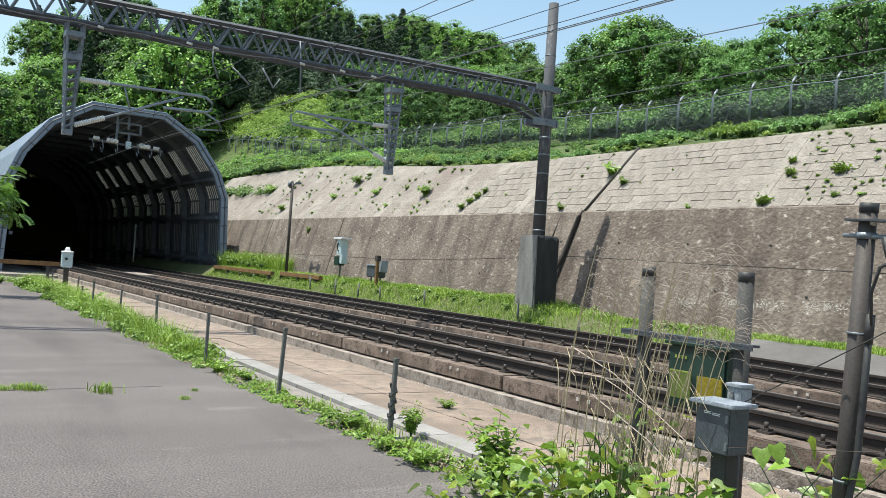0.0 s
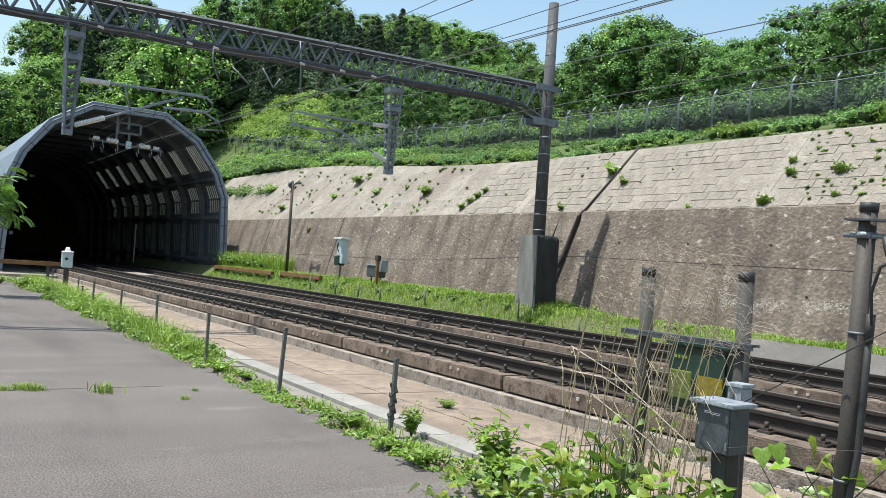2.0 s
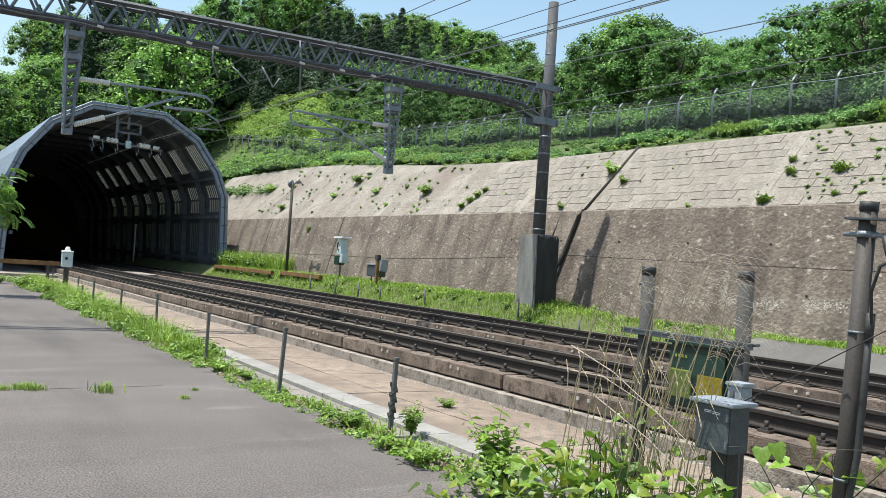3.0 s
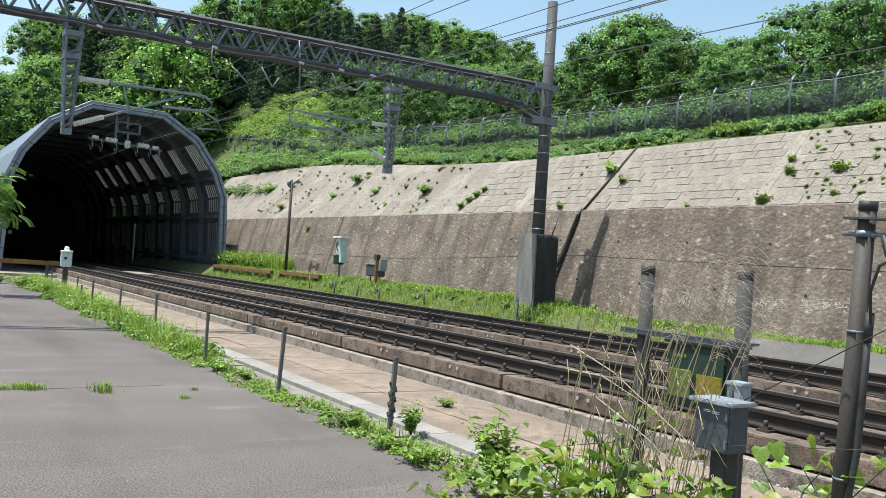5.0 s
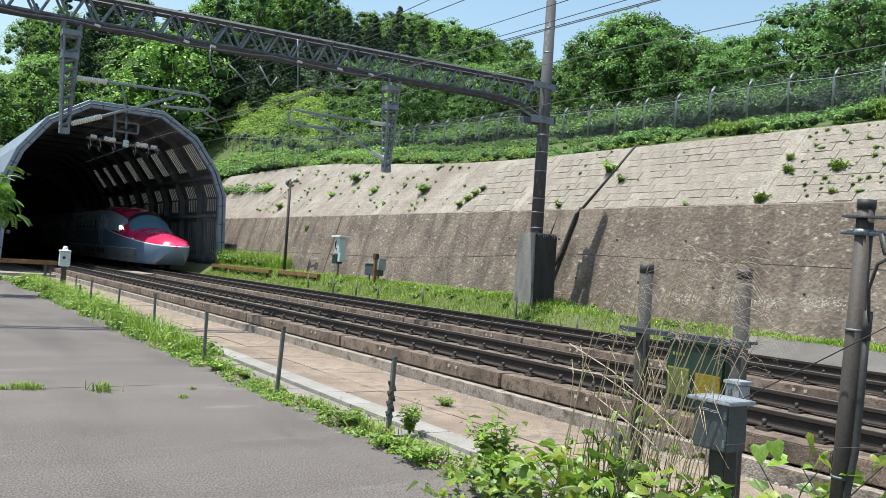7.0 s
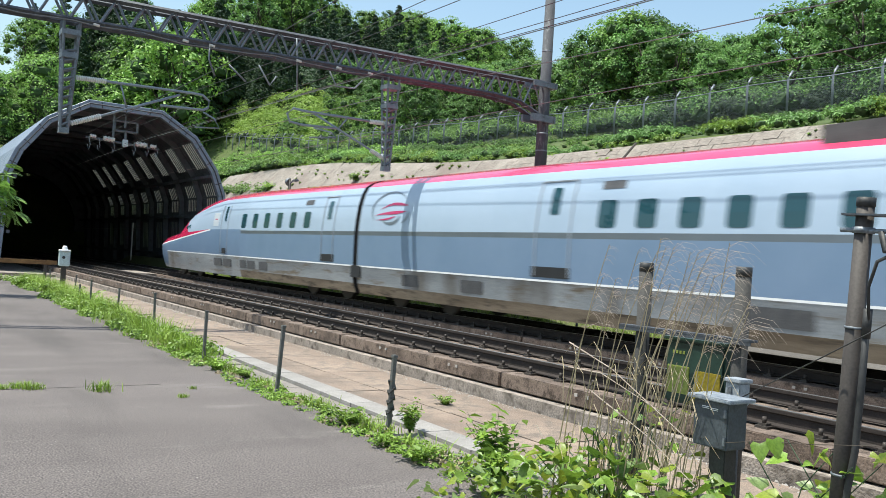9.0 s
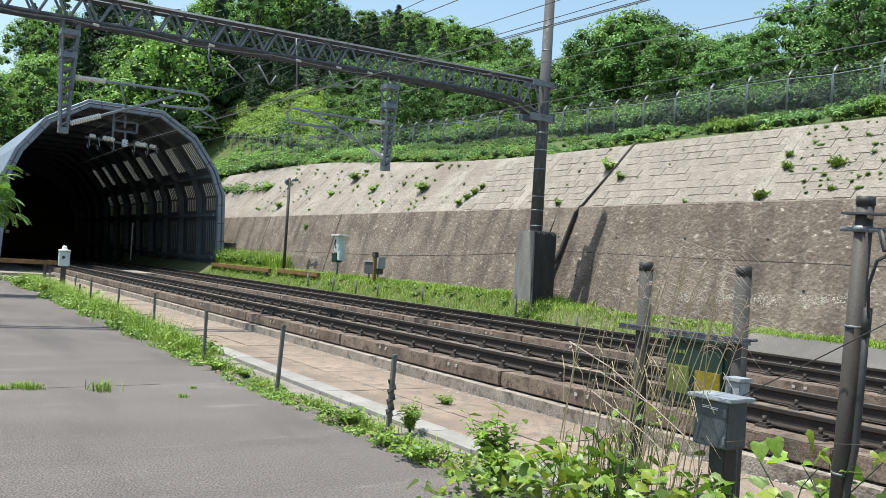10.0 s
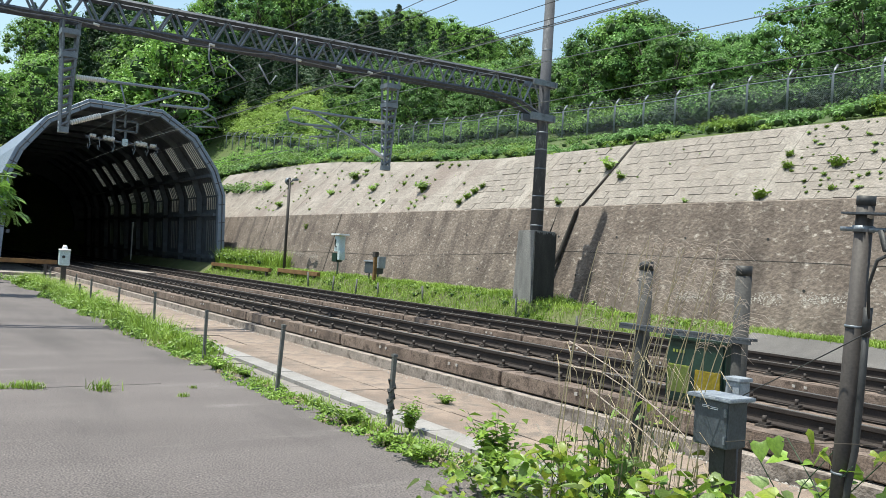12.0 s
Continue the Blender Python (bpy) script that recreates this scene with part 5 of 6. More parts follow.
mounds("creeping_weeds", 150, (-4.3, -3.85), (-9.2, 1.5), (0.05, 0.15), 44, 0.042, WEED, "small creeping weeds in the joint beside the asphalt", lambda x, y: nz(0, y, 0.8, 9) > -0.2, 0.1, lambda x, y: -0.60)
mounds("dry_edge_weeds", 90, (-4.25, -3.85), (-9.2, 6), (0.04, 0.12), 34, 0.05, STRAW, "dry straw-coloured weeds beside the asphalt", None, 0.0, lambda x, y: -0.60)
mounds("portal_weeds", 34, (7.3, 8.4), (25, 33), (0.25, 0.6), 60, 0.13, WEED, "leafy bright weeds beside the tunnel portal", None, 0.9, verge_z)
mounds("corner_shrubs", 110, (8.8, 13.2), (33.0, 43), (0.3, 0.75), 60, 0.17, LEAF[1], "bright shrubs at the end of the concrete slope", lambda x, y: x > 8.8 and (y > 34.5 or x > 12.0), 0.4)
mounds("left_shrubs", 90, (-18, -6.8), (34, 72), (0.6, 1.4), 60, 0.25, LEAF[0], "green shrubs on the bank beside the tunnel shed")
# ---------- things along the far verge ----------
def stub(bm, x, y, z0, z1, r, sides=8):
    return tube(bm, [(x, y, z0), (x, y, z1)], r, sides)


lamp = thing("lamp_post", "dark slim lamp post with a pale round lamp head", "lamp post", pose(7.3, 22.8, verge_z(7.3, 22.8)))
part("pole", stub(bmesh.new(), 0, 0, -0.2, 4.35, 0.072), POLE, lamp)
bm = bmesh.new()
tube(bm, [(0, 0, 4.15), (0.0, -0.35, 4.28), (0, -0.55, 4.30)], 0.035, 6)
tube(bm, [(0, 0, 4.2), (0, 0.3, 4.3)], 0.035, 6)
part("arm", bm, STEEL, lamp)
bm = bmesh.new()
tube(bm, [(0.0, 0.12, 4.25), (-0.1, 0.22, 4.30)], 0.2, 12, 0.12)
box(bm, -0.1, -0.85, 4.24, 0.1, -0.45, 4.34, 0.03)
part("lamp_head", bm, STEEL, lamp)

sign = thing("phone_post", "white trackside phone box with a small roof on a post", "phone box", pose(7.3, 17.1, verge_z(7.3, 17.1)))
part("post", stub(bmesh.new(), 0, 0.1, -0.2, 1.7, 0.04), STEEL, sign)
part("roof", box(bmesh.new(), -0.25, -0.35, 1.72, 0.25, 0.4, 1.79, 0.01), WHITE, sign)
part("panel", box(bmesh.new(), -0.16, -0.2, 1.05, 0.14, 0.2, 1.70, 0.015), TEAL, sign)
bm = bmesh.new()
tube(bm, [(-0.17, 0.02 + 0.11 * math.sin(a), 1.40 + 0.16 * math.cos(a)) for a in np.linspace(0.4, 3.4, 9)], 0.03, 6)
part("mark", bm, CAP, sign, "dark curved mark")
part("relay_box", box(bmesh.new(), -0.15, -0.05, 0.62, 0.12, 0.42, 1.0, 0.02), GREEN, sign, "small green relay box")
part("side_box", box(bmesh.new(), -0.16, -0.33, 0.70, 0.10, -0.10, 1.08, 0.02), TEAL, sign)

cab = thing("trackside_cabinet", "blue-grey trackside cabinet on legs beside a rusty post", "cabinet", pose(7.25, 14.0, verge_z(7.25, 14.0)))
part("cabinet_body", box(bmesh.new(), -0.2, -0.42, 0.28, 0.2, 0.42, 0.72, 0.03), BOX_GREY, cab)
part("cabinet_lid", box(bmesh.new(), -0.23, -0.45, 0.72, 0.23, 0.45, 0.78, 0.01), BOX_LID, cab)
for y in (-0.35, 0.35):
    part("leg", stub(bmesh.new(), 0, y, -0.2, 0.3, 0.03), DARK_STEEL, cab)
part("side_case", box(bmesh.new(), -0.18, -0.72, 0.50, 0.1, -0.48, 0.95, 0.02), BOX_LID, cab, "pale case beside the cabinet")
rp = thing("marker_post", "rusty brown square marker post in the grass", "post", pose(6.9, 13.3, verge_z(6.9, 13.3)))
part("shaft", box(bmesh.new(), -0.06, -0.06, -0.3, 0.06, 0.06, 1.0, 0.012), RUST_BEAM, rp)
part("cap", box(bmesh.new(), -0.075, -0.12, 0.95, 0.075, 0.12, 1.15, 0.01), POLE, rp)
for x, y, h in ((6.15, 15.2, 0.62), (6.2, 13.4, 0.55), (6.2, 11.7, 0.5), (6.25, 8.8, 0.52), (6.3, 4.0, 0.45), (6.3, 1.5, 0.42), (6.2, 17.6, 0.6)):
    s = solid("stake", stub(bmesh.new(), 0, 0, -0.2, h, 0.032, 6), POST, "short dark stake in the verge grass", "stake", "thing", "verge stakes")
    s.matrix_basis = pose(x, y, verge_z(x, y), random.uniform(-3, 3), random.uniform(-3, 3))
for x, y0, y1, z in ((6.45, 22.4, 30.6, 0.42), (6.6, 17.5, 21.7, 0.46)):
    b = thing("timber_rail", "orange-brown weathered rail on short posts by the far track", "rail beam", group="trackside beams")
    part("beam", box(bmesh.new(), x - 0.08, y0, z - 0.09, x + 0.08, y1, z + 0.09, 0.015), RUST_BEAM, b)
    for y in np.arange(y0 + 0.4, y1, 1.9):
        part("support", box(bmesh.new(), x - 0.06, y - 0.06, verge_z(x, y) - 0.2, x + 0.06, y + 0.06, z - 0.08), POLE, b)
b = thing("timber_rail", "orange-brown weathered rail across the walkway end", "rail beam", group="trackside beams")
part("beam", box(bmesh.new(), -6.5, 29.5, 0.02, -1.5, 29.68, 0.22, 0.015), RUST_BEAM, b)
for x in (-6.2, -4.2, -2.0):
    part("support", box(bmesh.new(), x - 0.06, 29.53, -0.9, x + 0.06, 29.65, 0.03), POLE, b)
sig = thing("trackside_signal", "pale teal capped signal box on a dark post", "signal box", pose(-2.4, 22.3, -0.6))
part("post", box(bmesh.new(), -0.09, -0.09, -0.1, 0.09, 0.09, 0.85, 0.01), POLE, sig)
part("case", box(bmesh.new(), -0.20, -0.16, 0.80, 0.20, 0.16, 1.42, 0.03), TEAL, sig)
bm = bmesh.new()
tube(bm, [(0, 0, 1.40), (0, 0, 1.46)], 0.24, 14, 0.22), tube(bm, [(0, 0, 1.46), (0, 0, 1.56), (0, 0, 1.62)], 0.12, 12, 0.06)
part("cap", bm, WHITE, sig)
part("lens", tube(bmesh.new(), [(-0.05, -0.16, 1.15), (-0.05, -0.19, 1.15)], 0.06, 10), CAP, sig)
jb = solid("junction_plinth", box(bmesh.new(), 1.7, 27.5, -0.47, 2.7, 31.0, -0.12, 0.04), BASE, "rough concrete plinth between the tracks", "plinth", "thing")

# thin fence posts beside the walkway
for x, y, h, lean in ((-3.63, 10.43, 0.80, 0), (-3.36, 8.34, 0.70, 1), (-3.55, 4.1, 0.84, -1), (-4.04, -0.84, 0.85, 0), (-4.09, -4.03, 0.92, 2), (-3.83, -6.52, 0.84, 1), (-2.6, 18.5, 0.6, 2), (-2.75, 23.0, 0.62, -3), (-3.5, 12.6, 0.55, -2), (-3.55, -9.62, 0.62, 1)):
    p = thing("fence_post", "thin dark steel post standing in weeds by the asphalt", "post", pose(x, y, -0.60, lean * 0.6, lean), "thin posts along the yard edge")
    part("shaft", box(bmesh.new(), -0.022, -0.026, -0.1, 0.022, 0.026, h, 0.005), POST, p)
    part("tip", box(bmesh.new(), -0.027, -0.031, h - 0.02, 0.027, 0.031, h + 0.012, 0.004), POST, p)
    if y == -6.52:
        bm = bmesh.new()
        tube(bm, [(0.038 * math.cos(a), 0.042 * math.sin(a), 0.18 + 0.0175 * a + 0.02 * math.sin(3 * a)) for a in np.linspace(0, 22, 60)], 0.011, 5)
        part("wrapped_wire", bm, CAP, p, "dark wire wound round the post")

# ---------- wall details ----------
def on_wall(z):
    return 8.05 + (z + 0.2) * 0.95 / 3.42


slp = lambda x: 3.22 + (x - 9.10) * (5.41 - 3.22) / (11.15 - 9.10)
drain = thing("drain_pipe", "dark weathered drain pipe down the retaining wall", "pipe", kind="structure")
part("pipe", tube(bmesh.new(), [(9.06, 4.59, 3.26), (8.92, 4.62, 3.05), (8.55, 4.82, 1.85), (8.22, 5.0, 1.1), (7.85, 4.86, 0.2)], 0.075, 10), JOINT, drain)
part("gutter", tube(bmesh.new(), [(9.08, 4.59, 3.25), (11.2, 4.55, slp(11.2) + 0.015)], 0.042, 8), JOINT, drain)
part("crack_seal", tube(bmesh.new(), [(9.03, 5.5, 3.25), (8.78, 5.61, 2.44)], 0.025, 6), JOINT, drain)
pts = [(-14, 1.80), (-6, 1.76), (0, 1.80), (4.4, 1.86), (10, 1.60), (15, 1.44), (24, 1.40), (37, 1.36)]
part("joint", tube(bmesh.new(), [(on_wall(z), y, z) for y, z in pts], 0.009, 5), JOINT, wall)
for y in (20.5, 29.0, -9.5):
    part("joint", tube(bmesh.new(), [(on_wall(3.22), y, 3.22), (on_wall(0.1), y + 0.12, 0.1)], 0.022, 5), JOINT, wall)
for k in range(16):
    for z in (1.15, 2.30):
        y = -8.3 + 2.45 * k + (1.2 if z > 2 else 0)
        piece("weep_hole", bpy.data.meshes.get("weep_hole") or done(tube(bmesh.new(), [(-0.03, 0, 0), (0.05, 0, 0)], 0.035, 8), "weep_hole", CAP), wall, pose(on_wall(z) + 0.015, y, z))
LIME = surf("pale_lime_streak", (0.33, 0.295, 0.255), (0.50, 0.46, 0.41), 4, 0.9, 0.3, 30)


def streak(y0, z0, y1, z1, w, seed):
    """Ragged lime flakes, a few millimetres thick, strewn along a line on the wall face."""
    bm = bmesh.new()
    pick = random.Random(seed)
    long_ = math.hypot(y1 - y0, z1 - z0)
    for k in range(int(long_ * 260)):
        f = pick.random()
        if nz(f * long_ * 1.4, seed * 3.7, 1.0) < -0.12:
            continue
        y = y0 + (y1 - y0) * f + pick.gauss(0, w * 0.8)
        z = z0 + (z1 - z0) * f + pick.gauss(0, w * 0.8) + 0.10 * nz(f * long_ * 0.6, seed + 3, 1.0)
        r = w * pick.uniform(0.05, 0.20)
        ring = [(y + r * pick.uniform(0.4, 1.3) * 1.5 * math.cos(a), z + r * pick.uniform(0.3, 1.0) * math.sin(a)) for a in (0, 0.9, 1.8, 2.7, 3.6, 4.5, 5.4)]
        t = 0.006 + 0.004 * pick.random()
        bm.faces.new([bm.verts.new((on_wall(c) - t, b, c)) for b, c in ring])
    return bm


for k, q in enumerate(((0.1, 0.80, -4.4, 1.02, 0.085), (-1.18, 1.75, -1.38, 0.35, 0.08), (4.0, 1.84, -4.5, 1.72, 0.018), (24.5, 1.32, 21.5, 1.15, 0.06), (12.5, 2.1, 11.4, 0.6, 0.03), (16.0, 1.7, 15.3, 0.5, 0.025), (11.2, 1.6, 10.4, 0.5, 0.03), (20.6, 1.6, 23.5, 2.0, 0.03), (28, 2.3, 21, 2.35, 0.02))):
    part("lime_streak", streak(*q, k), LIME, wall, "pale lime crust on the wall")

# ---------- concrete slope blocks ----------
BLOCKS = surf("slope_block_concrete", (0.195, 0.168, 0.143), (0.318, 0.282, 0.244), 0.8, 0.9, 0.8, 16, spots=(0.165, 0.138, 0.116), spot_scale=2.6, spot_at=0.56, vary=0.16, grain=0.3, stain=((0.185, 0.145, 0.125), 0.5, (1, 1, 0.5), 0.54), relief=0.03)
tilt = math.degrees(math.atan2(5.41 - 3.22, 11.15 - 9.10))


def block_shape(bm, y, u, w, h, t):
    c = 0.010
    lo = [(u, y), (u + h, y), (u + h, y + w), (u, y + w)]
    hi = [(u + c, y + c), (u + h - c, y + c), (u + h - c, y + w - c), (u + c, y + w - c)]
    a = [bm.verts.new((p[0], p[1], -0.01)) for p in lo]
    b = [bm.verts.new((p[0], p[1], t)) for p in hi]
    bm.faces.new(b)
    for i in range(4):
        bm.faces.new((a[i], a[(i + 1) % 4], b[(i + 1) % 4], b[i]))


block_mes = []
for k in range(4):
    bm = bmesh.new()
    block_shape(bm, 0, 0, 0.438, 0.306, 0.006 + 0.004 * k)
    block_mes.append(done(bm, "slope_block", BLOCKS))
for r in range(9):
    for k in range(38):
        y = -6.2 + 0.45 * k + (0.225 if r % 2 else 0)
        u = 0.06 + 0.318 * r
        if abs(y + 0.22 - 4.57) < 0.32 or abs(y + 0.22 + 1.4) < 0.36 or abs(y + 0.22 - 7.9) < 0.3:
            continue
        piece("slope_block", block_mes[random.randrange(4)], slope, Matrix.Translation((9.10, y, 3.22)) @ pose(0, 0, 0, 0, -tilt, 0) @ pose(u, 0, random.uniform(-0.008, 0.006), random.uniform(-0.9, 0.9), random.uniform(-1.3, 1.3), random.uniform(-1.2, 1.2)))
bm = bmesh.new()
y = 11.0
while y < 45.0:
    ca = crest(y)
    ln = math.hypot(ca[0] - 9.1, ca[1] - 3.22)
    for r in range(int(ln / 0.5)):
        yy = y + (0.5 if r % 2 else 0)
        ax = (ca[0] - 9.1) / ln, (ca[1] - 3.22) / ln
        q = []
        for uu, dy, dn in ((0.02, 0.02, 0), (0.47, 0.02, 0), (0.47, 0.97, 0), (0.02, 0.97, 0), (0.035, 0.035, 1), (0.455, 0.035, 1), (0.455, 0.955, 1), (0.035, 0.955, 1)):
            t = 0.006 * dn - 0.003 + 0.003 * nz(y, r, 3.1)
            q.append(bm.verts.new((9.1 + ax[0] * (0.5 * r + uu) - ax[1] * t, yy + dy, 3.22 + ax[1] * (0.5 * r + uu) + ax[0] * t)))
        for f in ((4, 5, 6, 7), (0, 1, 5, 4), (1, 2, 6, 5), (2, 3, 7, 6), (3, 0, 4, 7)):
            bm.faces.new([q[i] for i in f])
    y += 1.0
tagged(part("slope_panel", bm, BLOCKS, slope, "far pale concrete panels of the slope"), kind="stuff")
for y in (-1.4, 7.9, 12.9, 17.6, 22.4, 27.0, 31.6, 36.3, 41.0):
    cxz = crest(y)
    way = Vector((cxz[0] - 9.1, 0, cxz[1] - 3.22))
    out = Vector((-way.z, 0, way.x)).normalized() * 0.010
    bm = bmesh.new()
    v = [bm.verts.new(Vector((9.1, y, 3.22)) + way * f + Vector((0, w, 0)) + out * h) for h in (-1, 1) for f, w in ((0.0, -0.15), (1.0, -0.15), (1.0, 0.15), (0.0, 0.15))]
    for q in ((4, 5, 6, 7), (0, 1, 5, 4), (1, 2, 6, 5), (2, 3, 7, 6), (3, 0, 4, 7)):
        bm.faces.new([v[t] for t in q])
    part("slope_band", bm, SLOPE, slope, "smooth pale concrete band running up the slope")
# ---------- weeds and grass ----------
def weed(name, label, r, h, per, leaf, material, stems=5):
    w = thing(name, label, "weed", group="weeds")
    bm = bmesh.new()
    pos, out = [], []
    for k in range(stems):
        a, q = k * 2.4, rng.uniform(0.25, 1.0)
        tip = np.array((math.cos(a) * r * q, math.sin(a) * r * q, h * rng.uniform(0.5, 1.0)))
        at = lambda f: np.array((tip[0] * f ** 1.6, tip[1] * f ** 1.6, tip[2] * f))
        tube(bm, [(0, 0, -0.05), at(0.5).tolist(), tip.tolist()], 0.005, 4, 0.002)
        for j in range(per):
            f = 0.2 + 0.8 * (j + 0.5) / per
            d = np.array((math.cos(j * 2.4 + k), math.sin(j * 2.4 + k), 0.15))
            pos.append(at(f) + d * leaf * rng.uniform(0.3, 0.6))
            out.append(d * rng.uniform(-0.2, 0.5) + np.array((0, 0, 1.0)) + rng.normal(scale=0.3, size=3))
    tagged(part("stem", bm, LEAF[2], w), kind="stuff")
    pos, out = np.array(pos), np.array(out)
    pos[:, 2] = np.maximum(pos[:, 2], 0.01)
    o = new("leaves", leaf_data("leaves", pos, out, rng.uniform(0.6, 1.3, len(pos)) * leaf, material, 0.5))
    o.parent = w
    return w


def tuft(name, label, n, h, spread, material, bend=0.5):
    w = thing(name, label, "grass", group="grass tufts")
    o = new("grass_blade", blades(np.zeros((n, 3)) + np.c_[rng.normal(scale=spread, size=(n, 2)), np.zeros(n)], rng.uniform(0.55, 1.0, n) * h, 0.010, material, bend))
    o.parent = w
    tagged(o, kind="stuff")
    return w


def blades(root, height, width, material, bend=0.45):
    """Bent grass blades of two quads and a tip."""
    n = len(root)
    a = rng.uniform(0, 2 * np.pi, n)
    lean = np.c_[np.cos(a), np.sin(a), np.zeros(n)] * (height * rng.uniform(0.1, bend, n))[:, None]
    side = np.c_[-np.sin(a), np.cos(a), np.zeros(n)] * width * 0.5
    up = np.c_[np.zeros(n), np.zeros(n), height]
    p = [root - side, root + side, root + up * 0.55 + lean * 0.35 + side * 0.8, root + up * 0.55 + lean * 0.35 - side * 0.8, root + up * 0.95 + lean]
    co = np.stack(p, 1).reshape(-1, 3)
    i = np.arange(n)[:, None] * 5
    f = np.concatenate([i + [0, 1, 2], i + [0, 2, 3], i + [3, 2, 4]], 1).reshape(-1, 3)
    me = bpy.data.meshes.new("blades")
    me.from_pydata(co.tolist(), [], f.tolist())
    me.materials.append(material)
    return me


def many(proto, spots):
    for i, (m, s) in enumerate(spots):
        if i == 0:
            proto.matrix_basis, proto.scale = m, (s, s, s)
        else:
            t = copy_thing(proto, m)
            t.scale = (s, s, s)


n = 46000
y = rng.uniform(-7, 31, n)
x = np.where(y < -2.8, rng.uniform(7.2, 8.15, n), rng.uniform(5.75, 8.15, n))
root = np.c_[x, y, [verge_z(a, b) for a, b in zip(x, y)]]
tagged(new("verge_grass", blades(root, rng.uniform(0.06, 0.24, n) * np.where(y > 3, 1.1, 0.8) * np.array([0.75 + 0.6 * nz(a, b, 1.1, 4) for a, b in zip(x, y)]).clip(0.25, 1.3), 0.016, GRASS, 1.1)), "bright green grass on the verge below the wall", "grass", kind="stuff")
n = 2600
y = rng.uniform(24, 33, n)
root = np.c_[rng.uniform(7.3, 8.6, n), y, np.full(n, 0.34)]
tagged(new("tall_grass", blades(root, rng.uniform(0.3, 1.25, n), 0.030, GRASS, 0.9)), "tall green grass beside the tunnel portal", "grass", kind="stuff")
n = 7600
y = rng.uniform(-8.5, 25, n) ** 1.0
x = -3.92 + 0.35 * np.clip((y - 0) / 12, 0, 1.6) + rng.normal(scale=0.17, size=n) * np.where(y > 1, 1.3, 0.6)
keep = np.array([nz(0, v, 0.9, 5) > (0.0 if v < 2 else -0.15 if v < 12 else -0.4) for v in y])
root = np.c_[x, y, np.full(n, -0.60)][keep]
tagged(new("edge_grass", blades(root, rng.uniform(0.12, 0.42, len(root)) * np.where(root[:, 1] > 2, 1.35, np.where(root[:, 1] > -1, 1.0, 0.4)), 0.013, GRASS, 1.2)), "rough grass and weeds along the asphalt edge", "grass", kind="stuff")

leafy = weed("leafy_weed", "leafy green weed growing at the edge of the asphalt", 0.40, 0.30, 13, 0.105, WEED, 17)
many(leafy, [(pose(a, b, -0.60, 0, 0, 40 * i), s) for i, (a, b, s) in enumerate((
    (-4.1, -6.1, 0.85), (-4.2, -7.15, 0.6), (-4.22, -7.8, 0.75), (-4.05, -5.4, 0.45), (-4.1, -1.7, 0.75), (-3.95, -2.4, 0.55), (-3.85, 0.5, 1.0), (-3.8, 1.9, 1.1), (-3.7, 3.2, 1.0),
    (-3.7, 5.0, 1.2), (-3.6, 6.6, 1.1), (-3.55, 8.2, 1.3), (-3.5, 10.0, 1.3), (-3.4, 12.2, 1.4), (-3.5, 14.5, 1.4), (-3.7, 17.0, 1.5), (-4.2, 20.0, 1.5), (-4.8, 22.5, 1.5), (-2.2, -5.2, 0.5)))])
bush = weed("leafy_weed", "upright bushy green weed with many narrow leaves", 0.33, 0.74, 17, 0.135, WEED, 15)
many(bush, [(pose(-3.95, -8.55, -0.6), 0.92), (pose(-3.62, -6.62, -0.6, 0, 0, 80), 0.55), (pose(-4.18, -8.9, -0.6, 0, 0, 20), 0.6)])
crack = tuft("crack_weed", "small low tuft in a crack of the asphalt", 70, 0.11, 0.05, GRASS, 1.4)
many(crack, [(pose(a, b, -0.58, 0, 0, 50 * i), s) for i, (a, b, s) in enumerate(((-7.0, -3.0, 1.2), (-6.85, -3.1, 1.0), (-6.11, -3.35, 1.5), (-7.2, -3.0, 0.8), (-5.3, -4.0, 0.6), (-5.0, -3.4, 0.5)))])
slopeweed = weed("slope_weed", "small green weed rooted in a joint of the concrete slope", 0.32, 0.30, 12, 0.13, WEED, 13)
spots = []
for a, b, s in ((10.89, 22.97, 1.5), (10.04, 15.26, 1.4), (10.14, 24.17, 0.9), (10.32, 4.84, 1.3), (9.95, 3.94, 0.9), (9.92, -1.74, 0.8), (9.88, -3.1, 1.0), (9.16, -1.61, 0.9), (9.55, 11.3, 0.8), (9.75, 11.1, 0.8), (9.95, 10.9, 0.7), (9.35, 11.5, 0.8), (9.65, 29.48, 1.1), (10.2, 19.86, 0.9), (10.89, 34.45, 1.4), (9.14, 0.7, 0.45), (9.2, 5.86, 0.8), (10.26, -1.56, 0.6), (9.32, -3.34, 0.5), (8.86, 23.92, 1.2)):
    spots.append((pose(a, b, slp(a) if a > 9.05 else 2.42, 0, -25, 30 * len(spots)), s))
for k in range(190):
    b = rng.uniform(-5, 34) if k % 3 else rng.uniform(-5, -1.5)
    if k % 3 == 1:
        b = rng.uniform(14, 34)
    cxz = crest(b)
    f = rng.uniform(0.05, 0.95)
    spots.append((pose(9.1 + (cxz[0] - 9.1) * f, b, 3.22 + (cxz[1] - 3.22) * f, 0, -25, 35 * k), rng.uniform(0.12, 0.40) * (1.25 if b > 14 else 0.8)))
many(slopeweed, spots)

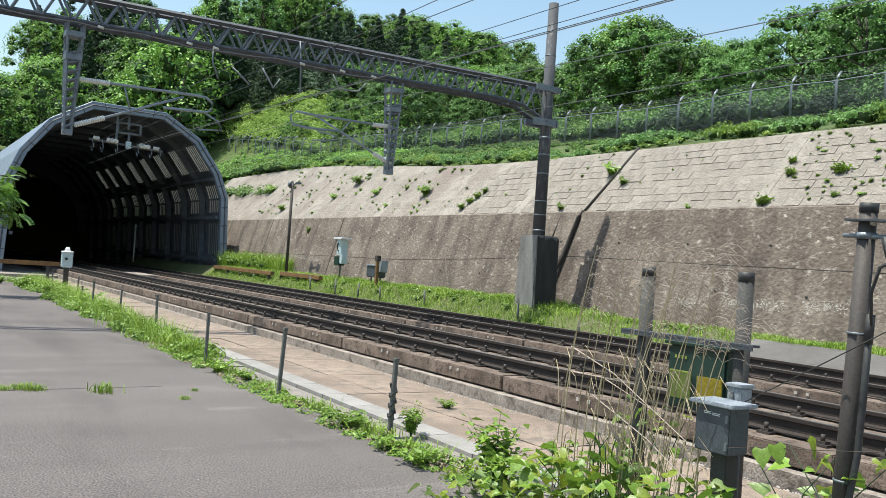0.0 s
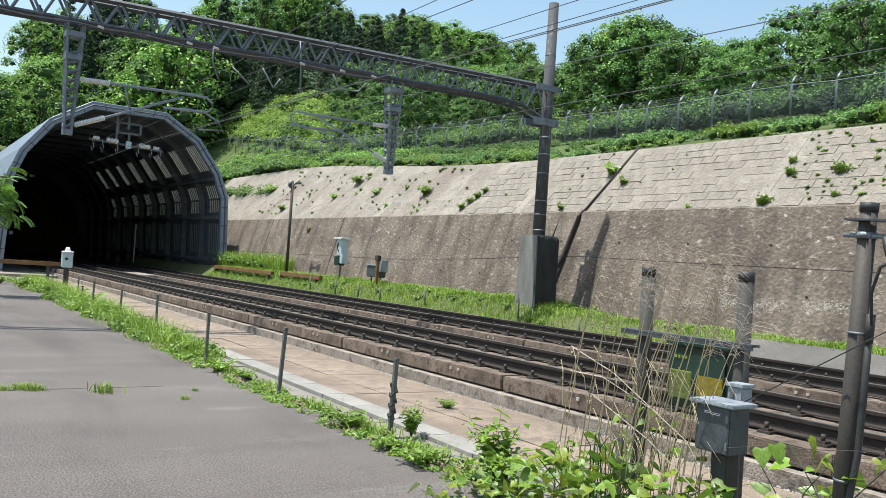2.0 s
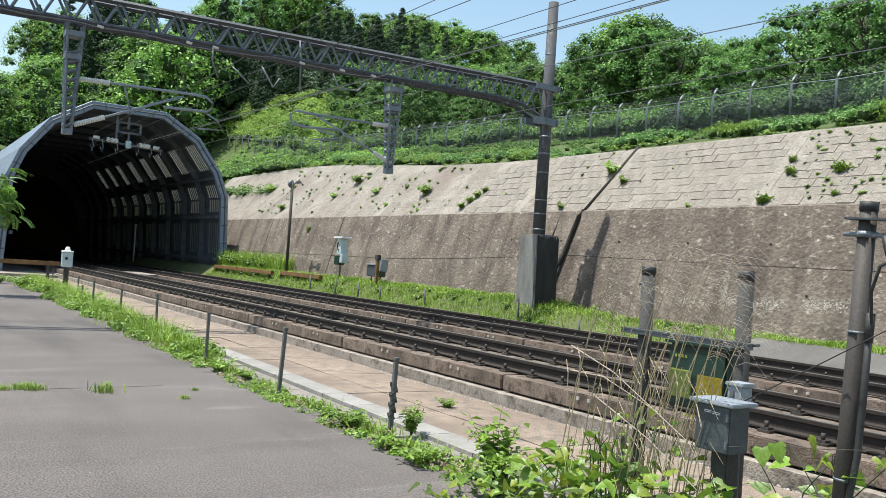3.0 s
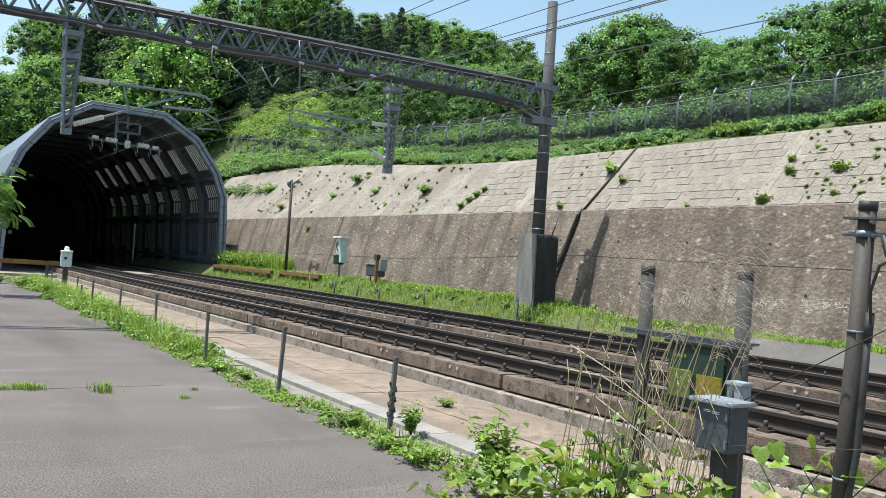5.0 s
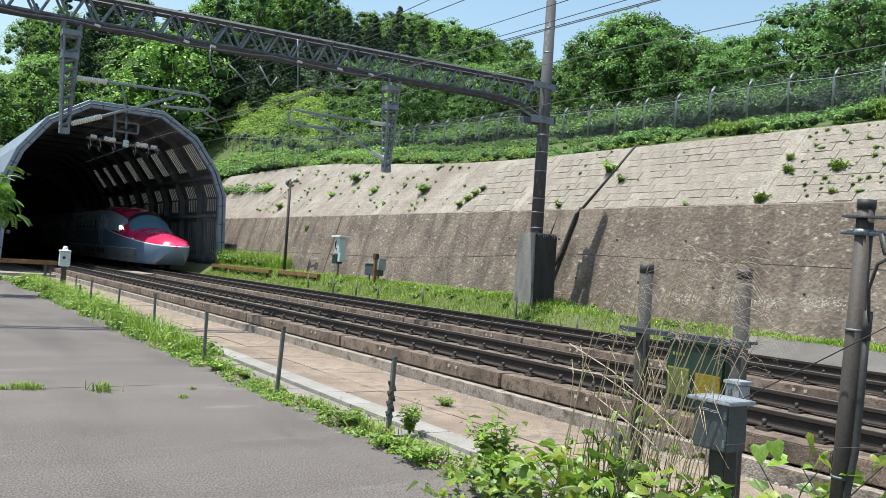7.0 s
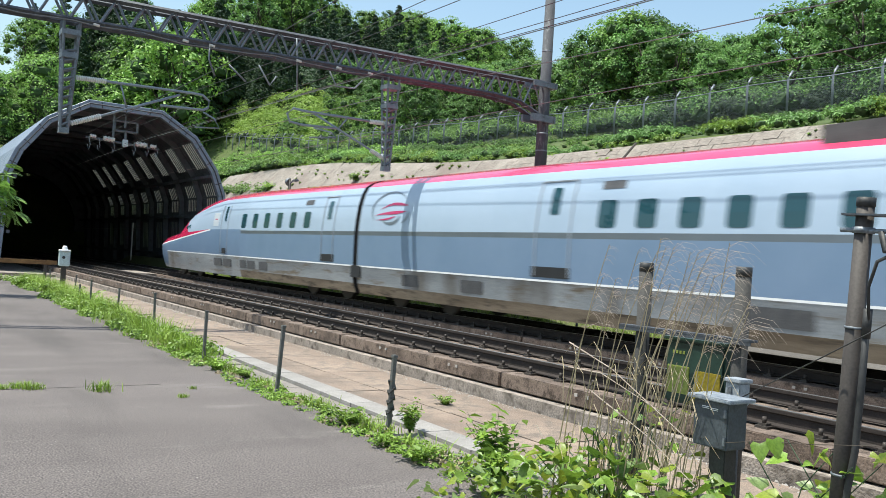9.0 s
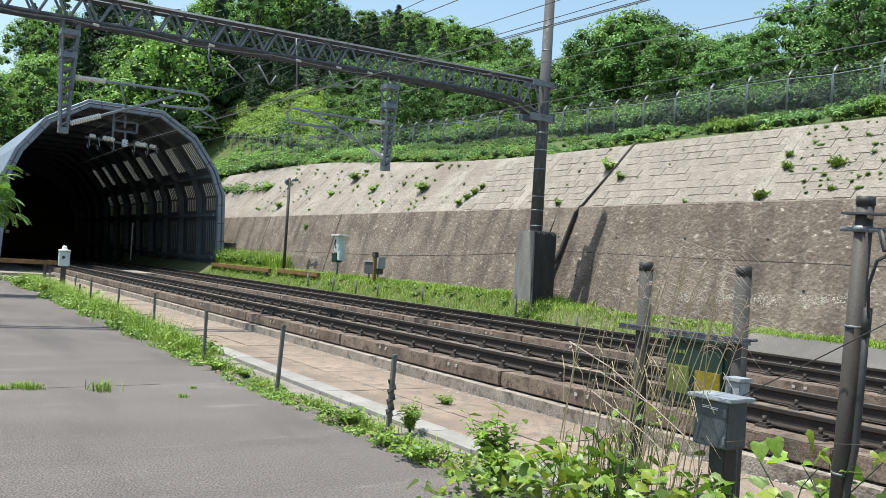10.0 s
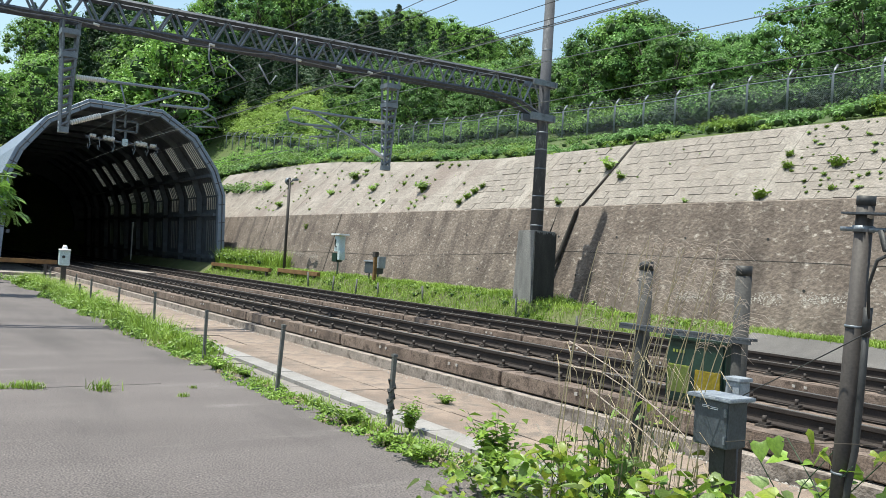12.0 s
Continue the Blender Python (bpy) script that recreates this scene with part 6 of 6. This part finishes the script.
# ---------- foreground posts and boxes ----------
stand = thing("post_stand", "two round dark posts with a plate and a green box", "equipment stand", pose(-3.0, 0, -0.60))
for y in (-9.31, -10.30):
    p = part("post", stub(bmesh.new(), 0, y, -0.05, 1.92, 0.059, 18), GREY_POST, stand, "round grey post")
    part("post_cap", stub(bmesh.new(), 0, y, 1.92, 1.995, 0.061, 18), CAP, p)
part("cross_plate", box(bmesh.new(), -0.10, -10.46, 1.43, 0.0, -9.12, 1.45, 0.004), DARK_STEEL, stand)
part("cross_angle", box(bmesh.new(), -0.098, -10.46, 1.405, -0.088, -9.12, 1.43), DARK_STEEL, stand)
gb = part("relay_case", box(bmesh.new(), 0.09, -10.10, 0.84, 0.33, -9.50, 1.36, 0.02), GREEN, stand, "dark green relay case with yellow bands")
part("yellow_band", box(bmesh.new(), 0.080, -10.07, 0.90, 0.34, -9.82, 1.13, 0.004), YELLOW, gb)
part("pale_band", box(bmesh.new(), 0.082, -9.76, 0.92, 0.338, -9.53, 1.15, 0.004), YELLOW_GREEN, gb)
bm = bmesh.new()
for k in range(4):
    box(bm, 0.084, -9.60 - 0.035 * k, 1.25, 0.0885, -9.58 - 0.035 * k, 1.275)
part("lettering", bm, YELLOW_GREEN, gb, "row of small pale marks")
part("case_lid", box(bmesh.new(), 0.07, -10.13, 1.36, 0.35, -9.47, 1.385, 0.005), GREEN, gb)

gbox = thing("junction_box", "grey metal junction box with a pale lid on a dark post", "junction box", pose(-4.0, -10.93, -0.64))
gbox.scale = (0.80, 0.75, 1.0)
part("box_post", box(bmesh.new(), -0.05, -0.10, -0.05, 0.10, 0.06, 0.86, 0.006), CAP, gbox)
bd = part("box_body", box(bmesh.new(), -0.11, -0.16, 0.865, 0.13, 0.19, 1.16, 0.008), BOX_GREY, gbox)
bm = bmesh.new()
box(bm, -0.15, -0.21, 1.16, 0.17, 0.24, 1.185, 0.006)
part("box_lid", bm, BOX_LID, gbox, "pale grey overhanging lid")
for z in (0.92, 1.09):
    part("hinge", box(bmesh.new(), -0.125, -0.150, z - 0.025, -0.105, -0.125, z + 0.025, 0.003), STEEL, gbox)
bm = bmesh.new()
for y0, y1, z in ((0.03, 0.10, 1.115), (-0.06, 0.015, 1.11), (0.03, 0.10, 1.105), (-0.06, 0.015, 1.10)):
    box(bm, -0.116, y0, z, -0.109, y1, z + 0.004)
part("box_marks", bm, WHITE, gbox, "two pale lettering bars")
part("cable_sleeve", tube(bmesh.new(), [(0.05, -0.05, 0.86), (0.06, -0.06, 0.4), (0.02, 0.0, 0.0)], 0.035, 8), CAP, gbox)
sbox = thing("small_box", "small pale grey switch box with a clasp on a post", "switch box", pose(-3.7, -10.82, -0.57))
sbox.scale = (0.78, 0.78, 1.0)
part("stem", stub(bmesh.new(), 0, 0, -0.05, 1.05, 0.035, 10), DARK_STEEL, sbox)
part("case", box(bmesh.new(), -0.07, -0.075, 1.03, 0.07, 0.075, 1.18, 0.008), BOX_LID, sbox)
part("lid", box(bmesh.new(), -0.085, -0.09, 1.18, 0.085, 0.09, 1.205, 0.005), BOX_LID, sbox)
part("clasp", box(bmesh.new(), -0.085, 0.0, 1.08, -0.07, 0.04, 1.15, 0.003), STEEL, sbox)

pole = thing("cable_pole", "brown steel cable pole with a bracket, clamp and conduit", "pole", pose(-4.0, -11.715, -0.60, 2.2))
part("shaft", tube(bmesh.new(), [(0, 0, -0.05), (0, 0, 2.34)], 0.052, 24, 0.046), POLE, pole)
part("cap", stub(bmesh.new(), 0, 0, 2.34, 2.39, 0.050, 24), CAP, pole)
part("bracket_plate", box(bmesh.new(), -0.07, -0.55, 2.285, 0.03, 0.10, 2.297, 0.002), DARK_STEEL, pole)
bm = bmesh.new()
tube(bm, [(0, 0, 2.19), (0, 0, 2.225)], 0.058, 20)
tube(bm, [(-0.02, 0.12, 2.205), (-0.02, -0.2, 2.205)], 0.014, 6)
part("clamp", bm, STEEL, pole, "steel pole clamp")
bm = bmesh.new()
tube(bm, [(-0.04, -0.12, 2.2), (-0.05, -0.16, 2.1), (-0.04, -0.25, 2.1), (-0.03, -0.5, 2.12)], 0.018, 6)
tube(bm, [(-0.03, -0.25, 2.12), (-0.05, -0.12, 2.04), (-0.05, -0.085, 1.9), (-0.03, -0.09, 1.72)], 0.010, 6)
part("cable", bm, CAP, pole)
bm = bmesh.new()
tube(bm, [(-0.02, -0.078, 1.76), (-0.02, -0.080, 1.3), (-0.02, -0.078, 1.0), (-0.03, -0.062, 0.8), (-0.05, -0.058, 0.5), (-0.05, -0.055, 0.1)], 0.019, 10)
tube(bm, [(-0.02, -0.078, 1.62), (-0.02, -0.078, 1.78)], 0.024, 10)
part("conduit", bm, CAP, pole, "black bent cable conduit")
for z in (1.66, 0.84):
    part("strap", stub(bmesh.new(), 0, 0, z, z + 0.014, 0.0545, 24), STEEL, pole)
solid("guy_wire", tube(bmesh.new(), [(-3.76, -10.86, 0.50), (-4.10, -11.68, 0.90), (-4.2, -12.5, 1.38)], 0.0036, 6), CAP, "dark taut guy wire", "wire", "thing")
# ---------- foreground plants ----------
VINE = [surf("vine_leaf", (0.150, 0.265, 0.028), (0.250, 0.380, 0.055), 14, 0.42, 0.1, 60, vary=0.45, through_light=0.3),
        surf("young_vine_leaf", (0.20, 0.27, 0.025), (0.32, 0.38, 0.05), 14, 0.45, 0.1, 60, vary=0.3, through_light=0.35),
        surf("pale_vine_leaf", (0.17, 0.25, 0.07), (0.26, 0.34, 0.12), 14, 0.4, 0.1, 60, vary=0.3, through_light=0.28),
        surf("dark_vine_leaf", (0.095, 0.185, 0.026), (0.160, 0.265, 0.045), 14, 0.5, 0.1, 60, vary=0.25, through_light=0.3)]


def vine_leaf(material, w, fold, curl):
    """A broad pointed leaf with a raised fold along its midrib; base at the origin, tip along +y."""
    half = [(0, 0), (0.34, -0.10), (0.50, 0.14), (0.46, 0.42), (0.30, 0.70), (0.12, 0.93), (0, 1.08)]
    bm = bmesh.new()
    rib = [bm.verts.new((0, y * w, -curl * w * y * y)) for y in (0.0, 0.14, 0.42, 0.70, 0.93, 1.08)]
    for s in (-1, 1):
        v = [bm.verts.new((s * x * w, y * w, fold * x * w - curl * w * y * y + 0.03 * w * math.sin(9 * y))) for x, y in half[1:6]]
        ring = [rib[0]] + v + [rib[5]]
        for a, b, c, d in ((0, 1, 2, 1), (1, 2, 3, 2), (2, 3, 4, 3), (3, 4, 5, 4)):
            bm.faces.new((rib[a], v[a], v[b] if b < 5 else v[4], rib[b])).smooth = True
        bm.faces.new((rib[4], v[4], rib[5])).smooth = True
    return done(bm, "leaf", material)


leaf_mes = [vine_leaf(VINE[k % 4 if k < 6 else 0], 0.105 + 0.008 * (k % 4), 0.25 + 0.1 * (k % 3), 0.15 + 0.1 * (k % 2)) for k in range(8)]


def vine(label, x0, x1, y0, y1, z0, z1, n, big=1.0):
    v = thing("vine_plant", label, "vine", pose((x0 + x1) / 2, (y0 + y1) / 2, -0.6), group="broad-leaved vines")
    dx, dy = (x1 - x0) / 2, (y1 - y0) / 2
    bm = bmesh.new()
    for k in range(7):
        a = rng.uniform(-1, 1, 2)
        b = rng.uniform(-1, 1, 2)
        tube(bm, [(a[0] * dx * 0.4, a[1] * dy, -0.02), ((a[0] + b[0]) * 0.4 * dx, (a[1] + b[1]) * 0.45 * dy, (z0 + z1) * 0.5 + 0.6), (b[0] * dx, b[1] * dy, z1 + 0.58)], 0.005, 5, 0.003)
    part("stem", bm, LEAF[2], v)
    for k in range(n):
        f = rng.uniform(0, 1) ** 0.7
        m = pose(rng.uniform(-dx, dx), rng.uniform(-dy, dy), 0.6 + z0 + (z1 - z0) * f, rng.uniform(-50, 30), rng.uniform(-40, 40), rng.uniform(0, 360))
        o = piece("leaf", leaf_mes[int(rng.integers(8))], v, m)
        s = rng.uniform(0.38, 1.15) * big
        o.scale = (s, s, s)
    return v


vine("broad green vine leaves tangled round the junction box", -4.75, -4.0, -11.45, -9.7, -0.50, 0.06, 420, 1.0)
vine("low leafy vine spreading over the asphalt corner", -4.75, -3.7, -9.95, -8.7, -0.58, -0.26, 300, 0.7)
vine("broad vine leaves climbing beside the cable pole", -4.1, -3.5, -11.9, -11.15, -0.2, 0.34, 30, 1.15)
vine("yellow-green young vine shoot", -4.45, -4.25, -10.35, -10.05, 0.0, 0.22, 6, 0.85)
vine("creeping vine at the edge of the yard", -5.05, -4.75, -10.2, -8.9, -0.57, -0.40, 34, 0.8)
vine("pale vine leaves behind the dry grass", -4.0, -3.5, -10.7, -9.6, -0.2, 0.36, 34, 0.8)

sh = thing("vine_plant", "thin woody vine shoot with two leaves crossing the pole", "vine", pose(-4.25, -11.5, 0), group="broad-leaved vines")
part("stem", tube(bmesh.new(), [(0.15, 0.45, 0.28), (0.05, 0.15, 0.36), (0.0, -0.2, 0.42), (-0.05, -0.6, 0.5)], 0.0020, 5), BARK, sh)
for y, z, r in ((0.02, 0.40, 150), (-0.18, 0.47, 200), (0.1, 0.36, 120)):
    piece("leaf", leaf_mes[1 if y < 0 else 4], sh, pose(0, y, z, -60, 10, r))


def pampas(height, lean, seed, plume_len):
    """A dry reed with a drooping plume; it bends towards -y."""
    g = thing("pampas_grass", "tall dry reed with a pale drooping plume", "reed grass", group="dry reed stalks")
    bend = lambda f: lean * height * f ** 2.4
    bm = bmesh.new()
    pts = [(0.03 * math.sin(seed + 3 * f), -bend(f), height * f * (1 - 0.10 * lean * f)) for f in np.linspace(0, 1, 9)]
    tube(bm, pts, 0.0062, 5, 0.0022)
    part("stalk", bm, STRAW, g)
    if plume_len:
        bm = bmesh.new()
        end = Vector(pts[-1])
        for k in range(15):
            a, f = seed + k * 0.9, rng.uniform(0.80, 1.0)
            o = Vector((0.03 * math.sin(seed + 3 * f), -bend(f), height * f * (1 - 0.10 * lean * f)))
            ln = plume_len * rng.uniform(0.6, 1.1)
            sx = rng.uniform(-0.5, 0.5) * ln
            tube(bm, [o, o + Vector((sx * 0.4, -ln * 0.35, ln * 0.22)), o + Vector((sx * 0.8, -ln * 0.75, ln * 0.18)), o + Vector((sx, -ln * 1.1, -ln * 0.12))], 0.0012, 4, 0.0005, False)
        part("plume", bm, PLUME, g)
    for k in range(2):
        bm = bmesh.new()
        f = 0.25 + 0.25 * k
        o = Vector((0, -bend(f), height * f))
        sgn = 1 if (seed + k) % 2 else -1
        p = [o, o + Vector((0.06 * sgn, 0.10 * sgn, 0.22)), o + Vector((0.14 * sgn, 0.24 * sgn, 0.28)), o + Vector((0.2 * sgn, 0.38 * sgn, 0.18))]
        for u, w, wd, we in zip(p, p[1:], (0.003, 0.004, 0.003), (0.004, 0.003, 0.001)):
            bm.faces.new([bm.verts.new(q) for q in (u - Vector((wd, 0, 0)), u + Vector((wd, 0, 0)), w + Vector((we, 0, 0)), w - Vector((we, 0, 0)))])
        part("blade", bm, STRAW, g)
    return g


REEDS = []
for k in range(38):
    y = -9.75 - 1.05 * ((k * 0.618) % 1.0)
    x = -4.35 + 0.5 * ((k * 0.414) % 1.0)
    tall = k % 3 != 2
    h = rng.uniform(1.75, 2.2) if tall else rng.uniform(0.9, 1.4)
    g = pampas(h, rng.uniform(0.05, 0.24) if tall else rng.uniform(0.02, 0.2), k, rng.uniform(0.16, 0.26) if tall and k % 3 == 0 else (0.09 if tall else 0))
    REEDS.append((g, x, y, -0.62, rng.uniform(-4, 4), rng.uniform(0.75, 1.15), rng.uniform(-12, 12)))
for k, (pts) in enumerate((((-4.15, -9.9, 0.42), (-4.2, -10.5, 0.22), (-4.3, -11.0, 0.02)), ((-4.2, -9.7, 0.75), (-4.25, -10.2, 0.62), (-4.3, -10.9, 0.30)), ((-4.1, -9.6, 0.55), (-4.15, -10.0, 0.56), (-4.2, -10.6, 0.40)), ((-4.4, -11.3, -0.15), (-4.4, -11.34, -0.5), (-4.38, -11.36, -0.62)), ((-4.3, -9.5, 0.1), (-4.3, -9.8, -0.2), (-4.3, -10.1, -0.5)))):
    solid("broken_reed", tube(bmesh.new(), pts, 0.0055, 5, 0.003), PLUME, "pale broken reed stalk leaning in the weeds", "reed", "thing", "broken reeds")

# the tree that reaches in beside the yard
sumac = thing("sumac_tree", "young tree with long feathered green leaves beside the yard", "tree", pose(-6.9, 15.0, -0.6))
sumac.scale = (1.6, 1.6, 1.6)
part("trunk", tube(bmesh.new(), [(0, 0, -0.9 + 0.6), (0.1, 0, 0.9), (0.25, -0.05, 1.6), (0.30, 0, 2.3)], 0.06, 8, 0.025), BARK, sumac)


def frond(length, seed):
    bm = bmesh.new()
    tube(bm, [(0, 0, 0), (length * 0.5, 0, 0.06), (length, 0, -0.06)], 0.006, 4, 0.003)
    n = 9
    for k in range(n):
        f = (k + 1) / n
        o = Vector((length * f, 0, 0.24 * f * (0.5 - f) * 2 * 0.5))
        for s in (-1, 1):
            ln = 0.19 * (1 - 0.45 * abs(f - 0.5))
            t = o + Vector((ln * 0.55, s * ln * 0.8, -0.03))
            c = (o + t) / 2
            w = Vector((0.8, -s * 0.55, 0)).normalized() * 0.046
            a, b, d, e = (bm.verts.new(q) for q in (o, c + w, t, c - w))
            bm.faces.new((a, b, d)), bm.faces.new((a, d, e))
    return bm


frond_mes = [done(frond(0.46 + 0.06 * k, k), "frond", LEAF[1]) for k in range(3)]
BRANCHES = []
for bz, n in ((1.98, 22), (1.55, 20), (2.25, 6)):
    br = part("branch", tube(bmesh.new(), [(0, 0, 0), (0.35, -0.05, 0.12), (0.62, -0.05, 0.10)], 0.018, 6, 0.008), BARK, sumac)
    for k in range(int(n * 1.7)):
        o = piece("frond", frond_mes[k % 3], br, pose(rng.uniform(0.05, 0.82), rng.uniform(-0.3, 0.3), 0.11 + rng.normal(scale=0.11), rng.uniform(-30, 30), rng.uniform(-15, 45), rng.uniform(-120, 120)))
        o.scale = (0.62, 0.62, 0.62)
    BRANCHES.append((br, 0.28, 0.0, bz))


def motions():
    """The train runs through; reeds and the tree's branches sway in its draught and the wind."""
    for car, back, turn in TRAIN:
        walk(car, [(0.5 * k, pose(D2, 549.71 - 74.22 * 0.5 * k + back, 0.0, 0, 0, turn)) for k in range(25)])
    sway = ((0.0, 0.0), (0.7, 1.6), (1.4, 1.0), (2.1, 3.2), (3.0, 5.0), (3.9, 4.2), (4.8, 6.2), (5.5, 5.0), (6.2, 7.4), (7.0, 8.2), (7.8, 6.0), (8.6, 4.4), (9.1, 3.4), (9.5, 0.6), (9.9, 3.6), (10.5, 3.0), (11.2, 2.2), (12.0, 1.2))
    for i, (reed, x, y, z, side, amount, turn) in enumerate(REEDS):
        walk(reed, [(t, pose(x, y, z, a * amount + 0.6 * math.sin(2.1 * t + i), side, turn)) for t, a in sway])
    gust = ((0.0, 0), (0.6, 2), (1.3, 0), (2.0, 4), (2.6, 8), (3.2, 6), (4.1, 3), (5.0, 5), (5.6, 3), (6.1, 9), (6.5, 14), (6.9, 5), (7.4, 3), (8.2, 2), (8.9, -2), (9.5, 0), (10.2, 2), (11.0, 0), (12.0, -1))
    for i, (branch, x, y, z) in enumerate(BRANCHES):
        walk(branch, [(t, pose(x, y, z, 0, 0.5 * a, 1.3 * a + 8 * i)) for t, a in gust])


motions()
